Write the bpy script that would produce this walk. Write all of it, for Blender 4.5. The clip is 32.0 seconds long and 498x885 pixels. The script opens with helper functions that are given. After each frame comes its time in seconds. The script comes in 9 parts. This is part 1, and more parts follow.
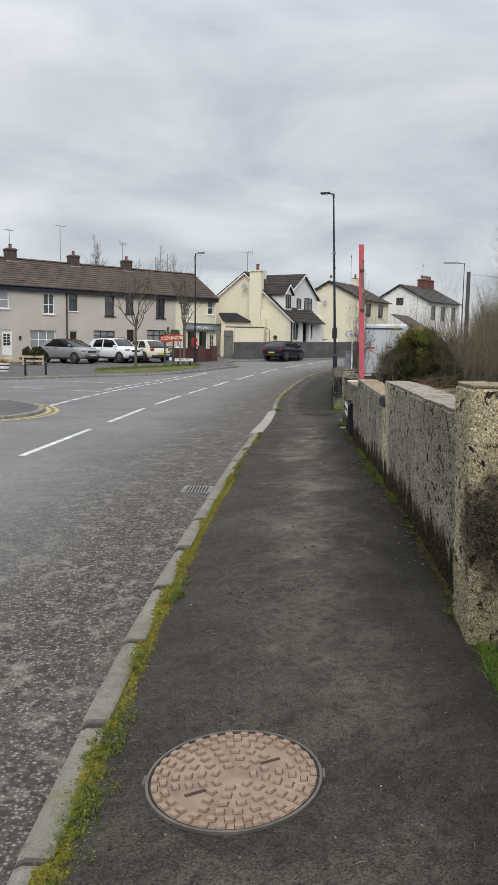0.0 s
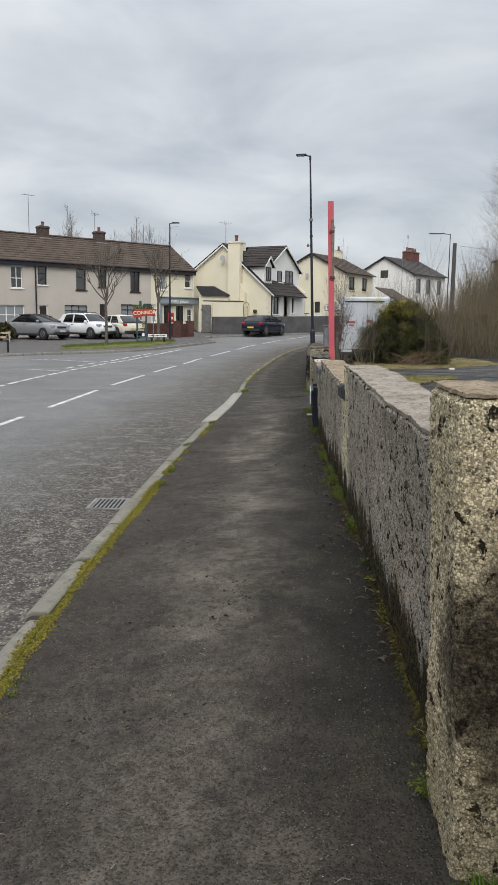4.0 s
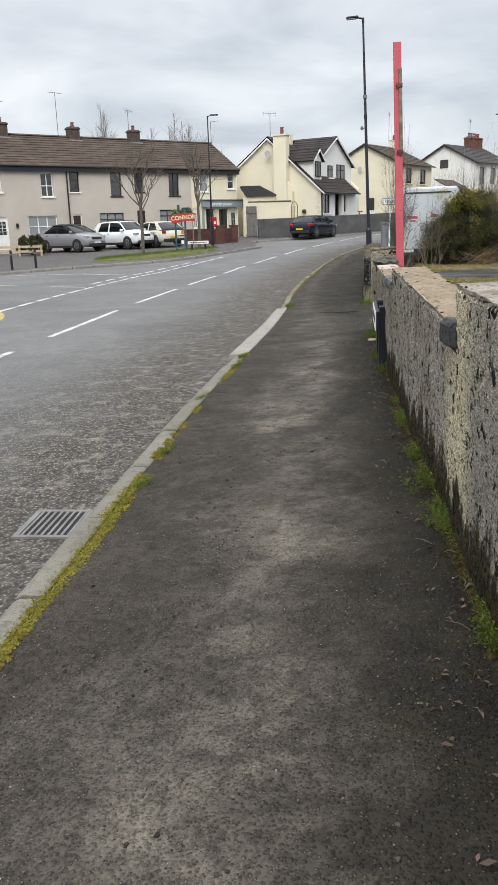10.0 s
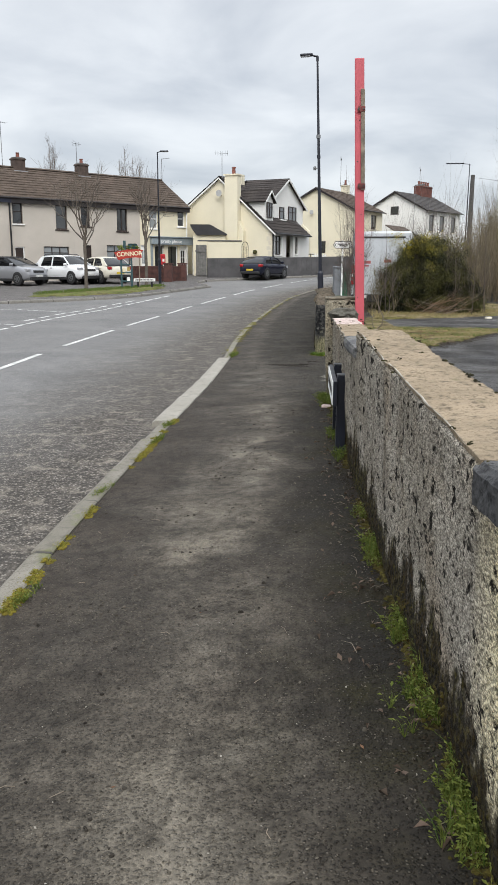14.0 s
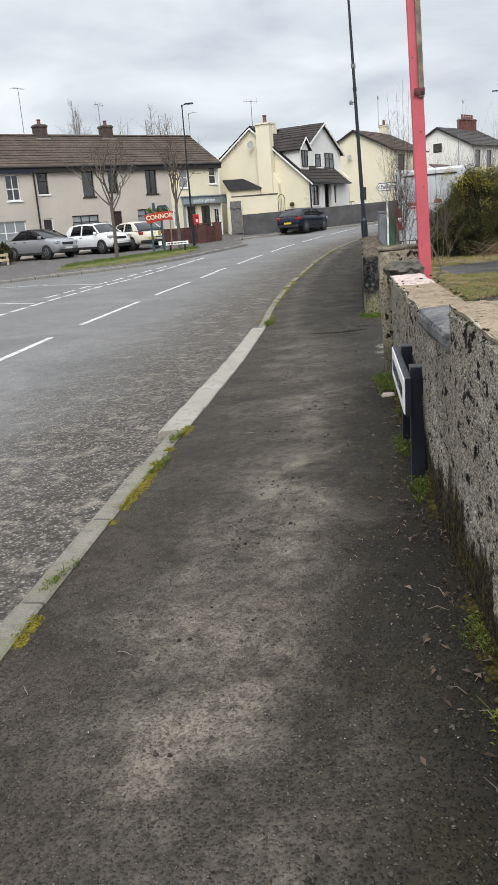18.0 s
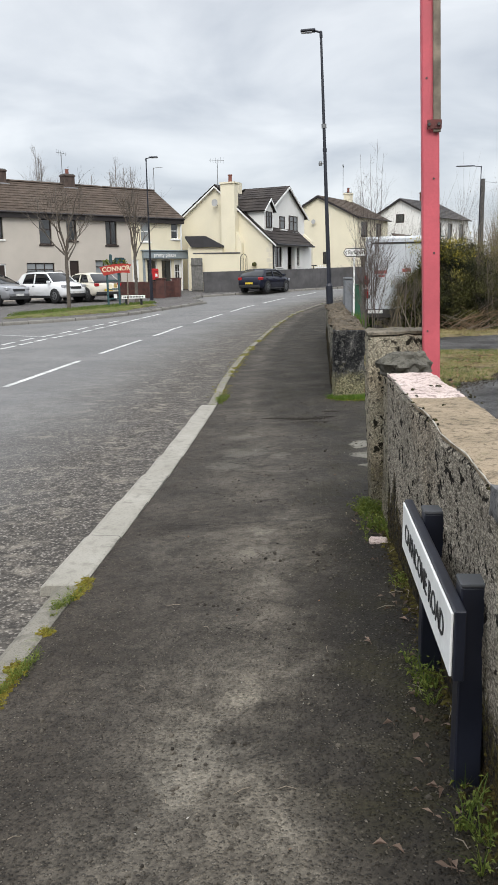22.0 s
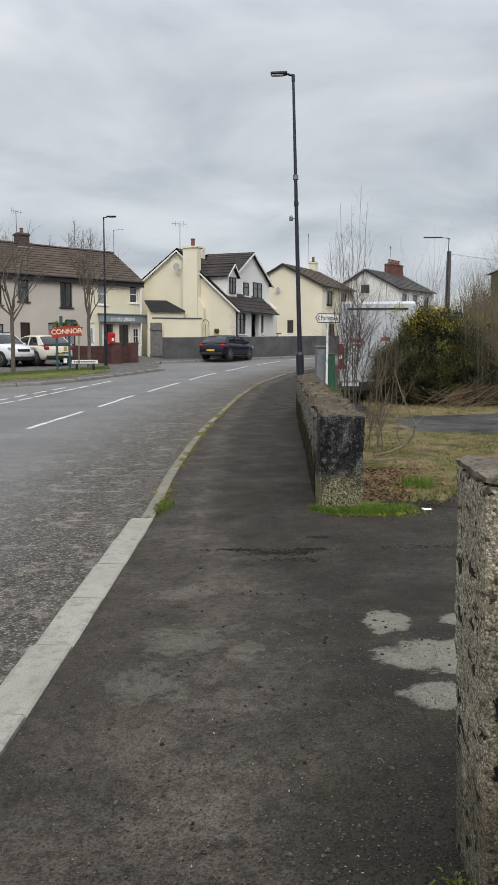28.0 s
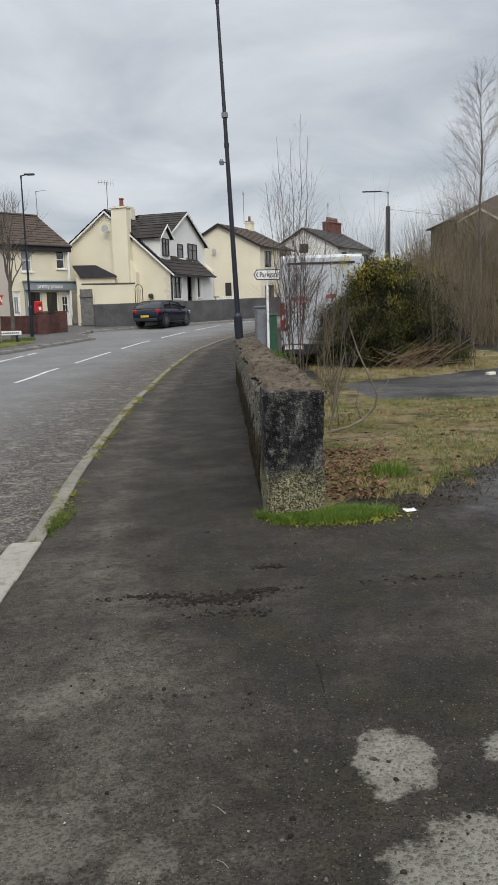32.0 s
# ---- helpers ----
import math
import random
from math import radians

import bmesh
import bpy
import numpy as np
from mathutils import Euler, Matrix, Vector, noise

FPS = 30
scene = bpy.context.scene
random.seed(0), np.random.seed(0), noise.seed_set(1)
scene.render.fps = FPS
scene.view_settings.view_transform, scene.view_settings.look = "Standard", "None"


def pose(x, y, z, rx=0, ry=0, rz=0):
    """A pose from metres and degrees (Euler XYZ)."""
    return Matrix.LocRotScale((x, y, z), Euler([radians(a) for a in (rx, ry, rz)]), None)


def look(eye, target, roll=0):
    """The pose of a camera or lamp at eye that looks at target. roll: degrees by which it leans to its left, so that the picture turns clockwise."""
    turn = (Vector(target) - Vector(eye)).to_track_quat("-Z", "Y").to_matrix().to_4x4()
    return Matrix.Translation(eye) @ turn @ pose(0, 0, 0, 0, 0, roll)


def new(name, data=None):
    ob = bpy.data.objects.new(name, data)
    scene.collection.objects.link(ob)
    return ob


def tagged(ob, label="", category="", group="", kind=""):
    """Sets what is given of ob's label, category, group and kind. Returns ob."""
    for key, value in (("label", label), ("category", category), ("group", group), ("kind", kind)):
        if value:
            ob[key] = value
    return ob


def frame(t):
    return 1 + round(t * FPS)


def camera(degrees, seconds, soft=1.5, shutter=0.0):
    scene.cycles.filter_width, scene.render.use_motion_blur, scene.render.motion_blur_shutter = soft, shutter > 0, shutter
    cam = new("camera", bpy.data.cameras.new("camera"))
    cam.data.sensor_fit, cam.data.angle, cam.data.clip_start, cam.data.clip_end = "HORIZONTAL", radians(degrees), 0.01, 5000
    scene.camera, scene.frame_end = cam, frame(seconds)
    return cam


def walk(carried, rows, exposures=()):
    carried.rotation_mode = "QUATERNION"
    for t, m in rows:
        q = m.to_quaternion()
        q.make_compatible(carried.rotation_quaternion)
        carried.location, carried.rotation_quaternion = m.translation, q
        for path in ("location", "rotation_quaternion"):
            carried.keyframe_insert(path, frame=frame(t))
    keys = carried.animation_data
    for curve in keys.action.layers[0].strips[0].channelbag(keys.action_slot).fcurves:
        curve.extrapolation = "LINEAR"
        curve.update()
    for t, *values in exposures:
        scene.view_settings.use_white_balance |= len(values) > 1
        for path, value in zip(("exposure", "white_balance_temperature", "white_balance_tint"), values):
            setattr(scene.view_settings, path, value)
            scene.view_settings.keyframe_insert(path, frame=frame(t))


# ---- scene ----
# ---- camera and walk ----
cam = camera(35.0, 32.0)
PATH = [
    (0, (0.400, -2.389, 1.651), (0.169, -0.417, 1.412), 0.9),
    (0.5, (0.516, -1.960, 1.617), (0.282, 0.004, 1.321), -0.5),
    (1, (0.553, -1.775, 1.632), (0.264, 0.174, 1.288), -2.1),
    (1.5, (0.530, -1.580, 1.653), (0.388, 0.391, 1.343), -0.6),
    (2, (0.698, -1.228, 1.633), (0.587, 0.742, 1.306), -3.1),
    (2.5, (0.732, -0.980, 1.635), (0.539, 0.979, 1.281), -2.9),
    (4.5, (0.684, -0.128, 1.652), (0.482, 1.841, 1.361), 1.5),
    (5, (0.655, 0.094, 1.633), (0.392, 2.051, 1.312), 1.7),
    (5.5, (0.726, 0.365, 1.644), (0.409, 2.313, 1.318), 2.0),
    (6, (0.576, 0.58, 1.627), (0.215, 2.521, 1.307), 2.1),
    (6.5, (0.485, 0.832, 1.628), (0.095, 2.77, 1.328), 2.2),
    (7, (0.53, 1.154, 1.62), (0.13, 3.093, 1.335), 1.8),
    (7.5, (0.409, 1.396, 1.607), (0.033, 3.337, 1.307), 1.2),
    (8, (0.45, 1.658, 1.586), (0.136, 3.602, 1.236), 0.7),
    (8.5, (0.597, 1.915, 1.596), (0.349, 3.857, 1.188), 0.4),
    (9, (0.531, 2.108, 1.575), (0.374, 4.049, 1.121), 1.1),
    (9.5, (0.483, 2.334, 1.58), (0.382, 4.282, 1.141), 2.6),
    (10, (0.545, 2.613, 1.571), (0.217, 4.514, 1.044), -1.8),
    (10.5, (0.518, 2.782, 1.583), (0.171, 4.695, 1.115), -0.9),
    (11, (0.45, 3.027, 1.599), (0.308, 5.001, 1.309), 1.2),
    (11.5, (0.558, 3.333, 1.591), (0.356, 5.293, 1.244), -2.1),
    (12, (0.539, 3.533, 1.571), (0.23, 5.456, 1.116), -2.1),
    (12.5, (0.479, 3.758, 1.583), (0.315, 5.7, 1.135), 0.1),
    (13, (0.567, 4.003, 1.58), (0.423, 5.941, 1.108), -1.0),
    (13.5, (0.594, 4.177, 1.589), (0.379, 6.106, 1.107), -0.8),
    (14, (0.468, 4.375, 1.594), (0.267, 6.316, 1.156), 0.2),
    (14.5, (0.471, 4.603, 1.587), (0.262, 6.546, 1.164), -0.6),
    (16.5, (0.488, 5.544, 1.582), (0.245, 7.486, 1.171), -1.1),
    (17, (0.413, 5.779, 1.568), (0.143, 7.713, 1.138), -1.4),
    (17.5, (0.312, 6.063, 1.564), (0.012, 7.989, 1.115), -1.6),
    (18, (0.372, 6.358, 1.538), (0.041, 8.256, 1.003), -4.4),
    (18.5, (0.381, 6.547, 1.549), (0.201, 8.459, 0.99), -3.0),
    (19, (0.291, 6.81, 1.589), (0.383, 8.774, 1.223), 1.9),
    (19.5, (0.315, 7.065, 1.564), (0.221, 9.031, 1.211), 0.2),
    (20, (0.317, 7.274, 1.573), (0.05, 9.221, 1.201), 0.2),
    (20.5, (0.251, 7.525, 1.585), (0.082, 9.489, 1.251), 1.2),
    (21, (0.276, 7.778, 1.545), (0.069, 9.721, 1.121), -1.2),
    (21.5, (0.293, 8.025, 1.54), (-0.009, 9.937, 1.038), -2.3),
    (22, (0.192, 8.255, 1.581), (-0.021, 10.202, 1.175), -1.0),
    (22.5, (0.229, 8.486, 1.555), (0.051, 10.445, 1.192), -3.0),
    (23, (0.257, 8.76, 1.557), (-0.005, 10.701, 1.15), -4.1),
    (23.5, (0.184, 8.996, 1.574), (-0.05, 10.95, 1.217), -2.4),
    (24, (0.254, 9.31, 1.561), (-0.014, 11.267, 1.248), -4.5),
    (24.5, (0.26, 9.469, 1.582), (-0.089, 11.411, 1.259), -4.0),
    (25, (0.136, 9.693, 1.577), (-0.14, 11.65, 1.273), -1.6),
    (25.5, (0.12, 9.975, 1.562), (-0.104, 11.943, 1.287), -1.4),
    (27.5, (0.081, 11.012, 1.54), (-0.133, 12.982, 1.273), -2.7),
    (28, (-0.043, 11.263, 1.545), (-0.159, 13.245, 1.303), 0.3),
    (28.5, (-0.02, 11.507, 1.51), (-0.116, 13.487, 1.245), -0.3),
    (29, (0.0, 11.781, 1.513), (-0.185, 13.748, 1.199), -1.1),
    (29.5, (-0.134, 11.986, 1.506), (-0.277, 13.964, 1.246), 0.2),
    (30, (-0.112, 12.229, 1.479), (-0.223, 14.212, 1.242), -1.0),
    (30.5, (-0.049, 12.487, 1.488), (-0.173, 14.463, 1.205), -2.1),
    (31, (-0.099, 12.706, 1.474), (-0.113, 14.681, 1.16), -0.7),
    (31.5, (-0.081, 12.93, 1.469), (-0.004, 14.905, 1.164), -0.1),
    (32, (0.014, 13.16, 1.46), (0.037, 15.132, 1.131), -1.6),
]
walk(cam, [(t, look(eye, target, roll)) for t, eye, target, roll in PATH], [(0.0, 0.38), (5.0, 0.38), (8.0, 0.37), (9.0, 0.60), (10.0, 0.66), (22.0, 0.68), (25.0, 0.50), (28.0, 0.34), (32.0, 0.34)])

# ---- world and light ----
world = bpy.data.worlds.new("overcast_sky")
scene.world = world
world.use_nodes = True
wn, wl = world.node_tree.nodes, world.node_tree.links
wn.clear()
w_out = wn.new("ShaderNodeOutputWorld")
w_sky = wn.new("ShaderNodeTexSky")
w_sky.sky_type, w_sky.sun_disc = "NISHITA", False
w_sky.sun_elevation, w_sky.sun_rotation = radians(44), radians(174)
w_bg1 = wn.new("ShaderNodeBackground")
w_bg1.inputs["Strength"].default_value = 0.01
wl.new(w_sky.outputs[0], w_bg1.inputs["Color"])
w_tc = wn.new("ShaderNodeTexCoord")
w_sep = wn.new("ShaderNodeSeparateXYZ")
wl.new(w_tc.outputs["Generated"], w_sep.inputs[0])


def w_math(op, a, b):
    n = wn.new("ShaderNodeMath")
    n.operation = op
    for i, v in enumerate((a, b)):
        if isinstance(v, (int, float)):
            n.inputs[i].default_value = v
        else:
            wl.new(v, n.inputs[i])
    return n.outputs[0]


w_h = w_math("ADD", w_math("MAXIMUM", w_sep.outputs["Z"], 0.0), 0.22)
w_comb = wn.new("ShaderNodeCombineXYZ")
wl.new(w_math("DIVIDE", w_sep.outputs["X"], w_h), w_comb.inputs[0])
wl.new(w_math("DIVIDE", w_sep.outputs["Y"], w_h), w_comb.inputs[1])
w_n = wn.new("ShaderNodeTexNoise")
w_n.inputs["Scale"].default_value, w_n.inputs["Detail"].default_value = 1.5, 7.0
w_n.inputs["Roughness"].default_value, w_n.inputs["Distortion"].default_value = 0.5, 0.35
wl.new(w_comb.outputs[0], w_n.inputs["Vector"])
w_ramp = wn.new("ShaderNodeValToRGB")
w_ramp.color_ramp.elements[0].position, w_ramp.color_ramp.elements[0].color = 0.30, (0.40, 0.435, 0.49, 1)
w_ramp.color_ramp.elements[1].position, w_ramp.color_ramp.elements[1].color = 0.66, (0.76, 0.785, 0.81, 1)
wl.new(w_n.outputs["Fac"], w_ramp.inputs[0])
w_bg2 = wn.new("ShaderNodeBackground")
# an overcast sky is brighter overhead than at the horizon
wl.new(w_math("ADD", w_math("MULTIPLY", w_math("MAXIMUM", w_math("SUBTRACT", w_sep.outputs["Z"], 0.3), 0.0), 2.2), 0.70), w_bg2.inputs["Strength"])
wl.new(w_ramp.outputs[0], w_bg2.inputs["Color"])
w_add = wn.new("ShaderNodeAddShader")
wl.new(w_bg1.outputs[0], w_add.inputs[0])
wl.new(w_bg2.outputs[0], w_add.inputs[1])
wl.new(w_add.outputs[0], w_out.inputs["Surface"])

sun = new("sun", bpy.data.lights.new("sun", "SUN"))
sun.data.energy, sun.data.angle, sun.data.color = 1.5, radians(40), (1.0, 0.97, 0.92)
sun.matrix_world = look((6, -44, 52), (0, 10, 0))


# ---- materials ----
class Nodes:
    """A short way to write a node material."""

    def __init__(self, name):
        self.mat = bpy.data.materials.new(name)
        self.mat.use_nodes = True
        self.n, self.l = self.mat.node_tree.nodes, self.mat.node_tree.links
        self.b = self.n["Principled BSDF"]
        self.tc = self.n.new("ShaderNodeTexCoord").outputs["Object"]

    def set(self, **k):
        for key, v in k.items():
            sock = self.b.inputs[{"color": "Base Color", "rough": "Roughness", "metal": "Metallic", "normal": "Normal", "spec": "Specular IOR Level", "coat": "Coat Weight"}[key]]
            if hasattr(v, "is_output"):
                self.l.new(v, sock)
            else:
                sock.default_value = (*v, 1) if isinstance(v, tuple) else v
        return self

    def geo(self):
        return self.n.new("ShaderNodeNewGeometry").outputs["Position"]

    def noise(self, scale, detail=4.0, rough=0.55, vec=None, distort=0.0, stretch=None):
        t = self.n.new("ShaderNodeTexNoise")
        t.inputs["Scale"].default_value, t.inputs["Detail"].default_value = scale, detail
        t.inputs["Roughness"].default_value, t.inputs["Distortion"].default_value = rough, distort
        v = vec or self.tc
        if stretch:
            m = self.n.new("ShaderNodeMapping")
            m.inputs["Scale"].default_value = stretch
            self.l.new(v, m.inputs[0])
            v = m.outputs[0]
        self.l.new(v, t.inputs["Vector"])
        return t.outputs["Fac"]

    def voro(self, scale, vec=None, out="Distance", feature="F1"):
        t = self.n.new("ShaderNodeTexVoronoi")
        t.feature = feature
        t.inputs["Scale"].default_value = scale
        self.l.new(vec or self.tc, t.inputs["Vector"])
        return t.outputs[out]

    def ramp(self, fac, *stops):
        r = self.n.new("ShaderNodeValToRGB")
        e = r.color_ramp.elements
        while len(e) < len(stops):
            e.new(0.5)
        for el, (p, c) in zip(e, stops):
            el.position, el.color = p, ((c, c, c, 1) if isinstance(c, (int, float)) else (*c, 1))
        self.l.new(fac, r.inputs[0])
        return r.outputs[0]

    def mix(self, fac, a, b, mode="MIX"):
        m = self.n.new("ShaderNodeMix")
        m.data_type, m.blend_type = "RGBA", mode
        for sock, v in ((m.inputs[0], fac), (m.inputs[6], a), (m.inputs[7], b)):
            if hasattr(v, "is_output"):
                self.l.new(v, sock)
            else:
                sock.default_value = (*v, 1) if isinstance(v, tuple) else v
        return m.outputs[2]

    def bump(self, h, strength=0.5, dist=0.01):
        b = self.n.new("ShaderNodeBump")
        b.inputs["Strength"].default_value, b.inputs["Distance"].default_value = strength, dist
        self.l.new(h, b.inputs["Height"])
        return b.outputs[0]

    def random(self):
        return self.n.new("ShaderNodeObjectInfo").outputs["Random"]

    def island(self):
        return self.n.new("ShaderNodeNewGeometry").outputs["Random Per Island"]


def plain(name, color, rough=0.6, metal=0.0, vary=0.12, scale=6.0, bump=0.15, fine=60.0, spec=0.5):
    """A surface of one colour with dirt at two scales and fine relief."""
    m = Nodes(name)
    a, b = m.noise(scale, 5), m.noise(fine, 3)
    dark = tuple(c * (1 - 2.2 * vary) for c in color)
    light = tuple(min(1, c * (1 + vary)) for c in color)
    c = m.mix(m.ramp(a, (0.3, 0.0), (0.7, 1.0)), dark, light)
    c = m.mix(m.ramp(b, (0.35, 0.25), (0.7, 0.0)), c, tuple(c2 * 0.7 for c2 in color))
    m.set(color=c, rough=m.ramp(a, (0.2, max(0, rough - 0.1)), (0.8, min(1, rough + 0.1))), metal=metal, spec=spec)
    if bump:
        m.set(normal=m.bump(b, bump, 0.004))
    return m.mat


def asphalt(name, dark, light, patch, chips, wear=0.5, wet=0.85, size=70.0, grain=0.8):
    """Worn asphalt: aggregate of two sizes, binder between the stones, scuffed pale patches and dark damp blotches."""
    m = Nodes(name)
    p = m.geo()
    big, mid, fine = m.noise(0.6, 7, 0.65, p, 0.5), m.noise(4.2, 7, 0.68, p), m.noise(size * 1.1, 3, 0.7, p)
    c = m.mix(m.ramp(big, (0.34, 0.0), (0.66, 1.0)), dark, light)
    blot = m.ramp(m.noise(1.35, 9, 0.72, p, 0.2), (0.50, 0.0), (0.64, wear))
    c = m.mix(blot, c, patch)
    c = m.mix(m.ramp(mid, (0.36, 0.75), (0.54, 0.0)), c, tuple(v * 0.55 for v in dark))
    c = m.mix(m.ramp(m.noise(14, 5, 0.7, p), (0.40, 0.5), (0.52, 0.0)), c, tuple(v * 0.5 for v in dark))
    c = m.mix(m.ramp(fine, (0.41, grain), (0.54, 0.0)), c, tuple(v * 0.18 for v in dark))
    st, sc = m.voro(size, p), m.voro(size, p, "Color")
    pick = m.mix(1.0, m.ramp(st, (0.20, 1.0), (0.38, 0.0)), m.ramp(sc, (0.55, 0.0), (0.72, 1.0)), "MULTIPLY")
    c = m.mix(m.ramp(pick, (0.0, 0.0), (1.0, 0.8)), c, chips)
    big_st = m.voro(size * 0.33, p)
    pick2 = m.mix(1.0, m.ramp(big_st, (0.10, 1.0), (0.2, 0.0)), m.ramp(m.voro(size * 0.33, p, "Color"), (0.78, 0.0), (0.82, 1.0)), "MULTIPLY")
    c = m.mix(m.ramp(pick2, (0.0, 0.0), (1.0, 0.9)), c, tuple(min(0.6, v * 1.7) for v in chips))
    h = m.mix(0.5, m.ramp(st, (0.0, 1.0), (0.5, 0.0)), fine)
    m.set(color=c, rough=m.ramp(mid, (0.3, wet - 0.12), (0.7, min(1, wet + 0.08))), normal=m.bump(h, 1.0, 0.012), spec=0.3)
    return m.mat


def pavement_mat():
    """Pavement and yard in one material: U runs from the kerb to the wall, V from pavement (0) to yard (1)."""
    m = Nodes("pavement_asphalt")
    p = m.geo()
    uvn = m.n.new("ShaderNodeUVMap")
    uvn.uv_map = "across"
    sep = m.n.new("ShaderNodeSeparateXYZ")
    m.l.new(uvn.outputs[0], sep.inputs[0])

    def calc(op, a, b, c=0.0):
        n = m.n.new("ShaderNodeMath")
        n.operation = op
        for k, v in enumerate((a, b, c)):
            if isinstance(v, (int, float)):
                n.inputs[k].default_value = v
            else:
                m.l.new(v, n.inputs[k])
        return n.outputs[0]

    big, mid, grit, fine = m.noise(0.75, 7, 0.66, p, 0.4), m.noise(3.6, 6, 0.62, p), m.noise(20, 6, 0.68, p), m.noise(105, 5, 0.72, p)
    u = calc("ADD", sep.outputs[0], calc("MULTIPLY", calc("SUBTRACT", m.noise(1.5, 7, 0.68, p, 0.3), 0.5), 0.85))
    c = m.mix(m.ramp(m.noise(2.3, 4, 0.55, p, 0.2), (0.34, 0.0), (0.66, 1.0)), (0.032, 0.027, 0.0215), (0.066, 0.056, 0.045))
    worn = m.mix(1.0, m.ramp(u, (0.16, 0.0), (0.40, 0.6), (0.54, 1.0), (0.66, 0.5), (0.82, 0.0)), m.ramp(big, (0.34, 0.15), (0.60, 1.0)), "MULTIPLY")
    worn = m.mix(1.0, worn, m.ramp(m.noise(2.8, 4, 0.52, p, 0.3), (0.34, 0.25), (0.62, 1.0)), "MULTIPLY")
    xyz = m.n.new("ShaderNodeSeparateXYZ")
    m.l.new(p, xyz.inputs[0])
    way = calc("MULTIPLY_ADD", xyz.outputs[1], 0.1, -1.2)
    worn = m.mix(1.0, worn, m.ramp(way, (0.06, 1.0), (0.16, 0.40)), "MULTIPLY")
    worn = m.mix(1.0, worn, m.ramp(calc("MULTIPLY", xyz.outputs[1], 0.05), (0.06, 0.38), (0.22, 0.75), (0.42, 1.0)), "MULTIPLY")
    c = m.mix(m.ramp(worn, (0.0, 0.0), (1.0, 0.92)), c, m.mix(m.ramp(m.noise(2.2, 5, 0.6, p), (0.4, 0.0), (0.65, 1.0)), (0.262, 0.231, 0.184), (0.225, 0.203, 0.166)))
    # algae and painted-in wall shade darken the wall side, trodden soil the kerb side
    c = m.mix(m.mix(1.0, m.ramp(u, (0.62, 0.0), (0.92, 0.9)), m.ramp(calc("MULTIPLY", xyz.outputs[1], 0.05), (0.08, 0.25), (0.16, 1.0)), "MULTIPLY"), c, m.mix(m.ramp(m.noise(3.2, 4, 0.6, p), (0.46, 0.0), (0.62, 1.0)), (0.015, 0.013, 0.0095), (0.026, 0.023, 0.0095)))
    c = m.mix(m.ramp(u, (0.0, 0.55), (0.26, 0.0)), c, (0.058, 0.047, 0.036))
    # damp bluish yard surface
    yard = m.mix(m.ramp(m.noise(0.42, 8, 0.7, p, 0.8), (0.42, 0.0), (0.58, 1.0)), (0.022, 0.020, 0.019), (0.082, 0.078, 0.074))
    wet = m.ramp(calc("ADD", sep.outputs[1], calc("MULTIPLY", calc("SUBTRACT", mid, 0.5), 0.9)), (0.35, 0.0), (0.6, 1.0))
    c = m.mix(wet, c, yard)
    c = m.mix(m.ramp(m.noise(8.5, 7, 0.72, p, 0.3), (0.36, 0.55), (0.52, 0.0)), c, (0.019, 0.016, 0.0125))
    c = m.mix(m.mix(1.0, m.ramp(grit, (0.36, 0.55), (0.52, 0.0)), m.ramp(worn, (0.1, 1.0), (0.8, 0.5)), "MULTIPLY"), c, (0.015, 0.0125, 0.010))
    c = m.mix(m.mix(1.0, m.ramp(fine, (0.36, 0.62), (0.50, 0.0)), m.ramp(worn, (0.1, 1.0), (0.8, 0.42)), "MULTIPLY"), c, (0.010, 0.0085, 0.007))
    c = m.mix(m.ramp(fine, (0.54, 0.0), (0.66, 0.42)), c, m.mix(1.0, c, (2.1, 2.05, 1.95), "MULTIPLY"))
    # old concrete showing through at the entrance
    for cx, cy, rx, ry in ((0.46, 15.37, 0.13, 0.22), (0.68, 14.86, 0.34, 0.25), (0.66, 14.40, 0.26, 0.15), (1.20, 14.86, 0.40, 0.20), (0.88, 15.42, 0.15, 0.13), (-0.72, 15.95, 0.20, 0.16), (-0.60, 15.1, 0.24, 0.20), (-0.28, 14.95, 0.10, 0.12), (-0.66, 14.55, 0.18, 0.22)):
        dx = calc("POWER", calc("ABSOLUTE", calc("DIVIDE", calc("SUBTRACT", xyz.outputs[0], cx), rx), 0), 2.0)
        dy = calc("POWER", calc("ABSOLUTE", calc("DIVIDE", calc("SUBTRACT", xyz.outputs[1], cy), ry), 0), 2.0)
        d = calc("ADD", calc("ADD", dx, dy), calc("MULTIPLY", calc("SUBTRACT", m.noise(6 if cx > 0 else 9, 7, 0.70, p), 0.5), 3.0 if cx > 0 else 6.5))
        c = m.mix(m.ramp(d, (0.25, 0.88 if cx > 0 else 0.26), (0.75, 0.70 if cx > 0 else 0.15), (1.05, 0.0)), c, m.mix(m.ramp(grit, (0.36, 0.0), (0.62, 1.0)), (0.172, 0.161, 0.132), (0.222, 0.209, 0.174)))
    st, sc = m.voro(85, p), m.voro(85, p, "Color")
    chip = m.mix(1.0, m.ramp(st, (0.16, 1.0), (0.34, 0.0)), m.ramp(sc, (0.68, 0.0), (0.80, 1.0)), "MULTIPLY")
    c = m.mix(m.ramp(chip, (0.0, 0.0), (1.0, 0.5)), c, (0.27, 0.24, 0.20))
    # crumbs of stone standing out of the worn binder
    cr, crc = m.voro(66, p), m.voro(66, p, "Color")
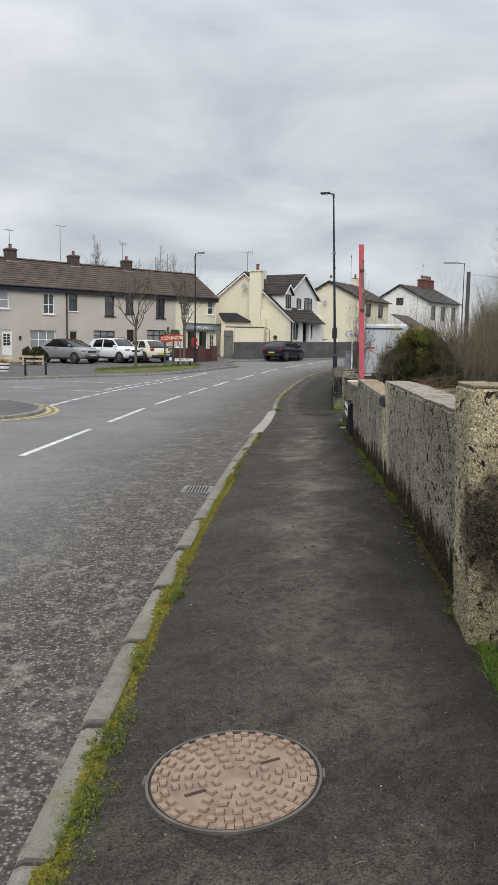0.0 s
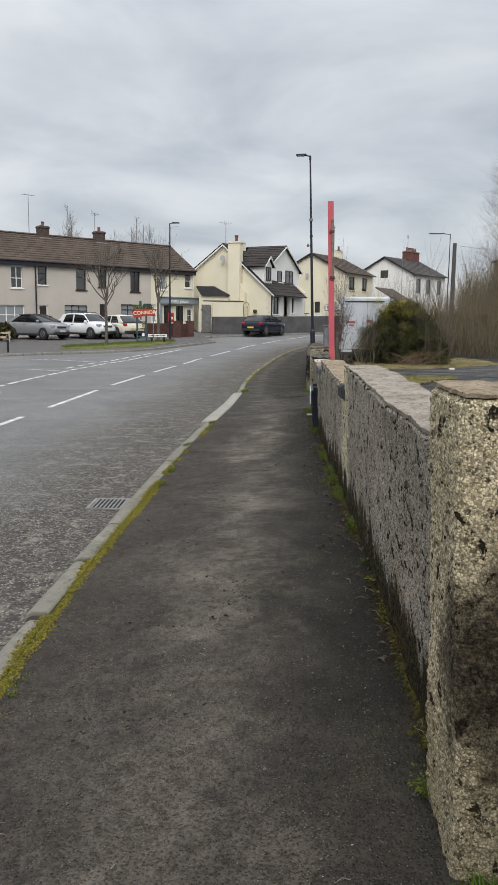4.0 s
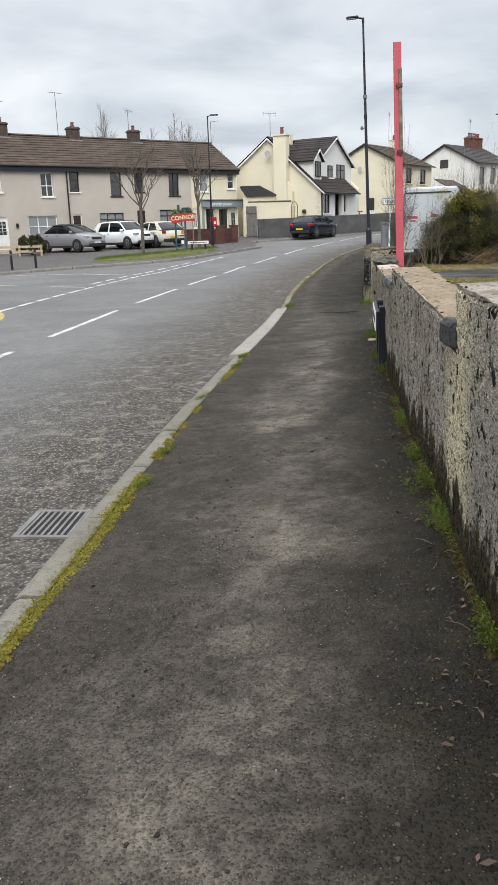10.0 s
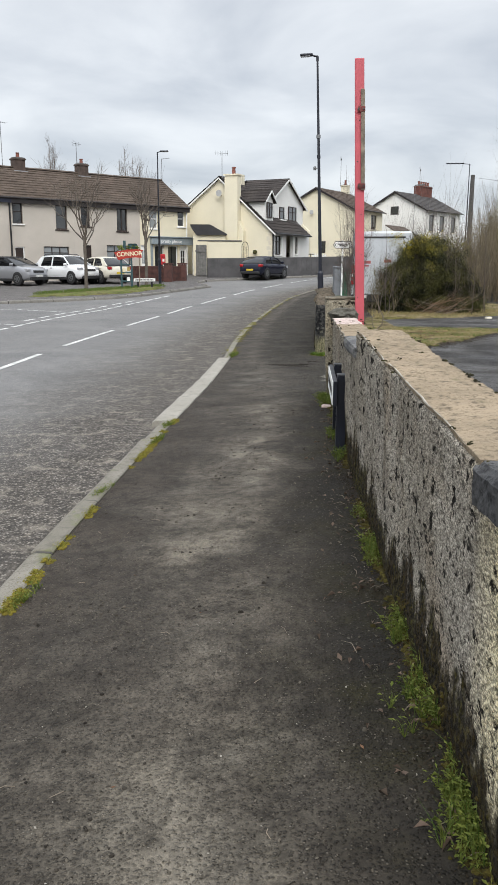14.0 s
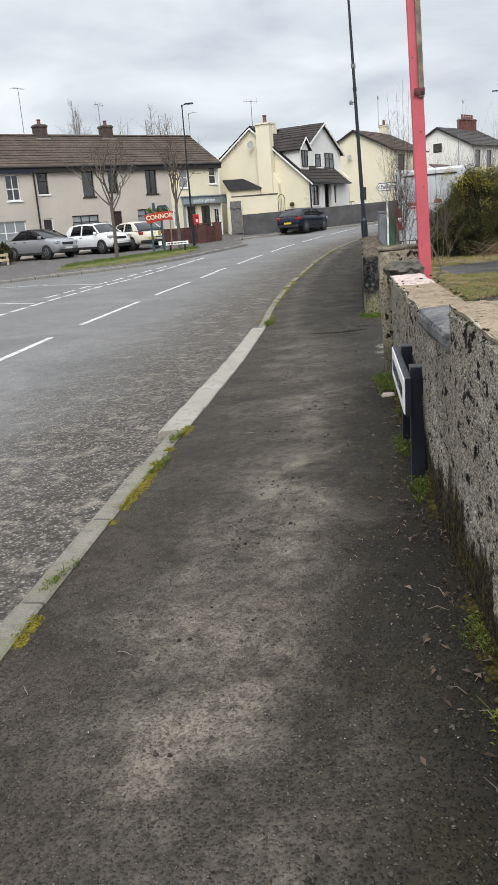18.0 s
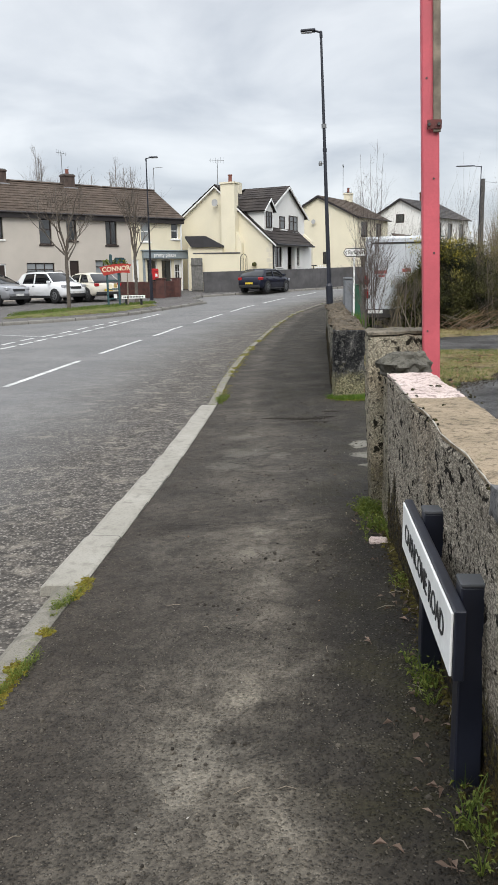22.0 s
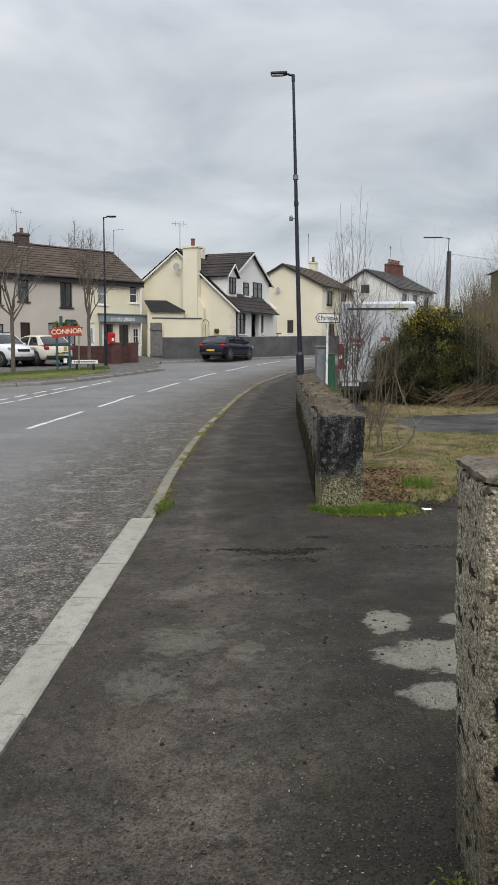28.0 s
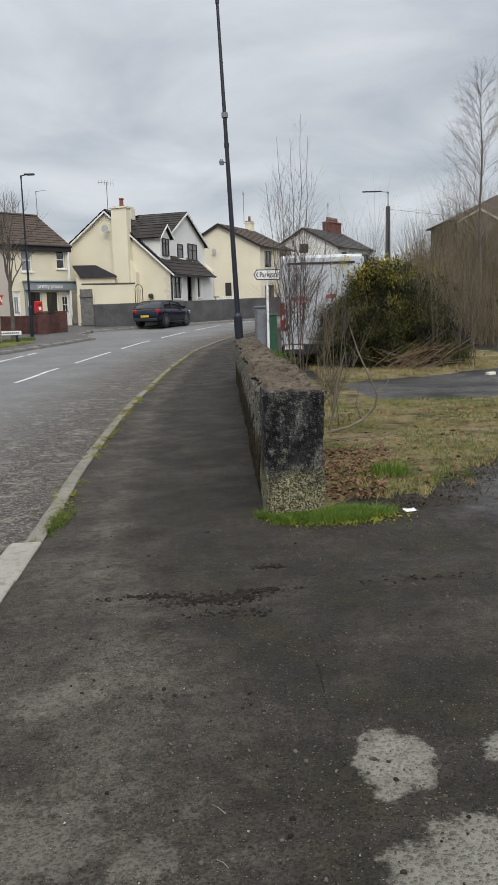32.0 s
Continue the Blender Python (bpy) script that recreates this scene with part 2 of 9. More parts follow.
    crumb = m.mix(1.0, m.ramp(cr, (0.16, 1.0), (0.40, 0.0)), m.ramp(crc, (0.56, 0.0), (0.74, 1.0)), "MULTIPLY")
    c = m.mix(m.ramp(crumb, (0.0, 0.0), (1.0, 0.22)), c, m.mix(1.0, c, (1.6, 1.55, 1.45), "MULTIPLY"))
    h = m.mix(0.45, m.ramp(st, (0.0, 1.0), (0.5, 0.0)), m.mix(0.6, m.mix(0.5, fine, grit), crumb))
    rough = m.mix(wet, m.ramp(mid, (0.3, 0.80), (0.7, 0.97)), m.ramp(m.noise(0.7, 6, 0.65, p), (0.42, 0.45), (0.58, 0.85)))
    m.set(color=c, rough=rough, normal=m.bump(h, 1.0, 0.017), spec=0.25)
    return m.mat


M_PAVE = pavement_mat()


def road_mat():
    """Old dressed road: coarse chips in dark binder with painted lump shadows beside the kerb (U 0), polished bluish
    wheel track farther out.
    """
    m = Nodes("road_asphalt")
    p = m.geo()
    uvn = m.n.new("ShaderNodeUVMap")
    uvn.uv_map = "across"
    sep = m.n.new("ShaderNodeSeparateXYZ")
    m.l.new(uvn.outputs[0], sep.inputs[0])
    wob = m.n.new("ShaderNodeMath")
    wob.operation = "MULTIPLY_ADD"
    m.l.new(m.noise(0.9, 6, 0.65, p, 0.4), wob.inputs[0])
    wob.inputs[1].default_value = 0.26
    m.l.new(sep.outputs[0], wob.inputs[2])
    u = wob.outputs[0]
    big, mid = m.noise(0.45, 6, 0.62, p, 0.5), m.noise(5.0, 6, 0.66, p, 0.3)
    lump, fine = m.noise(24, 4, 0.62, p), m.noise(85, 2, 0.55, p)
    st, sc = m.voro(52, p), m.voro(52, p, "Color")
    rough_c = m.mix(m.ramp(sc, (0.3, 0.0), (0.7, 1.0)), (0.150, 0.134, 0.117), (0.275, 0.250, 0.220))
    rough_c = m.mix(m.ramp(st, (0.30, 0.0), (0.52, 0.85)), rough_c, (0.042, 0.037, 0.032))
    # shadows between the lumps, painted into the colour
    rough_c = m.mix(m.ramp(lump, (0.42, 0.9), (0.54, 0.0)), rough_c, (0.036, 0.032, 0.028))
    rough_c = m.mix(m.ramp(mid, (0.52, 0.0), (0.68, 0.55)), rough_c, (0.300, 0.268, 0.222))
    track = m.mix(m.ramp(big, (0.36, 0.0), (0.64, 1.0)), (0.137, 0.136, 0.136), (0.194, 0.191, 0.187))
    track = m.mix(m.ramp(mid, (0.36, 0.55), (0.52, 0.0)), track, (0.120, 0.115, 0.111))
    track = m.mix(m.ramp(fine, (0.36, 0.5), (0.5, 0.0)), track, (0.080, 0.076, 0.072))
    track = m.mix(m.ramp(sc, (0.68, 0.0), (0.78, 0.3)), track, (0.30, 0.29, 0.275))
    far = m.ramp(u, (0.26, 0.0), (0.50, 0.7), (0.62, 1.0))
    c = m.mix(far, rough_c, track)
    # damp trodden dirt gathered against the kerb
    c = m.mix(m.ramp(u, (0.10, 0.8), (0.17, 0.0)), c, (0.085, 0.073, 0.060))
    h = m.mix(0.5, m.ramp(st, (0.0, 1.0), (0.5, 0.0)), lump)
    m.set(color=c, rough=m.ramp(mid, (0.3, 0.82), (0.7, 0.97)), normal=m.bump(h, 1.0, 0.016), spec=0.22)
    return m.mat


M_ROAD = road_mat()
M_FAR_PAVE = asphalt("far_pavement_asphalt", (0.11, 0.10, 0.095), (0.165, 0.153, 0.147), (0.27, 0.255, 0.24), (0.24, 0.23, 0.22), 0.5, 0.9, 30)


def concrete(name, base, stain, moss=0.0):
    m = Nodes(name)
    p = m.geo()
    a, b, f = m.noise(2.1, 6, 0.6, p), m.noise(14, 5, 0.6, p), m.noise(120, 2, 0.5, p)
    c = m.mix(m.ramp(a, (0.35, 0.0), (0.7, 1.0)), base, stain)
    c = m.mix(m.ramp(b, (0.3, 0.65), (0.5, 0.0)), c, tuple(v * 0.45 for v in stain))
    c = m.mix(m.ramp(f, (0.34, 0.5), (0.5, 0.0)), c, tuple(v * 0.4 for v in stain))
    c = m.mix(m.ramp(m.random(), (0.0, 0.0), (1.0, 0.32)), c, stain)
    if moss:
        c = m.mix(m.ramp(m.noise(5, 6, 0.65, p), (0.55, 0.0), (0.68, moss)), c, (0.10, 0.12, 0.02))
    m.set(color=c, rough=0.9, normal=m.bump(m.mix(0.5, b, f), 0.5, 0.006), spec=0.3)
    return m.mat


M_KERB = concrete("old_kerb_concrete", (0.235, 0.218, 0.185), (0.150, 0.138, 0.112), 0.55)
M_KERB_NEW = concrete("pale_kerb_concrete", (0.335, 0.315, 0.275), (0.25, 0.235, 0.20))
M_KERB_FAR = concrete("far_kerb_concrete", (0.27, 0.255, 0.23), (0.18, 0.17, 0.15))


def roughcast(name, pale, grey, dark, pits=0.5, fine=1.0, moss=1.0, washed=None, soot=None):
    """Pebble-dashed render: chips of two sizes in grey mortar, black pits, moss low down; washed: a pale run-off streak at that y."""
    m = Nodes(name)
    p = m.geo()
    xyz = m.n.new("ShaderNodeSeparateXYZ")
    m.l.new(p, xyz.inputs[0])
    wob = m.n.new("ShaderNodeMix")
    wob.data_type = "VECTOR"
    wob.inputs[0].default_value = 0.004
    jit = m.n.new("ShaderNodeTexNoise")
    jit.inputs["Scale"].default_value = 45.0
    m.l.new(p, jit.inputs["Vector"])
    m.l.new(p, wob.inputs[4])
    m.l.new(jit.outputs["Color"], wob.inputs[5])
    lay = m.n.new("ShaderNodeMapping")
    lay.inputs["Scale"].default_value = (1.0, 0.5 if washed is not None else 1.0, 1.0)
    m.l.new(wob.outputs[1], lay.inputs[0])
    q = lay.outputs[0]
    v, vc = m.voro(85 * fine, q), m.voro(85 * fine, q, "Color")
    v2, vc2 = m.voro(170 * fine, q), m.voro(170 * fine, q, "Color")
    big, cloud = m.noise(1.6, 7, 0.66, p), m.noise(5.5, 6, 0.66, p)
    half = tuple(0.5 * (a + b) for a, b in zip(pale, grey))
    c = m.ramp(vc2, (0.28, tuple(0.55 * k for k in grey)), (0.5, half), (0.72, pale))
    c = m.mix(m.ramp(v, (0.34, 1.0), (0.52, 0.0)), c, m.ramp(vc, (0.26, tuple(0.6 * k for k in grey)), (0.46, half), (0.66, pale)))
    # weathering in clouds: greyer, browner and sooty stretches of wall
    c = m.mix(m.ramp(big, (0.38, 0.1), (0.62, 0.65)), c, tuple(0.85 * k for k in grey))
    c = m.mix(m.ramp(m.noise(1.1, 6, 0.62, p, 0.4), (0.50, 0.0), (0.66, 0.42)), c, m.mix(1.0, c, (1.05, 0.86, 0.68), "MULTIPLY"))
    c = m.mix(m.ramp(m.noise(2.6, 6, 0.68, p, 0.3, (1, 1, 0.45)), (0.54, 0.0), (0.70, 0.6)), c, tuple(0.33 * k for k in grey))
    if washed is not None:
        stretch = m.n.new("ShaderNodeMath")
        stretch.operation = "MULTIPLY_ADD"
        m.l.new(xyz.outputs[1], stretch.inputs[0])
        stretch.inputs[1].default_value = 0.05
        m.l.new(m.noise(2.2, 5, 0.6, p), stretch.inputs[2])
        c = m.mix(m.ramp(stretch.outputs[0], (0.62, 0.62), (0.74, 0.30), (0.84, 0.30), (0.96, 0.62)), c, m.mix(1.0, c, (0.46, 0.43, 0.38), "MULTIPLY"))
        n = m.n.new("ShaderNodeMath")
        n.operation = "SUBTRACT"
        m.l.new(xyz.outputs[1], n.inputs[0])
        n.inputs[1].default_value = washed
        a = m.n.new("ShaderNodeMath")
        a.operation = "ABSOLUTE"
        m.l.new(n.outputs[0], a.inputs[0])
        b = m.n.new("ShaderNodeMath")
        b.operation = "MULTIPLY_ADD"
        m.l.new(m.noise(9, 5, 0.6, p, 0.0, (1, 1, 0.18)), b.inputs[0])
        b.inputs[1].default_value = -0.34
        m.l.new(a.outputs[0], b.inputs[2])
        c = m.mix(m.ramp(b.outputs[0], (-0.05, 0.9), (0.06, 0.6), (0.20, 0.0)), c, m.ramp(vc2, (0.3, (0.46, 0.39, 0.24)), (0.62, (0.92, 0.83, 0.58))))
    c = m.mix(m.ramp(v, (0.42, 0.0), (0.64, 0.62)), c, tuple(6 * k for k in dark))
    hole = m.ramp(m.noise(21, 4, 0.65, p, 0.4, (1, 0.6, 0.8)), (0.33 + 0.1 * pits, 1.0), (0.37 + 0.1 * pits, 0.0))
    c = m.mix(hole, c, dark)
    c = m.mix(m.ramp(m.noise(52, 3, 0.6, p, 0.0, (1, 0.55, 1)), (0.36, 0.75), (0.44, 0.0)), c, dark)
    if soot:
        vd = m.n.new("ShaderNodeVectorMath")
        vd.operation = "DISTANCE"
        m.l.new(p, vd.inputs[0])
        vd.inputs[1].default_value = soot
        sn = m.n.new("ShaderNodeMath")
        sn.operation = "MULTIPLY_ADD"
        m.l.new(m.noise(9, 6, 0.7, p), sn.inputs[0])
        sn.inputs[1].default_value = 0.5
        m.l.new(vd.outputs["Value"], sn.inputs[2])
        c = m.mix(m.ramp(sn.outputs[0], (0.38, 0.95), (0.50, 0.78), (0.62, 0.0)), c, m.ramp(m.noise(70, 4, 0.7, p), (0.46, tuple(0.5 * k for k in dark)), (0.66, tuple(5 * k for k in dark))))
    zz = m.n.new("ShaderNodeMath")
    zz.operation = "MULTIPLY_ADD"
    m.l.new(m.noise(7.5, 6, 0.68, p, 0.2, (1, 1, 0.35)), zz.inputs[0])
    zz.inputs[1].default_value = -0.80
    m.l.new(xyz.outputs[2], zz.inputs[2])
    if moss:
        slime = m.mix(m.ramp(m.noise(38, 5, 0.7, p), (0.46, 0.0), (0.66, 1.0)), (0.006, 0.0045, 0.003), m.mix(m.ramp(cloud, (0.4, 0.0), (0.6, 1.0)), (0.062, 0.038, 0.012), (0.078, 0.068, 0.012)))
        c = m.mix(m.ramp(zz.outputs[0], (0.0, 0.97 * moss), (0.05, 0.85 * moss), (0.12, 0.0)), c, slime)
    h = m.mix(0.5, m.mix(0.5, m.ramp(v, (0.0, 1.0), (0.6, 0.0)), m.ramp(v2, (0.0, 1.0), (0.6, 0.0))), m.ramp(m.noise(21, 4, 0.65, p, 0.4, (1, 0.6, 0.8)), (0.3, 0.0), (0.46, 1.0)))
    m.set(color=c, rough=0.95, normal=m.bump(h, 0.8, 0.009), spec=0.15)
    return m.mat


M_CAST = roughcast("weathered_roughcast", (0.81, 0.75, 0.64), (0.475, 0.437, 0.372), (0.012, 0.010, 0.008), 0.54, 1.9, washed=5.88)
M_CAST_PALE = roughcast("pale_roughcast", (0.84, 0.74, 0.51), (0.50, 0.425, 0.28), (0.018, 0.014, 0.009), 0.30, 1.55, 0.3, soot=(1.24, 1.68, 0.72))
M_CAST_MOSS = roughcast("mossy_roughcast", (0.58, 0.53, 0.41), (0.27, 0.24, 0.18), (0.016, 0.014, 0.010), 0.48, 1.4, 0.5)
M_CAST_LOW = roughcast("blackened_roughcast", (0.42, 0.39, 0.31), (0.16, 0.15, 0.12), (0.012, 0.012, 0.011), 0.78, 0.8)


def burnt_end():
    """The low wall's end face: blackened above, bare chips and moss below."""
    m = Nodes("blackened_wall_end")
    p = m.geo()
    xyz = m.n.new("ShaderNodeSeparateXYZ")
    m.l.new(p, xyz.inputs[0])
    zz = m.n.new("ShaderNodeMath")
    zz.operation = "MULTIPLY_ADD"
    m.l.new(m.noise(7, 6, 0.7, p), zz.inputs[0])
    zz.inputs[1].default_value = 0.7
    m.l.new(xyz.outputs[2], zz.inputs[2])
    v = m.voro(95, p, "Color")
    drip = m.noise(9, 7, 0.72, p, 0.2, (1, 1, 0.30))
    soot = m.ramp(drip, (0.40, (0.008, 0.008, 0.009)), (0.52, (0.040, 0.040, 0.040)), (0.60, (0.13, 0.125, 0.115)), (0.68, (0.27, 0.255, 0.23)))
    soot = m.mix(m.ramp(m.noise(4.5, 5, 0.6, p), (0.42, 0.75), (0.54, 0.0)), soot, (0.009, 0.009, 0.010))
    soot = m.mix(m.ramp(m.noise(22, 6, 0.75, p), (0.52, 0.0), (0.62, 0.7)), soot, (0.17, 0.165, 0.15))
    c = m.mix(m.ramp(zz.outputs[0], (0.62, 0.0), (0.78, 1.0)), m.ramp(v, (0.3, (0.075, 0.072, 0.036)), (0.7, (0.29, 0.265, 0.165))), soot)
    c = m.mix(m.ramp(m.noise(70, 4, 0.7, p), (0.36, 0.85), (0.5, 0.0)), c, (0.012, 0.012, 0.012))
    c = m.mix(m.ramp(m.voro(140, p, "Color"), (0.82, 0.0), (0.86, 0.35)), c, (0.20, 0.19, 0.17))
    m.set(color=c, rough=0.95, normal=m.bump(m.voro(95, p), 0.9, 0.010), spec=0.15)
    return m.mat


M_CAST_END = burnt_end()


def cap_stone(name, a, b, c3):
    m = Nodes(name)
    p = m.geo()
    n1, n2, n3 = m.noise(4.5, 6, 0.65, p), m.noise(26, 5, 0.6, p), m.noise(9, 4, 0.6, p, 0.5)
    c = m.mix(m.ramp(n1, (0.35, 0.0), (0.65, 1.0)), a, b)
    c = m.mix(m.ramp(n2, (0.32, 0.8), (0.48, 0.0)), c, c3)
    c = m.mix(m.ramp(n3, (0.62, 0.0), (0.72, 0.6)), c, (0.10, 0.10, 0.045))
    c = m.mix(m.ramp(m.noise(75, 5, 0.7, p), (0.34, 0.75), (0.48, 0.0)), c, c3)
    m.set(color=c, rough=0.95, normal=m.bump(m.mix(0.5, n2, m.noise(90, 4, 0.7, p)), 0.8, 0.010), spec=0.2)
    return m.mat


M_CAP = cap_stone("sandy_mortar_cap", (0.31, 0.245, 0.170), (0.22, 0.175, 0.120), (0.070, 0.055, 0.038))
M_CAP_GREY = cap_stone("grey_mortar_cap", (0.20, 0.175, 0.135), (0.105, 0.092, 0.068), (0.035, 0.03, 0.025))
M_CAP_BROWN = cap_stone("brown_weathered_cap", (0.135, 0.110, 0.080), (0.062, 0.051, 0.038), (0.018, 0.015, 0.012))
M_CAP_PINK = cap_stone("pink_painted_cap", (0.58, 0.48, 0.44), (0.46, 0.37, 0.335), (0.10, 0.07, 0.06))
M_CAP_SILVER = cap_stone("silvery_mortar_cap", (0.34, 0.305, 0.26), (0.23, 0.195, 0.155), (0.08, 0.065, 0.05))
M_BASALT = cap_stone("dark_basalt_block", (0.045, 0.046, 0.050), (0.115, 0.113, 0.110), (0.016, 0.016, 0.018))
M_DARKSTONE = cap_stone("dark_bluish_stone", (0.085, 0.087, 0.092), (0.20, 0.195, 0.19), (0.028, 0.028, 0.030))


def rubble_mat():
    m = Nodes("dark_basalt_rubble")
    p = m.geo()
    n1, n2, n3 = m.noise(6, 7, 0.7, p), m.noise(34, 6, 0.7, p), m.noise(120, 4, 0.7, p)
    c = m.mix(m.ramp(m.random(), (0.2, 0.0), (0.75, 0.6), (0.95, 1.0)), (0.024, 0.023, 0.024), (0.105, 0.075, 0.045))
    c = m.mix(m.ramp(n1, (0.50, 0.0), (0.62, 0.75)), c, (0.19, 0.175, 0.155))
    c = m.mix(m.ramp(n2, (0.40, 0.92), (0.54, 0.0)), c, (0.008, 0.008, 0.009))
    c = m.mix(m.ramp(n3, (0.58, 0.0), (0.68, 0.6)), c, (0.19, 0.18, 0.16))
    m.set(color=c, rough=m.ramp(n1, (0.3, 0.40), (0.7, 0.85)), normal=m.bump(m.mix(0.5, n1, n2), 1.0, 0.06), spec=0.5)
    return m.mat


M_RUBBLE = rubble_mat()
M_MORTAR = plain("dark_mortar", (0.06, 0.056, 0.05), 0.95)
M_ROCK = cap_stone("lichened_field_stone", (0.13, 0.122, 0.10), (0.075, 0.072, 0.062), (0.022, 0.020, 0.016))


def ground_mat(name, grass, straw, soil):
    m = Nodes(name)
    p = m.geo()
    a, b, f = m.noise(0.9, 6, 0.65, p), m.noise(4, 6, 0.65, p), m.noise(60, 4, 0.7, p)
    c = m.mix(m.ramp(a, (0.4, 0.0), (0.6, 1.0)), grass, straw)
    c = m.mix(m.ramp(b, (0.36, 0.9), (0.52, 0.0)), c, soil)
    c = m.mix(m.ramp(f, (0.3, 0.7), (0.55, 0.0)), c, tuple(v * 0.4 for v in soil))
    m.set(color=c, rough=1.0, normal=m.bump(f, 0.9, 0.03), spec=0.1)
    return m.mat


M_VERGE = ground_mat("rough_grass_ground", (0.135, 0.125, 0.042), (0.250, 0.200, 0.115), (0.060, 0.043, 0.029))
M_GRASS = ground_mat("green_grass_ground", (0.105, 0.135, 0.032), (0.195, 0.185, 0.075), (0.085, 0.070, 0.042))
M_FIELD = ground_mat("distant_field", (0.08, 0.11, 0.03), (0.12, 0.12, 0.05), (0.06, 0.06, 0.03))


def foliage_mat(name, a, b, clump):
    """Leaves with shaded and lit sprays painted in at the clump scale, and a little variation from leaf to leaf."""
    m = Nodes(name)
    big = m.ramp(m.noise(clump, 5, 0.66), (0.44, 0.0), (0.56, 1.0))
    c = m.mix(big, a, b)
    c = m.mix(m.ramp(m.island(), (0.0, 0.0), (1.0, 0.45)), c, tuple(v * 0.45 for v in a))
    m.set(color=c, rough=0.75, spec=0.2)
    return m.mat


def leafy(name, a, b, rough=0.7):
    m = Nodes(name)
    c = m.mix(m.island(), a, b)
    m.set(color=m.mix(m.ramp(m.noise(3, 3), (0.3, 0.4), (0.7, 0.0)), c, tuple(v * 0.5 for v in a)), rough=rough, spec=0.2)
    return m.mat


M_MOSS = leafy("yellow_green_moss", (0.088, 0.070, 0.012), (0.205, 0.170, 0.024), 1.0)
M_WEED = leafy("fresh_green_weeds", (0.070, 0.100, 0.016), (0.200, 0.225, 0.045))
M_MOSSLEAF = leafy("yellow_green_seedlings", (0.120, 0.125, 0.016), (0.260, 0.250, 0.040))
M_BLADE = leafy("grass_blades", (0.055, 0.105, 0.016), (0.135, 0.165, 0.035))
M_STRAW = leafy("dry_grass_blades", (0.34, 0.27, 0.14), (0.22, 0.20, 0.07), 0.9)
M_LEAF = leafy("dead_leaves", (0.075, 0.040, 0.024), (0.27, 0.15, 0.09), 0.8)
M_LITTER = leafy("pale_bits", (0.34, 0.32, 0.28), (0.14, 0.12, 0.095), 0.8)
M_LITTER_STONE = plain("pale_bare_mortar", (0.40, 0.37, 0.31), 0.9, vary=0.25, scale=14)
M_IVY = leafy("dark_evergreen_leaves", (0.014, 0.018, 0.008), (0.085, 0.082, 0.027))
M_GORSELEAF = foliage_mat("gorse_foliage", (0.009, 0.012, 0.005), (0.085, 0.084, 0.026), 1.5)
M_GORSE = leafy("yellow_gorse_flowers", (0.38, 0.30, 0.02), (0.24, 0.22, 0.03))
M_BARK = plain("grey_brown_bark", (0.115, 0.098, 0.080), 0.9, vary=0.25, scale=9, bump=0.5)
M_TWIG = plain("pale_bare_twigs", (0.105, 0.083, 0.064), 0.9, vary=0.2, bump=0)
M_TWIG_PALE = plain("pale_pinkish_twigs", (0.115, 0.092, 0.080), 0.9, vary=0.2, bump=0)
M_TWIG_FAR = plain("grey_bare_twigs", (0.20, 0.175, 0.155), 0.9, vary=0.15, bump=0)
M_PINK = plain("faded_pink_red_paint", (0.52, 0.088, 0.112), 0.55, vary=0.16, scale=2.2, bump=0.3)
M_POLE = plain("silvered_grey_timber", (0.085, 0.080, 0.076), 0.9, vary=0.25, scale=6)
M_OLDWOOD = plain("weathered_grey_timber", (0.23, 0.19, 0.145), 0.85, vary=0.3, scale=12, bump=0.5)
M_BLACK = plain("black_gloss_paint", (0.010, 0.011, 0.014), 0.42, vary=0.2, bump=0.05)
M_NAVY = plain("dark_navy_painted_steel", (0.010, 0.012, 0.022), 0.4, vary=0.2, bump=0.05)
M_GREYSTEEL = plain("galvanised_grey_steel", (0.20, 0.205, 0.21), 0.5, 0.4, vary=0.15, bump=0.05)
M_WHITE = plain("white_paint", (0.80, 0.80, 0.78), 0.55, vary=0.06, bump=0.05)
M_LINE = plain("worn_white_road_paint", (0.58, 0.58, 0.56), 0.8, vary=0.25, scale=5, fine=35)
M_YELLOW = plain("worn_yellow_road_paint", (0.46, 0.35, 0.12), 0.8, vary=0.25, scale=5, fine=35)
M_RENDER_GREY = plain("beige_grey_dashed_render", (0.50, 0.455, 0.40), 0.95, vary=0.06, scale=0.6, fine=25, bump=0.3)
M_RENDER_CREAM = plain("cream_painted_render", (0.72, 0.66, 0.50), 0.9, vary=0.05, scale=0.5, fine=25)
M_RENDER_PALE = plain("pale_yellow_cream_render", (0.76, 0.70, 0.54), 0.9, vary=0.05, scale=0.4, fine=25)
M_RENDER_WHITE = plain("off_white_render", (0.80, 0.79, 0.76), 0.9, vary=0.06, scale=0.5, fine=25)
M_QUOIN = plain("pale_quoin_stone", (0.66, 0.61, 0.50), 0.9, vary=0.06)
M_BRICK = plain("dark_red_brick", (0.105, 0.046, 0.038), 0.9, vary=0.25, scale=3, bump=0.4)
M_CHIMBRICK = plain("brown_chimney_brick", (0.085, 0.060, 0.050), 0.9, vary=0.25, scale=4, bump=0.4)
M_CHIMRED = plain("red_chimney_brick", (0.15, 0.055, 0.042), 0.9, vary=0.25, scale=4, bump=0.4)
M_POT = plain("terracotta_clay", (0.20, 0.070, 0.050), 0.8, vary=0.15)
M_LEAD = plain("dull_lead_flashing", (0.30, 0.30, 0.31), 0.6, 0.2)
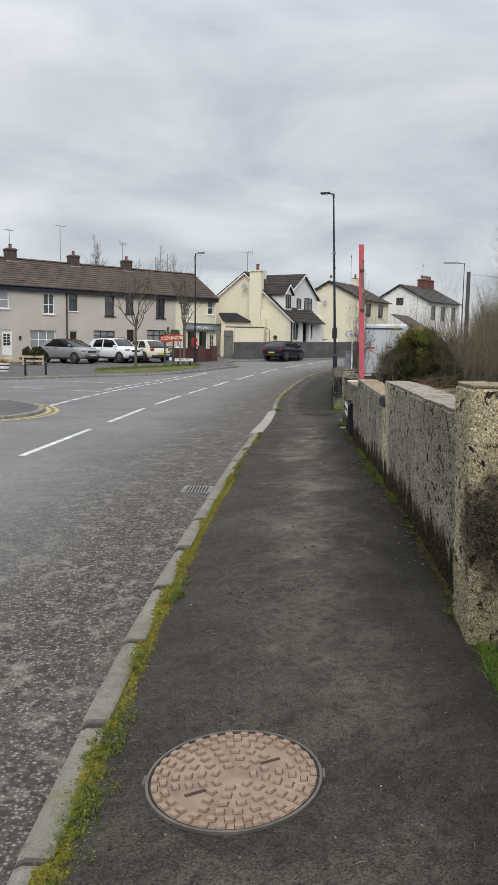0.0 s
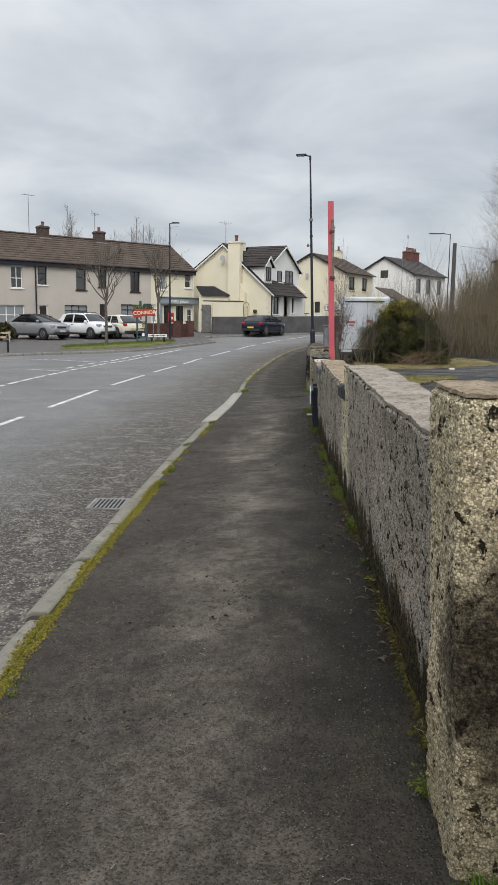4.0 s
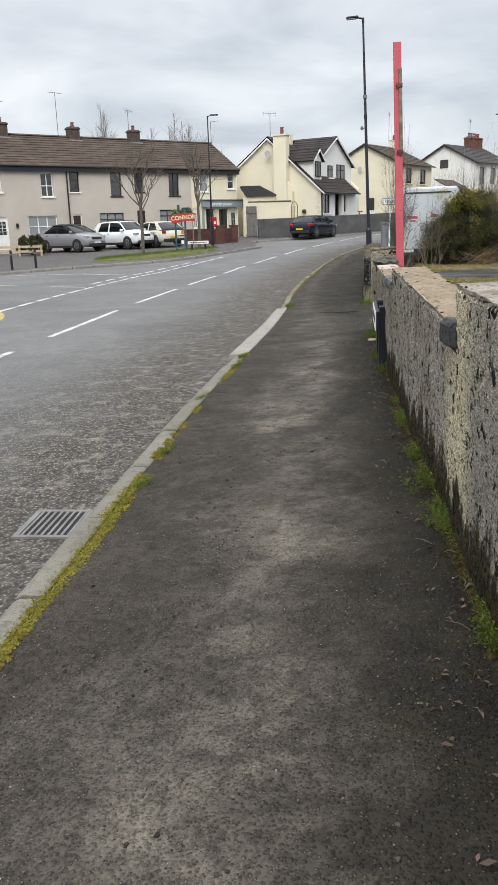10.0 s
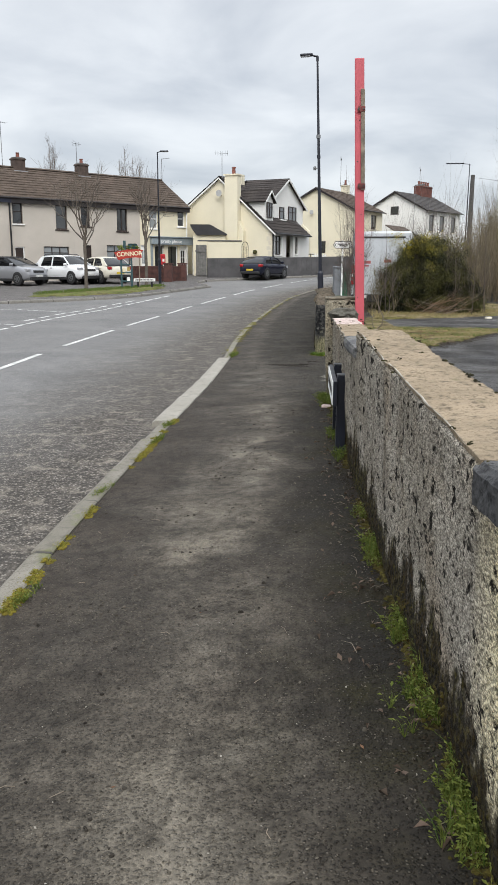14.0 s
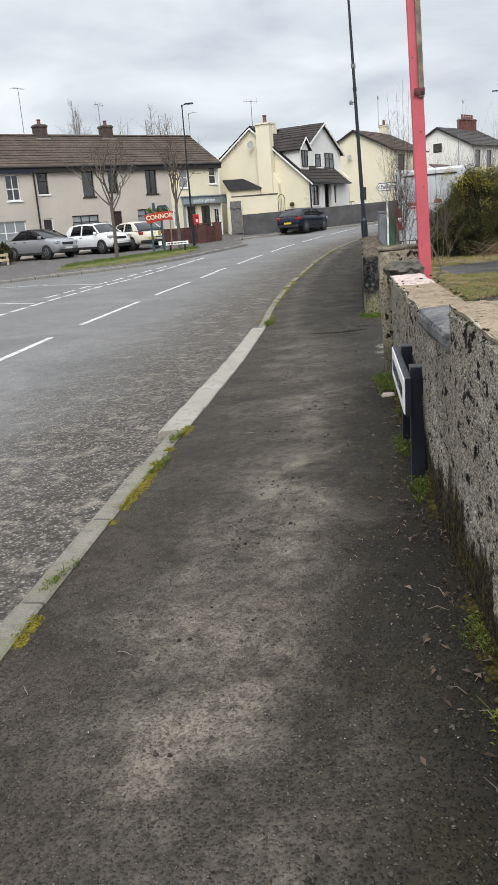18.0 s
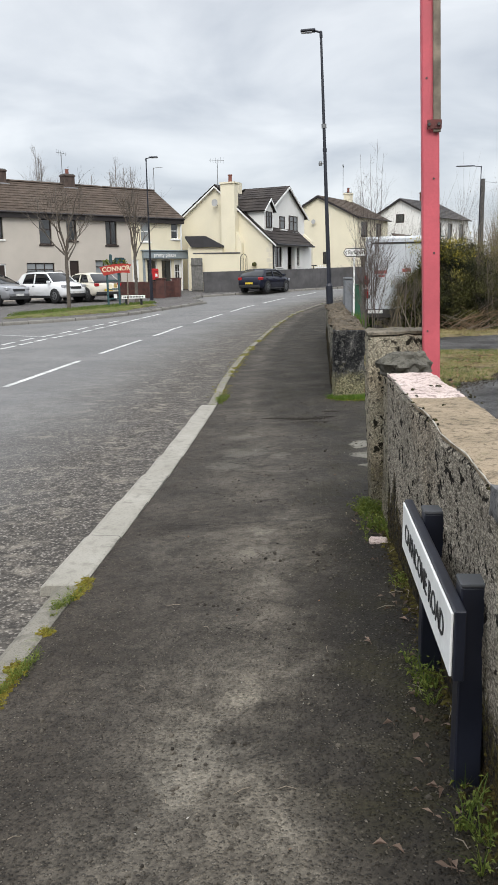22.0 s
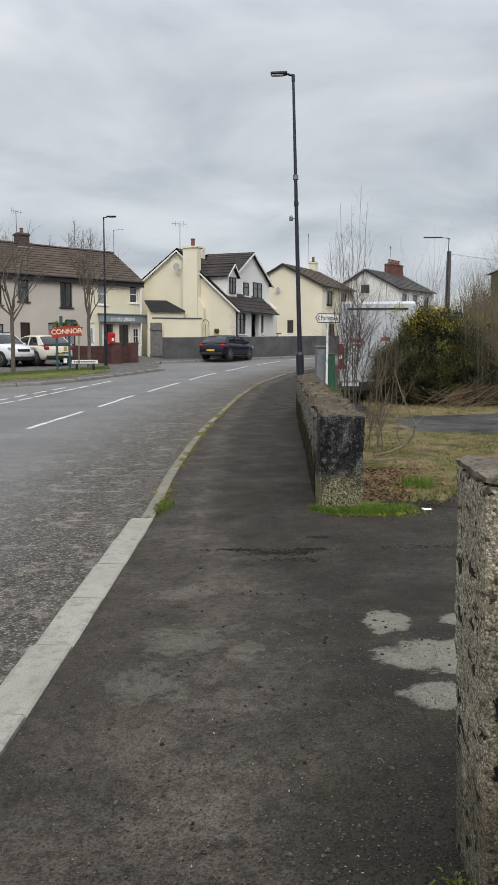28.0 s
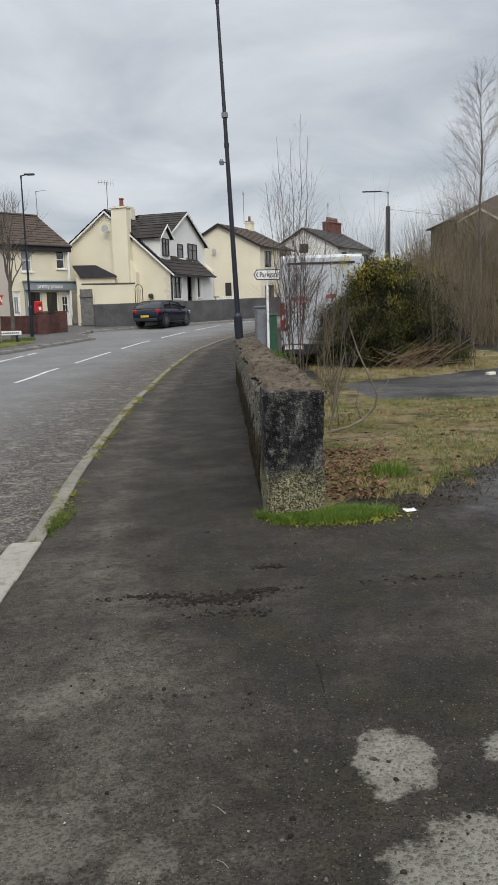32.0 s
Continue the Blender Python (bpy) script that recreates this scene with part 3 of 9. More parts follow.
M_BLOCKWALL = plain("dark_grey_block_wall", (0.095, 0.092, 0.094), 0.9, vary=0.2, scale=1.5, bump=0.4)
M_DARKWOOD = plain("dark_brown_stained_frame", (0.030, 0.018, 0.014), 0.5, vary=0.2)
M_FASCIA = plain("black_brown_fascia", (0.020, 0.015, 0.015), 0.5, vary=0.15)
M_SHOPGREY = plain("grey_blue_shop_fascia", (0.24, 0.28, 0.30), 0.6, vary=0.1)
M_GATE = plain("grey_weathered_boards", (0.17, 0.165, 0.155), 0.85, vary=0.2)
M_RED = plain("post_box_red", (0.50, 0.018, 0.022), 0.4, vary=0.1)
M_SIGNRED = plain("sign_red_paint", (0.42, 0.035, 0.022), 0.5, vary=0.12)
M_CREAMPAINT = plain("cream_lettering_paint", (0.75, 0.68, 0.48), 0.6, vary=0.05)
M_FENCE = plain("pale_timber_fence", (0.46, 0.37, 0.25), 0.85, vary=0.15)
M_ROOM = plain("dark_room", (0.018, 0.018, 0.018), 0.95, vary=0.1)
M_GREENBOX = plain("green_cabinet_paint", (0.020, 0.10, 0.055), 0.5, vary=0.15)
M_GREYBOX = plain("grey_cabinet_paint", (0.16, 0.17, 0.185), 0.55, vary=0.15)
M_CASTIRON = plain("rusty_cast_iron", (0.30, 0.215, 0.155), 0.8, 0.05, vary=0.16, scale=9, bump=0.4)
M_IRON = plain("dark_cast_iron", (0.075, 0.072, 0.070), 0.6, 0.5, vary=0.2, bump=0.4)
M_TYRE = plain("tyre_rubber", (0.014, 0.014, 0.014), 0.85)
M_RIM = plain("alloy_wheel", (0.16, 0.165, 0.17), 0.4, 0.6)
M_PLASTIC = plain("black_plastic_trim", (0.018, 0.018, 0.019), 0.6)
M_PLATE_Y = plain("yellow_number_plate", (0.60, 0.44, 0.04), 0.5)
M_PLATE_W = plain("white_number_plate", (0.62, 0.62, 0.60), 0.5)
M_LAMPRED = plain("red_tail_lamp", (0.35, 0.012, 0.015), 0.25)
M_LAMPCLEAR = plain("clear_headlamp", (0.45, 0.46, 0.48), 0.2, 0.3)


def glass(name, tint, rough=0.04):
    m = Nodes(name)
    m.set(color=tint, rough=rough, spec=0.9, coat=0.4)
    return m.mat


M_GLASS = glass("dark_window_glass", (0.020, 0.023, 0.026))
M_GLASS_PALE = glass("curtained_window_glass", (0.24, 0.26, 0.27), 0.08)
M_CARGLASS = plain("tinted_car_glass", (0.010, 0.011, 0.013), 0.12, vary=0.1, bump=0, spec=0.45)


def roof_mat(name, a, b):
    m = Nodes(name)
    p = m.geo()
    n1, n2 = m.noise(0.8, 5, 0.6, p), m.noise(7, 5, 0.65, p)
    c = m.mix(m.ramp(n1, (0.35, 0.0), (0.65, 1.0)), a, b)
    c = m.mix(m.ramp(n2, (0.35, 0.7), (0.52, 0.0)), c, tuple(v * 0.5 for v in a))
    c = m.mix(m.ramp(m.island(), (0.0, 0.35), (1.0, 0.0)), c, tuple(v * 0.55 for v in a))
    m.set(color=c, rough=0.9, normal=m.bump(n2, 0.4, 0.02), spec=0.25)
    return m.mat


M_ROOF_BROWN = roof_mat("brown_concrete_tiles", (0.075, 0.055, 0.042), (0.12, 0.092, 0.072))
M_ROOF_DARK = roof_mat("dark_grey_brown_tiles", (0.040, 0.034, 0.032), (0.065, 0.055, 0.050))
M_ROOF_GREY = roof_mat("grey_slate", (0.060, 0.055, 0.055), (0.095, 0.088, 0.085))


def paintwork(name, color, rough=0.28, metal=0.0):
    m = Nodes(name)
    n = m.noise(5, 4)
    m.set(color=m.mix(m.ramp(n, (0.3, 0.15), (0.7, 0.0)), color, tuple(v * 0.6 + 0.02 for v in color)), rough=rough, metal=metal, coat=0.5 if max(color) > 0.1 else 0.05, spec=0.5 if max(color) > 0.1 else 0.3)
    return m.mat


# ---- building helpers ----
def part(name, bm, mat, parent, label=""):
    """Links a bmesh as one mesh object under a thing or a part."""
    me = bpy.data.meshes.new(name)
    bm.to_mesh(me)
    bm.free()
    me.materials.append(mat)
    ob = new(name, me)
    if parent is not None:
        ob.parent = parent
    return tagged(ob, label)


def wpart(name, bm, mat, parent, label=""):
    """As part(), for a mesh drawn in the world's own coordinates."""
    bmesh.ops.transform(bm, matrix=parent.matrix_world.inverted(), verts=bm.verts)
    return part(name, bm, mat, parent, label)


def thing(name, m, label, category, group=""):
    ob = new(name)
    ob.empty_display_size = 0.2
    ob.matrix_world = m
    return tagged(ob, label, category, group)


def setting(name, bm, mat, label, parent=None, category=""):
    return tagged(part(name, bm, mat, parent, label), category=category, kind="structure")


def box(bm, x0, x1, y0, y1, z0, z1, bevel=0.0, taper=0.0, segments=1):
    vs = [bm.verts.new((x, y, z)) for z, k in ((z0, 0.0), (z1, taper)) for x, y in ((x0 + k, y0 + k), (x1 - k, y0 + k), (x1 - k, y1 - k), (x0 + k, y1 - k))]
    fs = [bm.faces.new([vs[i] for i in q]) for q in ((3, 2, 1, 0), (4, 5, 6, 7), (0, 1, 5, 4), (1, 2, 6, 5), (2, 3, 7, 6), (3, 0, 4, 7))]
    if bevel:
        bmesh.ops.bevel(bm, geom=list({e for f in fs for e in f.edges}), offset=bevel, segments=segments, affect="EDGES", profile=0.5)
    return vs


def boxed(*args, **k):
    bm = bmesh.new()
    box(bm, *args, **k)
    return bm


def prism(bm, pts, axis, a, b):
    """A flat outline drawn out along an axis; pts are pairs in the other two axes, in order."""
    def at(p, v):
        q = list(p)
        q.insert("xyz".index(axis), v)
        return q
    lo, hi = [bm.verts.new(at(p, a)) for p in pts], [bm.verts.new(at(p, b)) for p in pts]
    bm.faces.new(lo[::-1])
    bm.faces.new(hi)
    for i in range(len(pts)):
        j = (i + 1) % len(pts)
        bm.faces.new((lo[i], lo[j], hi[j], hi[i]))
    bmesh.ops.recalc_face_normals(bm, faces=bm.faces)


def tube(bm, pts, radii, sides=6, close=True):
    """A tube along points with a radius at each."""
    rings = []
    for i, p in enumerate(pts):
        p = Vector(p)
        d = (Vector(pts[min(i + 1, len(pts) - 1)]) - Vector(pts[max(i - 1, 0)])).normalized()
        u = d.orthogonal().normalized() if not rings else (rings[-1][1] - d * rings[-1][1].dot(d)).normalized()
        v = d.cross(u)
        rings.append(([bm.verts.new(p + radii[i] * (math.cos(a) * u + math.sin(a) * v)) for a in (2 * math.pi * k / sides for k in range(sides))], u))
    for (r0, _), (r1, _) in zip(rings, rings[1:]):
        for k in range(sides):
            bm.faces.new((r0[k], r0[(k + 1) % sides], r1[(k + 1) % sides], r1[k]))
    if close:
        bm.faces.new(rings[0][0][::-1])
        bm.faces.new(rings[-1][0])


def tubed(pts, radii, sides=8):
    bm = bmesh.new()
    tube(bm, pts, radii, sides)
    return bm


def grid(nx, ny, at):
    """A sheet of nx by ny quads; at(i, j) gives a place."""
    bm = bmesh.new()
    vs = [[bm.verts.new(at(i, j)) for j in range(ny + 1)] for i in range(nx + 1)]
    for i in range(nx):
        for j in range(ny):
            bm.faces.new((vs[i][j], vs[i + 1][j], vs[i + 1][j + 1], vs[i][j + 1]))
    return bm


def wall_panel(bm, x0, x1, z0, z1, y0, y1, holes=()):
    """A wall along x with thickness y0 to y1 and openings (x0, x1, z0, z1) through it."""
    xs = sorted({x0, x1, *(h[0] for h in holes), *(h[1] for h in holes)})
    zs = sorted({z0, z1, *(h[2] for h in holes), *(h[3] for h in holes)})
    solid = {}
    for i in range(len(xs) - 1):
        for k in range(len(zs) - 1):
            cx, cz = (xs[i] + xs[i + 1]) / 2, (zs[k] + zs[k + 1]) / 2
            solid[i, k] = not any(h[0] < cx < h[1] and h[2] < cz < h[3] for h in holes)
    cache = {}

    def v(x, y, z):
        if (x, y, z) not in cache:
            cache[x, y, z] = bm.verts.new((x, y, z))
        return cache[x, y, z]
    for (i, k), s in solid.items():
        if not s:
            continue
        a, b, c, d = xs[i], xs[i + 1], zs[k], zs[k + 1]
        bm.faces.new((v(a, y0, c), v(b, y0, c), v(b, y0, d), v(a, y0, d)))
        bm.faces.new((v(a, y1, d), v(b, y1, d), v(b, y1, c), v(a, y1, c)))
        for di, dk, q in ((-1, 0, ((a, y0, c), (a, y0, d), (a, y1, d), (a, y1, c))), (1, 0, ((b, y0, d), (b, y0, c), (b, y1, c), (b, y1, d))),
                          (0, -1, ((a, y1, c), (b, y1, c), (b, y0, c), (a, y0, c))), (0, 1, ((a, y0, d), (b, y0, d), (b, y1, d), (a, y1, d)))):
            if not solid.get((i + di, k + dk), False):
                bm.faces.new([v(*p) for p in q])


def interp(x, *pairs):
    """Piecewise-linear value through (x, value) pairs."""
    if x <= pairs[0][0]:
        return pairs[0][1]
    for (a, va), (b, vb) in zip(pairs, pairs[1:]):
        if x <= b:
            return va + (vb - va) * (x - a) / (b - a)
    return pairs[-1][1]


# ---- plan: levels and lines of the street ----
def rise(y):
    d = max(0.0, min(y, 85.0) - 33.0)
    return 0.033 * d * d / (d + 4.0)


def level(x, y):
    """Height of the near pavement and the yard."""
    along = interp(y, (-12, -0.36), (-2.27, -0.07), (0.43, 0.0), (4.5, 0.16), (9.5, 0.19), (11, 0.19), (13.5, 0.13), (16, 0.05), (19, 0.03), (25, 0.0))
    cross = interp(y, (0, 0.075), (11, 0.075), (16, 0.03), (19, 0.04), (40, 0.0))
    return rise(y) + along + cross * max(min(x, 1.0), -1.3)


def kerb_x(y):
    """Back edge of the near kerb."""
    return interp(y, (-12, 0.48), (-4.27, -0.14), (-0.12, -0.49), (1.03, -0.62), (2.63, -0.71), (5.5, -0.83), (8.5, -0.98), (11.8, -1.04), (14.3, -1.10), (16, -1.20),
                  (18.6, -1.32), (20.8, -1.52), (26, -1.74), (34.6, -1.76), (40.4, -1.42), (46, -0.5), (52, 1.2), (60, 4.2), (70, 9.5), (90, 22))


def kerb_line(y):
    """The kerb's back edge with its bends eased."""
    return sum(kerb_x(y + d) for d in (-1.2, -0.6, 0.0, 0.6, 1.2)) / 5


def kerb_face(y):
    return interp(y, (10.5, 0.10), (12.2, 0.035), (18.5, 0.035), (20.5, 0.08))


def road_z(x, y):
    edge = level(kerb_x(y), y) - kerb_face(y)
    k = min(1.0, max(0.0, (kerb_x(y) - x) / 3.5))
    k = k * k * (3 - 2 * k)
    return edge * (1 - k) + k * (rise(y) - 0.07 + interp(y, (-12, -0.25), (8, 0.02), (16, 0.0)))


def wall_lean(y):
    """How far the wall leans over the pavement, per metre of height."""
    return interp(y, (2.1, 0.10), (3.0, 0.095), (4.0, 0.072), (5.0, 0.042), (5.9, 0.035))


def wall_x(y):
    """Foot of the roughcast wall's street face."""
    return interp(y, (-12, 1.7), (2.0, 1.16), (3.0, 1.09), (4.0, 1.02), (5.0, 0.945), (6.6, 0.83), (7.85, 0.74), (9.6, 0.63), (12.7, 0.50), (13.3, 0.45), (18.5, 0.17), (24, 0.08), (30, -0.02))


def rough_box(x0, x1, y0, y1, z0, z1, step, amp, warp=None, coarse=0.02, round_off=0.012, skip="", chips=0.0):
    """A box with a lumpy, eroded surface; warp(x, y, z) bends it into place. skip: faces left open, of 'b' bottom; chips: height of the dash."""
    n = [max(1, math.ceil((b - a) / step)) for a, b in ((x0, x1), (y0, y1), (z0, z1))]
    bm, made = bmesh.new(), {}

    def v(i, j, k):
        if (i, j, k) not in made:
            p = [x0 + (x1 - x0) * i / n[0], y0 + (y1 - y0) * j / n[1], z0 + (z1 - z0) * k / n[2]]
            ends = [0 if q not in (0, m) else (1 if q == 0 else -1) for q, m in zip((i, j, k), n)]
            if sum(map(abs, ends)) > 1:
                p = [a + e * round_off for a, e in zip(p, ends)]
            p = Vector(warp(*p) if warp else p)
            q = p + amp * noise.noise_vector(p * 23) + coarse * noise.noise_vector(p * 3.1) + amp * 0.8 * noise.noise_vector(p * 60)
            if chips:
                q.x += chips * noise.noise(p * 64) + 5.0 * chips * max(0.0, noise.noise(p * 26) - 0.50)
            made[i, j, k] = bm.verts.new(q)
        return made[i, j, k]
    for a, b, c in ((0, 1, 2), (1, 2, 0), (2, 0, 1)):
        for side in (0, n[c]):
            if c == 2 and side == 0 and "b" in skip:
                continue
            for i in range(n[a]):
                for j in range(n[b]):
                    q = []
                    for di, dj in ((0, 0), (1, 0), (1, 1), (0, 1)):
                        s = [0, 0, 0]
                        s[a], s[b], s[c] = i + di, j + dj, side
                        q.append(v(*s))
                    bm.faces.new(q if side else q[::-1])
    return bm


# ---- ground, road, pavements ----
reach = [-1500, -700, -350, -180, -90, -50, -30, -15, 0, 15, 30, 50, 90, 180, 350, 700, 1500]
rows_y = [-1500, -600, -250, -100, -40, -15, 0, 15, 33, 45, 60, 75, 85, 110, 180, 350, 700, 1500]
setting("ground", grid(len(reach) - 1, len(rows_y) - 1, lambda i, j: (reach[i], rows_y[j], rise(rows_y[j]) - 0.42)), M_FIELD, "rough field ground under the whole street")

road_rows = [-14 + 0.5 * i for i in range(100)] + [36 + i for i in range(1, 60)]
road_cols = [0.06, 0.25, 0.4, 0.6, 0.8, 1.0, 1.6, 2.4, 3.4, 4.6, 6, 8, 11, 16, 24, 36, 60]


def road_at(i, j):
    y = road_rows[j]
    x = kerb_x(y) - road_cols[i]
    return (x, y, road_z(x, y))


road = setting("road", grid(len(road_cols) - 1, len(road_rows) - 1, road_at), M_ROAD, "worn grey asphalt road, coarse beside the kerb, polished in the wheel tracks")
road_uv = road.data.uv_layers.new(name="across")
for loop in road.data.loops:
    co = road.data.vertices[loop.vertex_index].co
    road_uv.data[loop.index].uv = (min(1.0, (kerb_x(co.y) - co.x) / 6.0), 0)

pave_rows = [-14 + 0.25 * i for i in range(110)] + [13.5 + 0.5 * i for i in range(1, 100)]


def pave_right(y):
    return wall_x(y) + 0.12 if y < 13.3 else (0.30 if y < 31 else kerb_x(y) + 1.9)


def across(ob):
    """Writes how far each corner lies from kerb to wall, and from pavement to yard."""
    uv = ob.data.uv_layers.new(name="across")
    for loop in ob.data.loops:
        co = ob.data.vertices[loop.vertex_index].co
        side = (co.x - kerb_x(co.y)) / (wall_x(co.y) - kerb_x(co.y))
        fade = min(1, max(0, (co.y - 12.8) / 1.2))
        side = side * (1 - fade) + fade * min(0.80, 0.20 + (0.46 + 0.5 * min(1, max(0, (co.y - 16) / 3))) * max(0, co.x - kerb_x(co.y)))
        yard = min(1.0, max(0.0, (co.x - 0.9 - 0.4 * max(0, 15 - co.y)) / 1.6)) if 13.0 < co.y < 30 else (1.0 if co.x > wall_x(co.y) + 0.2 and co.y < 34 else 0.0)
        uv.data[loop.index].uv = (side, yard)


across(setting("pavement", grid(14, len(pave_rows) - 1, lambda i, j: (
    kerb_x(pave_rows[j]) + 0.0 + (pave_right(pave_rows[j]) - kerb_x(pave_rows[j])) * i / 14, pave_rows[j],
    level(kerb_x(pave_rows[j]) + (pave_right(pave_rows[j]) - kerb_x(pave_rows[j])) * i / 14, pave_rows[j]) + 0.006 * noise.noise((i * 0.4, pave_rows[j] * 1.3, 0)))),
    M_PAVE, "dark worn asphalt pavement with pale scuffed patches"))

yard_rows = [-14 + i for i in range(27)] + [13.3 + 0.6 * i for i in range(0, 60)]
yard_cols = [0, 0.15, 0.4, 0.9, 1.6, 2.6, 4, 6, 9, 13, 18, 26, 40, 60]
across(setting("yard", grid(len(yard_cols) - 1, len(yard_rows) - 1, lambda i, j: (
    pave_right(yard_rows[j]) + yard_cols[i], yard_rows[j], level(pave_right(yard_rows[j]) + yard_cols[i], yard_rows[j]) + 0.025 * min(1, yard_cols[i]) * noise.noise((yard_cols[i] * 0.3, yard_rows[j] * 0.3, 4)))),
    M_PAVE, "dark damp asphalt yard behind the wall, with puddled patches"))
crack = bmesh.new()
for k, (x0, x1, y0, wide) in enumerate(((-1.05, 0.38, 12.82, 0.012),)):
    n = 60
    row = []
    for a in range(n + 1):
        x = x0 + (x1 - x0) * a / n
        y, w = y0 + 0.06 * noise.noise((x * 7, k, 1)), 0.002 + wide * math.sin(math.pi * a / n) * abs(noise.noise((x * 11, k, 5)))
        row.append([crack.verts.new((x, y + s * w, level(x, y + s * w) + 0.006)) for s in (-1, 1)])
    for (a, b), (c, d) in zip(row, row[1:]):
        crack.faces.new((a, c, d, b))
setting("pavement_crack", crack, plain("soil_filled_crack", (0.014, 0.012, 0.010), 0.95), "dark soil-filled crack across the pavement")

# far pavement and forecourt, behind the far kerb
FAR_KERB = [(-40, 15), (-26, 25.5), (-19, 31), (-17, 32.4), (-15.2, 34.2), (-13.2, 36.6), (-11, 38.4), (-9.6, 39.9), (-8.5, 42.2), (-7.6, 45.4), (-6.6, 49.0), (-7.0, 50.6), (-7.8, 52.6),
            (-7.7, 55.3), (-6.0, 57.2), (-3.2, 60.0), (0.4, 63.6), (6, 68.5), (16, 76), (30, 86)]


def eased(line, times=2):
    """A broken line with its corners cut round."""
    for _ in range(times):
        out = [line[0]]
        for (ax, ay), (bx, by) in zip(line, line[1:]):
            out += [(0.75 * ax + 0.25 * bx, 0.75 * ay + 0.25 * by), (0.25 * ax + 0.75 * bx, 0.25 * ay + 0.75 * by)]
        line = out + [line[-1]]
    return line


def along_line(line, step):
    """Evenly spaced places and headings along a broken line."""
    out, left = [], 0.0
    for (ax, ay), (bx, by) in zip(line, line[1:]):
        d = math.hypot(bx - ax, by - ay)
        s = left
        while s < d:
            out.append((ax + (bx - ax) * s / d, ay + (by - ay) * s / d, math.atan2(by - ay, bx - ax)))
            s += step
        left = s - d
    return out


far_line = along_line(FAR_KERB, 1.0)
far_back = [0, 0.5, 1.5, 3, 5, 8, 12, 18, 30]
setting("far_pavement", grid(len(far_line) - 1, len(far_back) - 1, lambda i, j: (
    far_line[i][0] - 0.733 * far_back[j], far_line[i][1] + 0.68 * far_back[j], rise(far_line[i][1] + 0.3 * far_back[j]) + 0.045 + 0.008 * min(far_back[j], 12))),
    M_FAR_PAVE, "grey asphalt forecourt and pavement on the far side")
# corner of the pavement between the side street and the road
corner = along_line(eased([(-30, 6.5), (-12, 12.5), (-8.6, 13.6), (-7.35, 14.8), (-7.1, 16.2), (-7.6, 17.9), (-8.6, 19.2), (-9.6, 19.9), (-11, 20.2), (-30, 19.6)]), 0.5)
bm = bmesh.new()
mid = bm.verts.new((-16, 16, -0.0))
ring = [bm.verts.new((x, y, 0.0)) for x, y, _ in corner]
low = [bm.verts.new((x, y, -0.3)) for x, y, _ in corner]
for i in range(len(ring) - 1):
    bm.faces.new((ring[i], ring[i + 1], mid))
    bm.faces.new((low[i], low[i + 1], ring[i + 1], ring[i]))
bmesh.ops.recalc_face_normals(bm, faces=bm.faces)
setting("corner_pavement", bm, M_FAR_PAVE, "rounded pavement corner at the mouth of the side street")


# ---- kerb stones ----
def stone_mesh(name, length, width, height, mat, slope=0.03):
    bm = bmesh.new()
    h = length / 2 - 0.009
    prism(bm, [(-width, -height), (0, -height), (0, -0.003), (-0.012, 0.004), (-width + slope * 1.3, 0.004), (-width + slope * 0.35, -0.012), (-width, -0.06)], "x", -h, h)
    bmesh.ops.bevel(bm, geom=[e for e in bm.edges if abs(e.verts[0].co.x - e.verts[1].co.x) < 1e-5 and e.verts[0].co.z > -0.1], offset=0.006, segments=1, affect="EDGES")
    me = bpy.data.meshes.new(name)
    bm.to_mesh(me)
    bm.free()
    me.materials.append(mat)
    return me


def kerb_run(name, label, spots, me, side, parent_mat, jitter=0.006):
    """Kerb stones laid one by one over a bed; side 1: the road lies to the left of the way."""
    bm = bmesh.new()
    for (ax, ay, az, _), (bx, by, bz, _) in zip(spots, spots[1:]):
        d = Vector((bx - ax, by - ay, 0)).normalized()
        s = Vector((-d.y, d.x, 0)) * 0.1 * side
        q = [bm.verts.new(Vector(p) + k) for p, k in (((ax, ay, az - 0.14), s * 0.1), ((bx, by, bz - 0.14), s * 0.1), ((bx, by, bz - 0.14), s), ((ax, ay, az - 0.14), s))]
        bm.faces.new(q)
    bed = setting(name, bm, parent_mat, label)
    rnd = random.Random(5)
    gap = bpy.data.meshes.new("joint")
    wide = max(-v.co.y for v in me.vertices)
    seam = bmesh.new()
    prism(seam, [(-wide + 0.008, -0.2), (-0.004, -0.2), (-0.004, -0.006), (-0.013, 0.003), (-wide + 0.042, 0.003), (-wide + 0.013, -0.014), (-wide + 0.004, -0.06)], "x", -0.011, 0.011)
    seam.to_mesh(gap)
    seam.free()
    gap.materials.append(M_MORTAR)
    for (x, y, z, a), (x2, y2, z2, _) in zip(spots, spots[1:]):
        if name != "kerb_3" or y < 30:
            ob = new("joint", gap)
            ob.parent = bed
            ob.matrix_world = pose((x + x2) / 2, (y + y2) / 2, (z + z2) / 2, 0, 0, math.degrees(a)) @ Matrix.Diagonal((1, -side, 1, 1))
    for x, y, z, a in spots:
        ob = new("kerb_stone", me)
        ob.parent = bed
        ob.matrix_world = pose(x, y, z + rnd.uniform(-jitter, jitter), rnd.uniform(-1, 1), rnd.uniform(-0.4, 0.4), math.degrees(a) + rnd.uniform(-0.2, 0.2)) @ Matrix.Diagonal((1, -side, 1, 1))


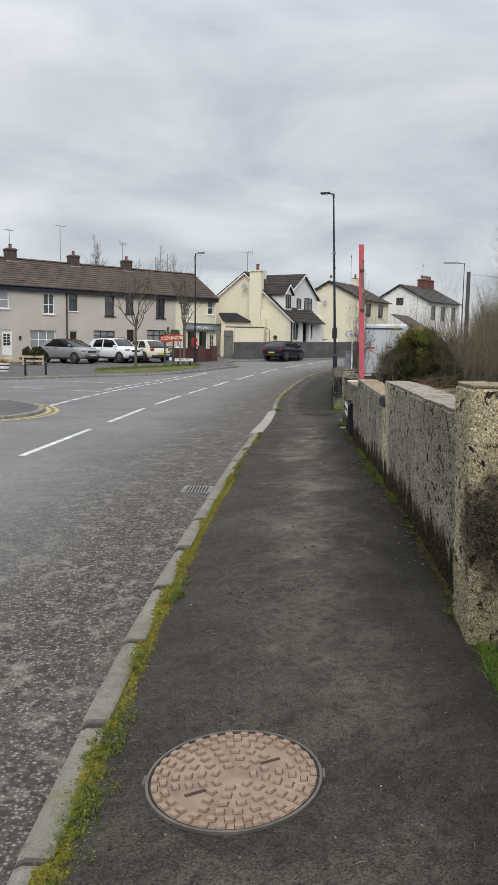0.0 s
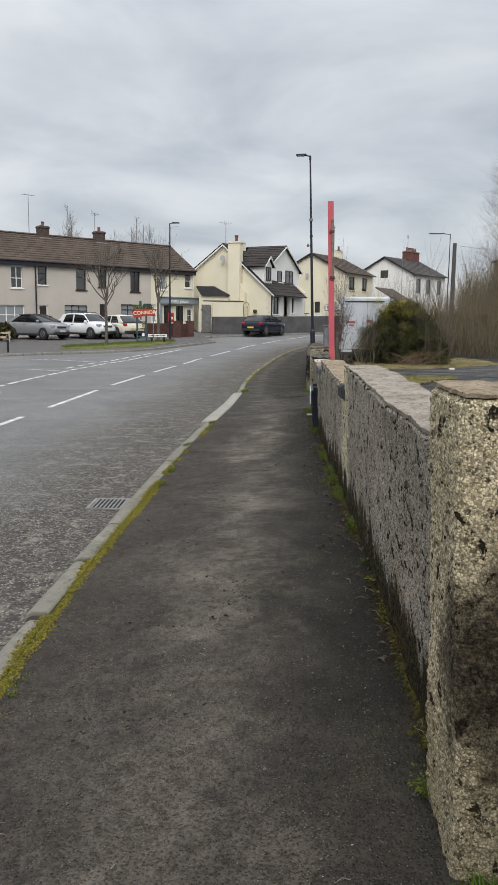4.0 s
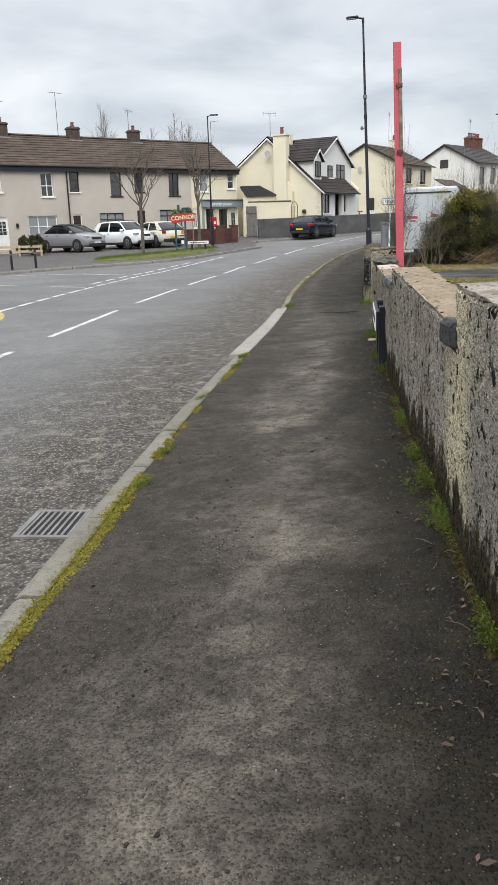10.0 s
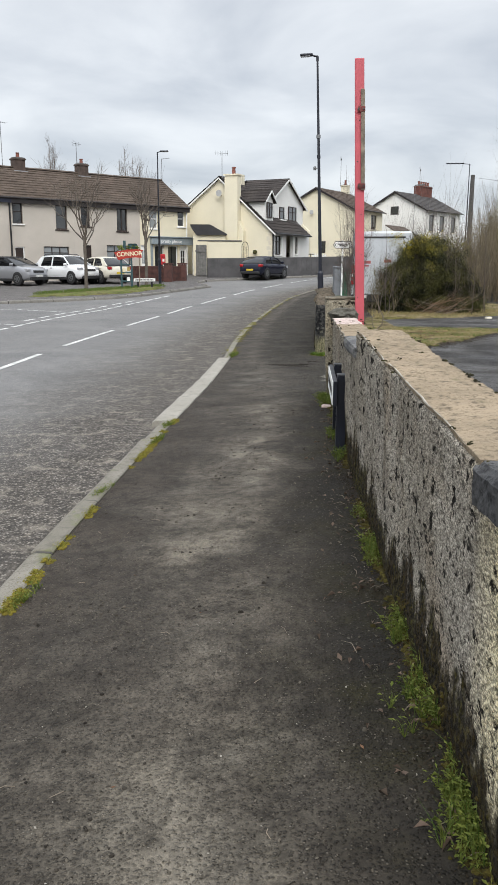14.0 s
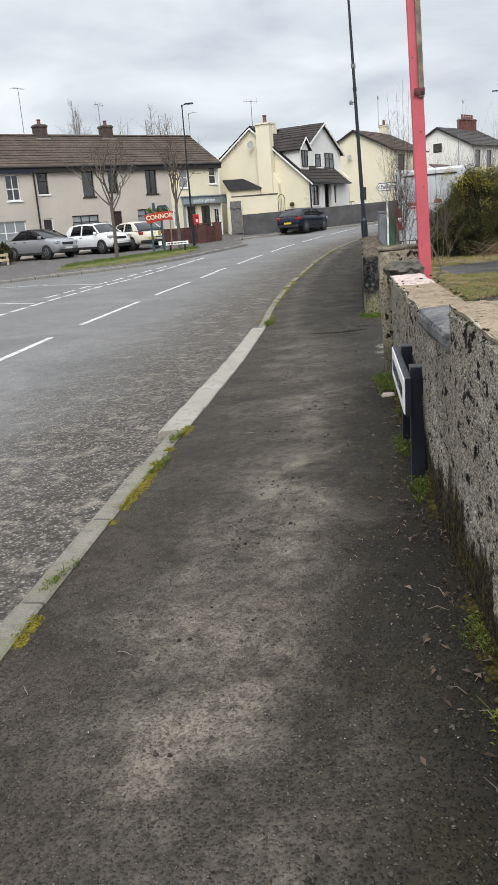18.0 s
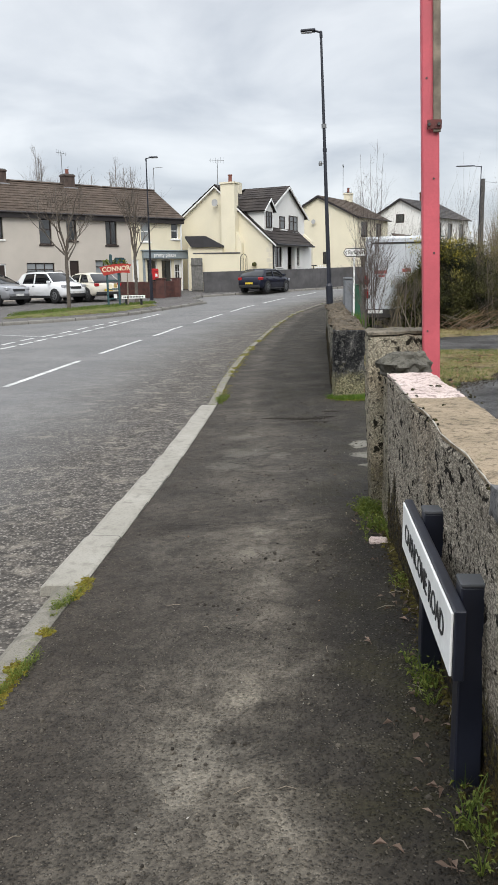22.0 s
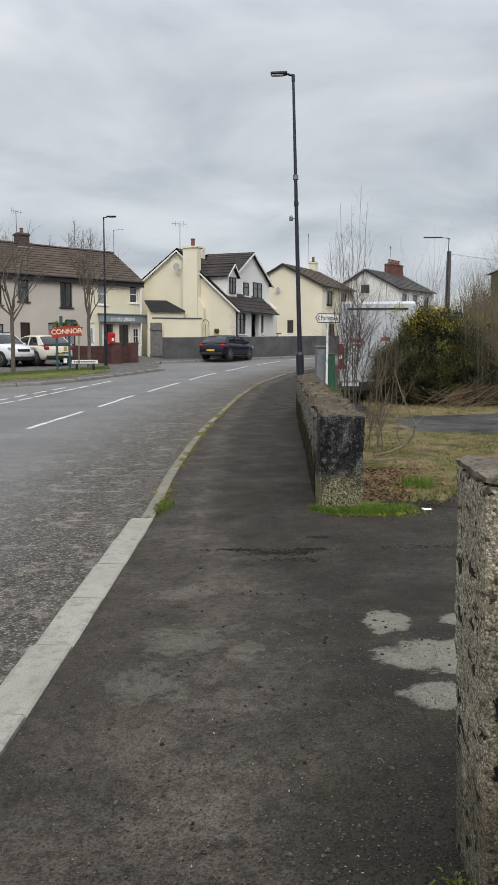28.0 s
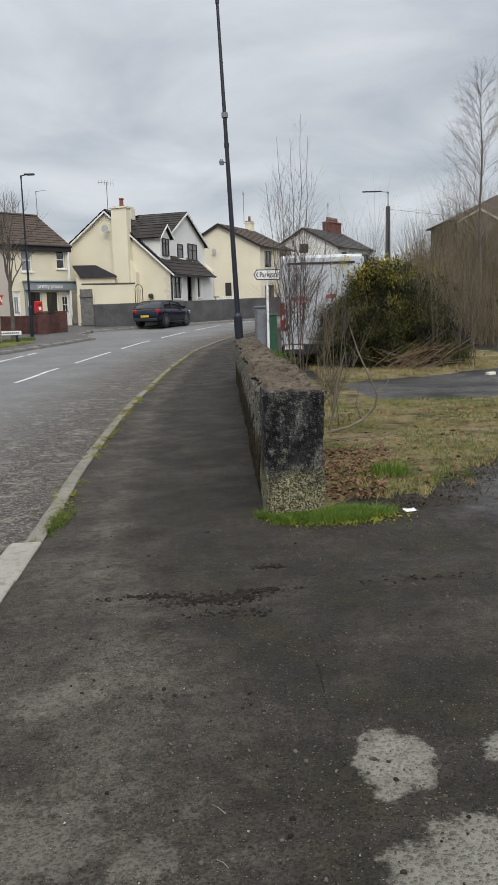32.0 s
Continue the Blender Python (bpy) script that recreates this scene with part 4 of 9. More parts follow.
def near_kerb(y0, y1, step):
    """Middles and headings of stones laid end to end."""
    out, y = [], y0 - step / 2
    while y + step / 2 < y1:
        ax, bx = kerb_line(y), kerb_line(y + step)
        b = y + step / math.hypot(1, (bx - ax) / step)
        bx = kerb_line(b)
        x, c = (ax + bx) / 2, (y + b) / 2
        out.append((x, c, level(x, c) + 0.009, math.atan2(b - y, bx - ax)))
        y = b
    return out


ME_KERB = stone_mesh("kerb_stone", 0.915, 0.132, 0.28, M_KERB)
ME_KERB_NEW = stone_mesh("pale_kerb_stone", 0.80, 0.225, 0.28, M_KERB_NEW, 0.03)
ME_KERB_FAR = stone_mesh("far_kerb_stone", 0.98, 0.15, 0.3, M_KERB_FAR)
ME_KERB_SHORT = stone_mesh("short_kerb_stone", 0.49, 0.15, 0.3, M_KERB_FAR)
M_BED = plain("kerb_bedding", (0.05, 0.045, 0.04), 0.95)
old_run = near_kerb(-7.81, 11.6, 0.915)
new_run = near_kerb(old_run[-1][1] + 0.86, 18.3, 0.80)
kerb_run("kerb_1", "weathered grey concrete kerb edged with moss", old_run, ME_KERB, 1, M_BED)
kerb_run("kerb_2", "pale dropped kerb of newer concrete at the entrance", new_run, ME_KERB_NEW, 1, M_BED, 0.003)
kerb_run("kerb_3", "weathered grey concrete kerb with weeds, past the entrance", near_kerb(new_run[-1][1] + 0.86, 62, 0.915), ME_KERB, 1, M_BED)
kerb_run("kerb_4", "pale concrete kerb along the far pavement", [(x, y, rise(y) + 0.05, a) for x, y, a in along_line(FAR_KERB[1:], 0.98)], ME_KERB_FAR, -1, M_BED)
kerb_run("kerb_5", "pale rounded kerb at the corner of the side street", [(x, y, 0.004, a) for x, y, a in along_line(eased([(-22, 9.2), (-12, 12.5), (-8.6, 13.6), (-7.35, 14.8), (-7.1, 16.2), (-7.6, 17.9), (-8.6, 19.2), (-9.6, 19.9), (-11, 20.2), (-24, 19.8)]), 0.49)], ME_KERB_SHORT, -1, M_BED)


# ---- road markings ----
def strip(bm, line, width, z_of, lift=0.004):
    pts = []
    for i, (x, y) in enumerate(line):
        ax, ay = line[max(0, i - 1)]
        bx, by = line[min(len(line) - 1, i + 1)]
        d = Vector((bx - ax, by - ay)).normalized()
        pts.append([bm.verts.new((x + s * d.y * width / 2, y - s * d.x * width / 2, z_of(x + s * d.y * width / 2, y - s * d.x * width / 2) + lift)) for s in (-1, 1)])
    for (a, b), (c, d) in zip(pts, pts[1:]):
        bm.faces.new((a, b, d, c))


def centre_x(y):
    return interp(y, (-10, -3.6), (9, -4.45), (14, -4.75), (20, -5.1), (27, -5.24), (35, -5.25), (40, -4.75), (46, -4.0), (53.5, -2.5), (60, -0.6), (70, 4.5))


y = -8.0
while y < 66:
    n = 8
    bm = bmesh.new()
    strip(bm, [(centre_x(y + 4.1 * k / n), y + 4.1 * k / n) for k in range(n + 1)], 0.11, road_z)
    setting("centre_line_mark", bm, M_LINE, "worn white centre line dash on the road")
    y += 5.7
for name, line, width, dash, gap in (
        ("give_way_line", [(-7.35, 15.2), (-7.75, 18.6), (-8.05, 22.5), (-8.25, 27), (-8.3, 31), (-8.0, 36), (-7.55, 40.5), (-7.2, 43.5)], 0.13, 1.1, 0.35),
        ("give_way_line", [(-8.75, 27.5), (-8.85, 31), (-8.6, 36), (-8.1, 40.0)], 0.13, 1.0, 0.4),
        ("edge_line", [(-8.8, 32.0), (-11.5, 33.6), (-16.5, 33.4), (-19, 32.2)], 0.10, 3.0, 0.25),
        ("edge_line", [(-8.4, 26), (-12, 27.6), (-17, 28)], 0.10, 1.5, 1.6)):
    pts = along_line(line, 0.25)
    i, run, rest = 0, round(dash / 0.25), round(gap / 0.25)
    while i + run < len(pts):
        bm = bmesh.new()
        strip(bm, [(p[0], p[1]) for p in pts[i:i + run + 1]], width, road_z)
        setting(name, bm, M_LINE, "worn white line at the junction")
        i += run + max(1, rest)
for k in (0.22, 0.42):
    bm = bmesh.new()
    strip(bm, eased([(-26, 19.7 + k), (-11, 20.2 + k), (-9.5, 19.95 + k), (-8.5 + 0.7 * k, 19.25 + 0.8 * k), (-7.55 + k, 17.9 + 0.3 * k), (-7.05 + k, 16.2), (-7.3 + k, 14.7), (-8.2 + k, 13.7 - 0.5 * k)]), 0.09, road_z)
    setting("double_yellow_line", bm, M_YELLOW, "worn double yellow line round the corner")


# ---- the roughcast wall along the pavement ----
def wall_warp(y0, h0, y1, h1, nominal):
    """Bends a straight box onto the wall's line, leaning a little, its top running from h0 to h1."""
    def warp(x, y, z):
        return (wall_x(y) + x - wall_lean(y) * max(z, -0.1), y, z * (interp(y, (y0, h0), (y1, h1)) / nominal if z > 0.3 else 1.0))
    return warp


wall_1 = thing("boundary_wall", pose(0.9, 6, 0.1), "weathered grey roughcast boundary wall with sandy mortar top, beside the pavement", "wall")
for y0, y1, h0, h1, deep in ((2.09, 5.90, 1.33, 1.33, 0.27), (5.90, 9.22, 1.165, 1.225, 0.27), (9.22, 12.52, 1.095, 1.08, 0.235)):
    warp = wall_warp(y0, h0, y1, h1, h1)
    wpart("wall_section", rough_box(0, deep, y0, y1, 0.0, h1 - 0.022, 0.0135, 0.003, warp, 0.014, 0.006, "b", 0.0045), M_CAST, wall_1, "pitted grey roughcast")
    stops = ((y0, y1, M_CAP_SILVER, "silvery weathered mortar top"),) if y0 < 5 else ((6.165, y1, M_CAP, "worn sandy mortar top"),) if y0 < 9 else ((10.1, 11.6, M_CAP, "worn sandy mortar top"), (11.6, 12.53, M_CAP_PINK, "top daubed with faded pink paint"))
    for a, b, mt, lb in stops:
        wpart("coping", rough_box(0.001, deep + 0.004, a, b, h1 - 0.022, h1, 0.034, 0.005, warp, 0.012, 0.004), mt, wall_1, lb)
# thin pale arris of bare mortar along the street edge
for y0, y1, h0, h1 in ((6.3, 9.1, 1.172, 1.223), (10.1, 12.5, 1.092, 1.08)):
    n = 60
    pts = [Vector((wall_x(y) - 0.035 * z - 0.002, y, z)) for y, z in ((y0 + (y1 - y0) * k / n, h0 + (h1 - h0) * k / n) for k in range(n + 1))]
    pts = [q + 0.012 * noise.noise_vector(q * 3.1) + 0.003 * noise.noise_vector(q * 11) for q in pts]
    wpart("arris", tubed(pts, [max(0.0004, 0.0022 + 0.0045 * noise.noise((k * 0.45, y0, 0))) for k in range(n + 1)], 5), M_LITTER_STONE, wall_1, "thin pale mortar edge")
slab_warp = wall_warp(9.22, 1.115, 10.1, 1.105, 1.105)
wpart("coping", rough_box(-0.018, 0.26, 9.23, 10.1, 1.02, 1.105, 0.04, 0.005, slab_warp, 0.012, 0.008), M_DARKSTONE, wall_1, "dark bluish slab of stone")
stone_warp = wall_warp(5.9, 1.165, 6.32, 1.17, 1.17)
wpart("stone", rough_box(-0.026, 0.272, 5.905, 6.16, 1.05, 1.176, 0.025, 0.006, stone_warp, 0.012, 0.012), M_BASALT, wall_1, "dark bluish stone built into the wall")

pillar_1 = thing("gate_pillar", pose(1.15, 1.9, 0.05), "pale roughcast gate pillar at the end of the boundary wall", "pillar")
p1_warp = lambda x, y, z: (1.099 + x - 0.036 * z - 0.062 * (y - 1.70), y, z)
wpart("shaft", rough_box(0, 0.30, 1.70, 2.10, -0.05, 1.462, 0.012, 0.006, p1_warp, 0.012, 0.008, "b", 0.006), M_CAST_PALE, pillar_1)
wpart("coping", rough_box(0.001, 0.302, 1.701, 2.102, 1.462, 1.485, 0.03, 0.005, p1_warp, 0.012, 0.006), M_CAP, pillar_1, "sandy mortar top")

pillar_2 = thing("gate_pillar", pose(0.5, 13.2, 0.15), "mossy roughcast gate pillar at the yard entrance", "pillar")
p2_warp = lambda x, y, z: (x + 0.05 - 0.04 * z, y, z)
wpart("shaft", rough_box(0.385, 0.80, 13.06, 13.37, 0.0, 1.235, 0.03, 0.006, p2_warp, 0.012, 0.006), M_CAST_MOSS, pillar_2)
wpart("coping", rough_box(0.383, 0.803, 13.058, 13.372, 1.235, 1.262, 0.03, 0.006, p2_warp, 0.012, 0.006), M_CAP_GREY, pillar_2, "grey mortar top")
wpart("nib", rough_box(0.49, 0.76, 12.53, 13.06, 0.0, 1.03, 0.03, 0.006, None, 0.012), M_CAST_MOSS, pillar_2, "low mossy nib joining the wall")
rock = thing("field_stone", pose(0.60, 12.78, 1.03), "dark lichened field stone lying on the wall end", "stone")
bm = bmesh.new()
bmesh.ops.create_icosphere(bm, subdivisions=4, radius=1.0)
for v in bm.verts:
    d = v.co.normalized()
    k = 1 + 0.20 * noise.noise(d * 1.5) + 0.09 * noise.noise(d * 4) + 0.05 * noise.noise(d * 9)
    f = max(abs(d.x), abs(d.y)) ** 0.35 * k
    bed = 0.012 * math.sin(9.0 * d.z + 3.0 * noise.noise(d * 2))
    v.co = Vector(((0.158 * f + bed) * d.x, (0.15 * f + bed) * d.y, 0.06 + min(0.062 * d.z * k * 1.5, 0.070 + 0.02 * noise.noise(d * 3))))
    v.co.z = max(v.co.z, -0.02)
part("rock", bm, M_ROCK, rock)

wall_2 = thing("low_wall", pose(0.3, 24, 0.0), "low blackened roughcast wall with broken rubble top", "wall")


def stub_warp(x, y, z):
    return (wall_x(y) + x, y, z * interp(y, (18.4, 1.0), (20.5, 0.98), (24, 0.95), (30.5, 0.93)) + (0.05 * noise.noise((x * 4, y * 1.7, 0)) if z > 0.5 and y > 18.9 else 0))


wpart("wall_section", rough_box(0.01, 0.41, 18.4, 19.1, 0.0, 0.925, 0.03, 0.008, stub_warp, 0.014, 0.006), M_CAST_END, wall_2, "blackened end of the wall")
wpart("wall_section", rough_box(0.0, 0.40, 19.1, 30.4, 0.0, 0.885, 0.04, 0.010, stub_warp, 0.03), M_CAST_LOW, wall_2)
wpart("coping", rough_box(0.0, 0.42, 18.42, 30.42, 0.885, 0.945, 0.04, 0.034, stub_warp, 0.06, 0.02), M_CAP_BROWN, wall_2, "broken grey rubble coping")
rnd = random.Random(61)
for k in range(14):
    y = 19.2 + 0.8 * k + rnd.uniform(-0.25, 0.25)
    bm = bmesh.new()
    bmesh.ops.create_icosphere(bm, subdivisions=2, radius=1.0)
    sx, sy, sz = rnd.uniform(0.05, 0.11), rnd.uniform(0.08, 0.16), rnd.uniform(0.02, 0.035)
    cx = wall_x(y) + rnd.uniform(0.1, 0.32)
    cz = 0.945 * interp(y, (18.4, 1.0), (20.5, 0.98), (24, 0.95), (30.5, 0.93))
    for v in bm.verts:
        v.co = Vector((cx + sx * v.co.x, y + sy * v.co.y, cz + sz * v.co.z)) + 0.03 * noise.noise_vector(v.co * 1.7 + Vector((k, 0, 0)))
    wpart("stone", bm, M_CAP_BROWN, wall_2)

# dark rubble wall running off from the first pillar
wall_3 = thing("rubble_wall", pose(1.255, 1.70, -0.02, 0, 0, -82.5), "dark basalt rubble wall with recessed mortar, beside the pavement", "wall")
part("core", boxed(0.0, 3.6, 0.05, 0.42, -0.1, 1.45), M_MORTAR, wall_3)


def clipped(poly, px, pz, nx, nz):
    """The part of a polygon that lies behind the line through (px, pz) with normal (nx, nz)."""
    out = []
    for (ax, az), (bx, bz) in zip(poly, poly[1:] + poly[:1]):
        da, db = (ax - px) * nx + (az - pz) * nz, (bx - px) * nx + (bz - pz) * nz
        if da <= 0:
            out.append((ax, az))
        if da * db < 0:
            k = da / (da - db)
            out.append((ax + (bx - ax) * k, az + (bz - az) * k))
    return out


rnd = random.Random(11)
seeds = []
for _ in range(4000):
    p = (rnd.uniform(-0.05, 3.6), rnd.uniform(-0.08, 1.46))
    gap = 0.13 + 0.13 * rnd.random() ** 2
    if all((p[0] - q[0]) ** 2 * 0.6 + (p[1] - q[1]) ** 2 * 1.5 > max(gap, q[2]) ** 2 for q in seeds):
        seeds.append((*p, gap))
for n, (x, z, _) in enumerate(seeds):
    poly = [(-0.02, -0.1), (3.6, -0.1), (3.6, 1.45), (-0.02, 1.45)]
    for qx, qz, _ in seeds:
        if (qx, qz) != (x, z) and poly:
            d = math.hypot(qx - x, qz - z)
            poly = clipped(poly, (x + qx) / 2 - 0.005 * (qx - x) / d, (z + qz) / 2 - 0.005 * (qz - z) / d, (qx - x) / d, (qz - z) / d)
    if len(poly) < 3:
        continue
    bm = bmesh.new()
    cx, cz = sum(p[0] for p in poly) / len(poly), sum(p[1] for p in poly) / len(poly)
    rim = []
    for (ax, az), (bx, bz) in zip(poly, poly[1:] + poly[:1]):
        rim += [(ax + (bx - ax) * k / 3, az + (bz - az) * k / 3) for k in range(3)]
    push = rnd.uniform(-0.02, 0.012)
    rings = []
    for s, depth in ((1.0, 0.08), (0.985, 0.02), (0.93, 0.0 - push), (0.55, -0.006 - push)):
        ring = []
        for ax, az in rim:
            q = Vector((cx + (ax - cx) * s, 0, cz + (az - cz) * s))
            w = 0.010 * noise.noise_vector(q * 9 + Vector((0, n, 0))) + 0.009 * noise.noise_vector(q * 28)
            ring.append(bm.verts.new((q.x + w.x, depth + 1.3 * w.y, q.z + w.z)))
        rings.append(ring)
    for r0, r1 in zip(rings, rings[1:]):
        for i in range(len(r0)):
            j = (i + 1) % len(r0)
            bm.faces.new((r0[i], r0[j], r1[j], r1[i]))
    top = bm.verts.new((cx, -0.008 - push + rnd.uniform(-0.012, 0.012), cz))
    for i in range(len(rim)):
        bm.faces.new((rings[-1][i], rings[-1][(i + 1) % len(rim)], top))
    bmesh.ops.recalc_face_normals(bm, faces=bm.faces)
    part("stone", bm, M_RUBBLE, wall_3)
part("coping", rough_box(0.0, 3.6, -0.01, 0.45, 1.45, 1.485, 0.05, 0.010, None, 0.02), M_CAP_SILVER, wall_3, "silvery grey mortar coping")


# ---- buildings ----
def frame_at(x, y, z, ux, uy):
    """A pose whose local x runs along (ux, uy)."""
    return pose(x, y, z, 0, 0, math.degrees(math.atan2(uy, ux)))


def window(house, x0, x1, z0, z1, y, mat, lights=1, transom=0.0, sill=None, pale=False, depth=0.09, bar=0.06):
    """A framed window set into a wall that faces local -y; panes are parts of it."""
    bm = bmesh.new()
    for a, b, c, d in ((x0, x0 + bar, z0, z1), (x1 - bar, x1, z0, z1), (x0 + bar, x1 - bar, z0, z0 + bar), (x0 + bar, x1 - bar, z1 - bar, z1)):
        box(bm, a, b, y + depth, y + depth + 0.07, c, d)
    xs = [x0 + bar + (x1 - x0 - 2 * bar) * k / lights for k in range(lights + 1)]
    for x in xs[1:-1]:
        box(bm, x - bar * 0.45, x + bar * 0.45, y + depth, y + depth + 0.065, z0 + bar, z1 - bar)
    zt = z0 + (z1 - z0) * transom if transom else 0
    if transom:
        for a, b in zip(xs, xs[1:]):
            box(bm, a + bar * 0.46, b - bar * 0.46, y + depth, y + depth + 0.06, zt - bar * 0.4, zt + bar * 0.4)
    w = part("window", bm, mat, house)
    for a, b in zip(xs, xs[1:]):
        for c, d in (((z0, zt), (zt, z1)) if transom else ((z0, z1),)):
            part("pane", boxed(a, b, y + depth + 0.03, y + depth + 0.045, c + 0.01, d - 0.01), M_GLASS_PALE if pale else M_GLASS, w)
    if sill:
        part("sill", boxed(x0 - 0.08, x1 + 0.08, y - 0.07, y + depth, z0 - 0.09, z0 - 0.004, bevel=0.012), sill, w)
    return w


def panel_door(house, x0, x1, z0, z1, y, mat, glazed=0, glass_mat=None, frame_mat=None):
    bm = bmesh.new()
    for a, b, c, d in ((x0, x0 + 0.06, z0, z1), (x1 - 0.06, x1, z0, z1), (x0 + 0.06, x1 - 0.06, z1 - 0.07, z1)):
        box(bm, a, b, y + 0.05, y + 0.13, c, d)
    d0 = part("door", bm, frame_mat or mat, house)
    bm = boxed(x0 + 0.06, x1 - 0.06, y + 0.08, y + 0.12, z0, z1 - 0.07)
    for k in range(2):
        for r in range(2):
            xa = x0 + 0.12 + k * (x1 - x0 - 0.24) / 2 + 0.02
            xb = xa + (x1 - x0 - 0.24) / 2 - 0.04
            za = z0 + 0.2 + r * (z1 - z0) * 0.42
            if not (glazed and r == 1):
                box(bm, xa, xb, y + 0.07, y + 0.085, za, za + (z1 - z0) * 0.33)
    leaf = part("leaf", bm, mat, d0)
    if glazed:
        for k in range(2):
            for r in range(glazed):
                xa = x0 + 0.12 + k * (x1 - x0 - 0.24) / 2 + 0.02
                za = z0 + 0.45 * (z1 - z0) + r * 0.42 * (z1 - z0) / glazed
                part("pane", boxed(xa, xa + (x1 - x0 - 0.24) / 2 - 0.04, y + 0.068, y + 0.082, za, za + 0.42 * (z1 - z0) / glazed - 0.03), glass_mat or M_GLASS, d0)
    part("handle", tubed([(x1 - 0.12, y + 0.03, z0 + 0.95), (x1 - 0.12, y + 0.03, z0 + 1.1)], [0.014, 0.014], 6), M_GREYSTEEL, d0)


def tiled_slope(bm, o, along, up, length, run, course=0.33, lift=0.028, thick=0.05, ripple=0.0, wide=0.33):
    """A roof slope laid in overlapping courses of tiles; o is its lower left corner."""
    o, along, up = Vector(o), Vector(along).normalized(), Vector(up).normalized()
    nrm = along.cross(up).normalized()
    n = max(1, round(run / course))
    m = max(1, round(length / wide))
    for k in range(n):
        a, b = k * run / n, (k + 1) * run / n + 0.03
        for j in range(m):
            g = 0.012
            p0, p1 = o + along * (length * j / m + g * 0.5), o + along * (length * (j + 1) / m - g * 0.5)
            jit = 0.006 * noise.noise((j * 1.7, k * 2.3, o.x))
            q = [bm.verts.new(p) for p in (p0 + up * a + nrm * (lift + jit), p1 + up * a + nrm * (lift + jit), p1 + up * b + nrm * jit, p0 + up * b + nrm * jit,
                                           p0 + up * a + nrm * (lift + jit - thick * 0.6), p1 + up * a + nrm * (lift + jit - thick * 0.6))]
            bm.faces.new(q[:4])
            bm.faces.new((q[4], q[5], q[1], q[0]))
    e = [bm.verts.new(p - nrm * thick) for p in (o, o + along * length, o + along * length + up * run, o + up * run)]
    bm.faces.new(e[::-1])


def chimney(house, x0, x1, y0, y1, z0, z1, mat, pots=2, crown=M_LEAD, pot_h=0.45):
    bm = boxed(x0, x1, y0, y1, z0, z1 - 0.14)
    box(bm, x0 - 0.05, x1 + 0.05, y0 - 0.05, y1 + 0.05, z1 - 0.14, z1 - 0.04, bevel=0.012)
    c = part("chimney", bm, mat, house)
    part("flaunching", boxed(x0 - 0.02, x1 + 0.02, y0 - 0.02, y1 + 0.02, z1 - 0.04, z1 + 0.03, taper=0.06), M_MORTAR, c)
    for k in range(pots):
        x, y = x0 + (x1 - x0) * (k + 0.5) / pots, (y0 + y1) / 2
        part("chimney_pot", tubed([(x, y, z1), (x, y, z1 + 0.1), (x, y, z1 + pot_h - 0.06), (x, y, z1 + pot_h - 0.05), (x, y, z1 + pot_h)], [0.13, 0.115, 0.10, 0.125, 0.12], 10), M_POT, c, "terracotta chimney pot")
    bm = bmesh.new()
    box(bm, x0 - 0.12, x1 + 0.12, y0 - 0.14, y0 - 0.01, z0 + 0.25, z0 + 0.33)
    part("flashing", bm, M_LEAD, c)


def aerial(house, x, y, z, h, kind=0, turn=0.0):
    """A television aerial on a pole."""
    a = part("aerial_mast", tubed([(x, y, z), (x, y, z + h)], [0.022, 0.018], 6), M_GREYSTEEL, house)
    bm = bmesh.new()
    c, s = math.cos(turn), math.sin(turn)
    top = Vector((x, y, z + h - 0.05))
    boom = Vector((c, s, 0))
    tube(bm, [top - boom * 0.45, top + boom * (0.55 if kind else 0.45)], [0.012, 0.012], 5)
    for k in range(6):
        p = top + boom * (-0.4 + 0.17 * k)
        e = Vector((-s, c, 0)) * (0.26 - 0.02 * k) if kind == 0 else Vector((0, 0, 0.2 - 0.015 * k))
        tube(bm, [p - e, p + e], [0.007, 0.007], 4)
    part("aerial_head", bm, M_GREYSTEEL, a)


# terrace on the far side: local x along the front, local y into the houses
TU = (0.68, 0.733)
T_FLOOR, T_EAVE, T_RIDGE = 0.66, 5.62, 7.72
slope_up = Vector((0, 3.45, T_RIDGE - T_EAVE)).normalized()
run_up = math.hypot(3.45, T_RIDGE - T_EAVE)


M_FASCIA_NAVY = plain("navy_painted_fascia", (0.012, 0.014, 0.032), 0.5, vary=0.15)


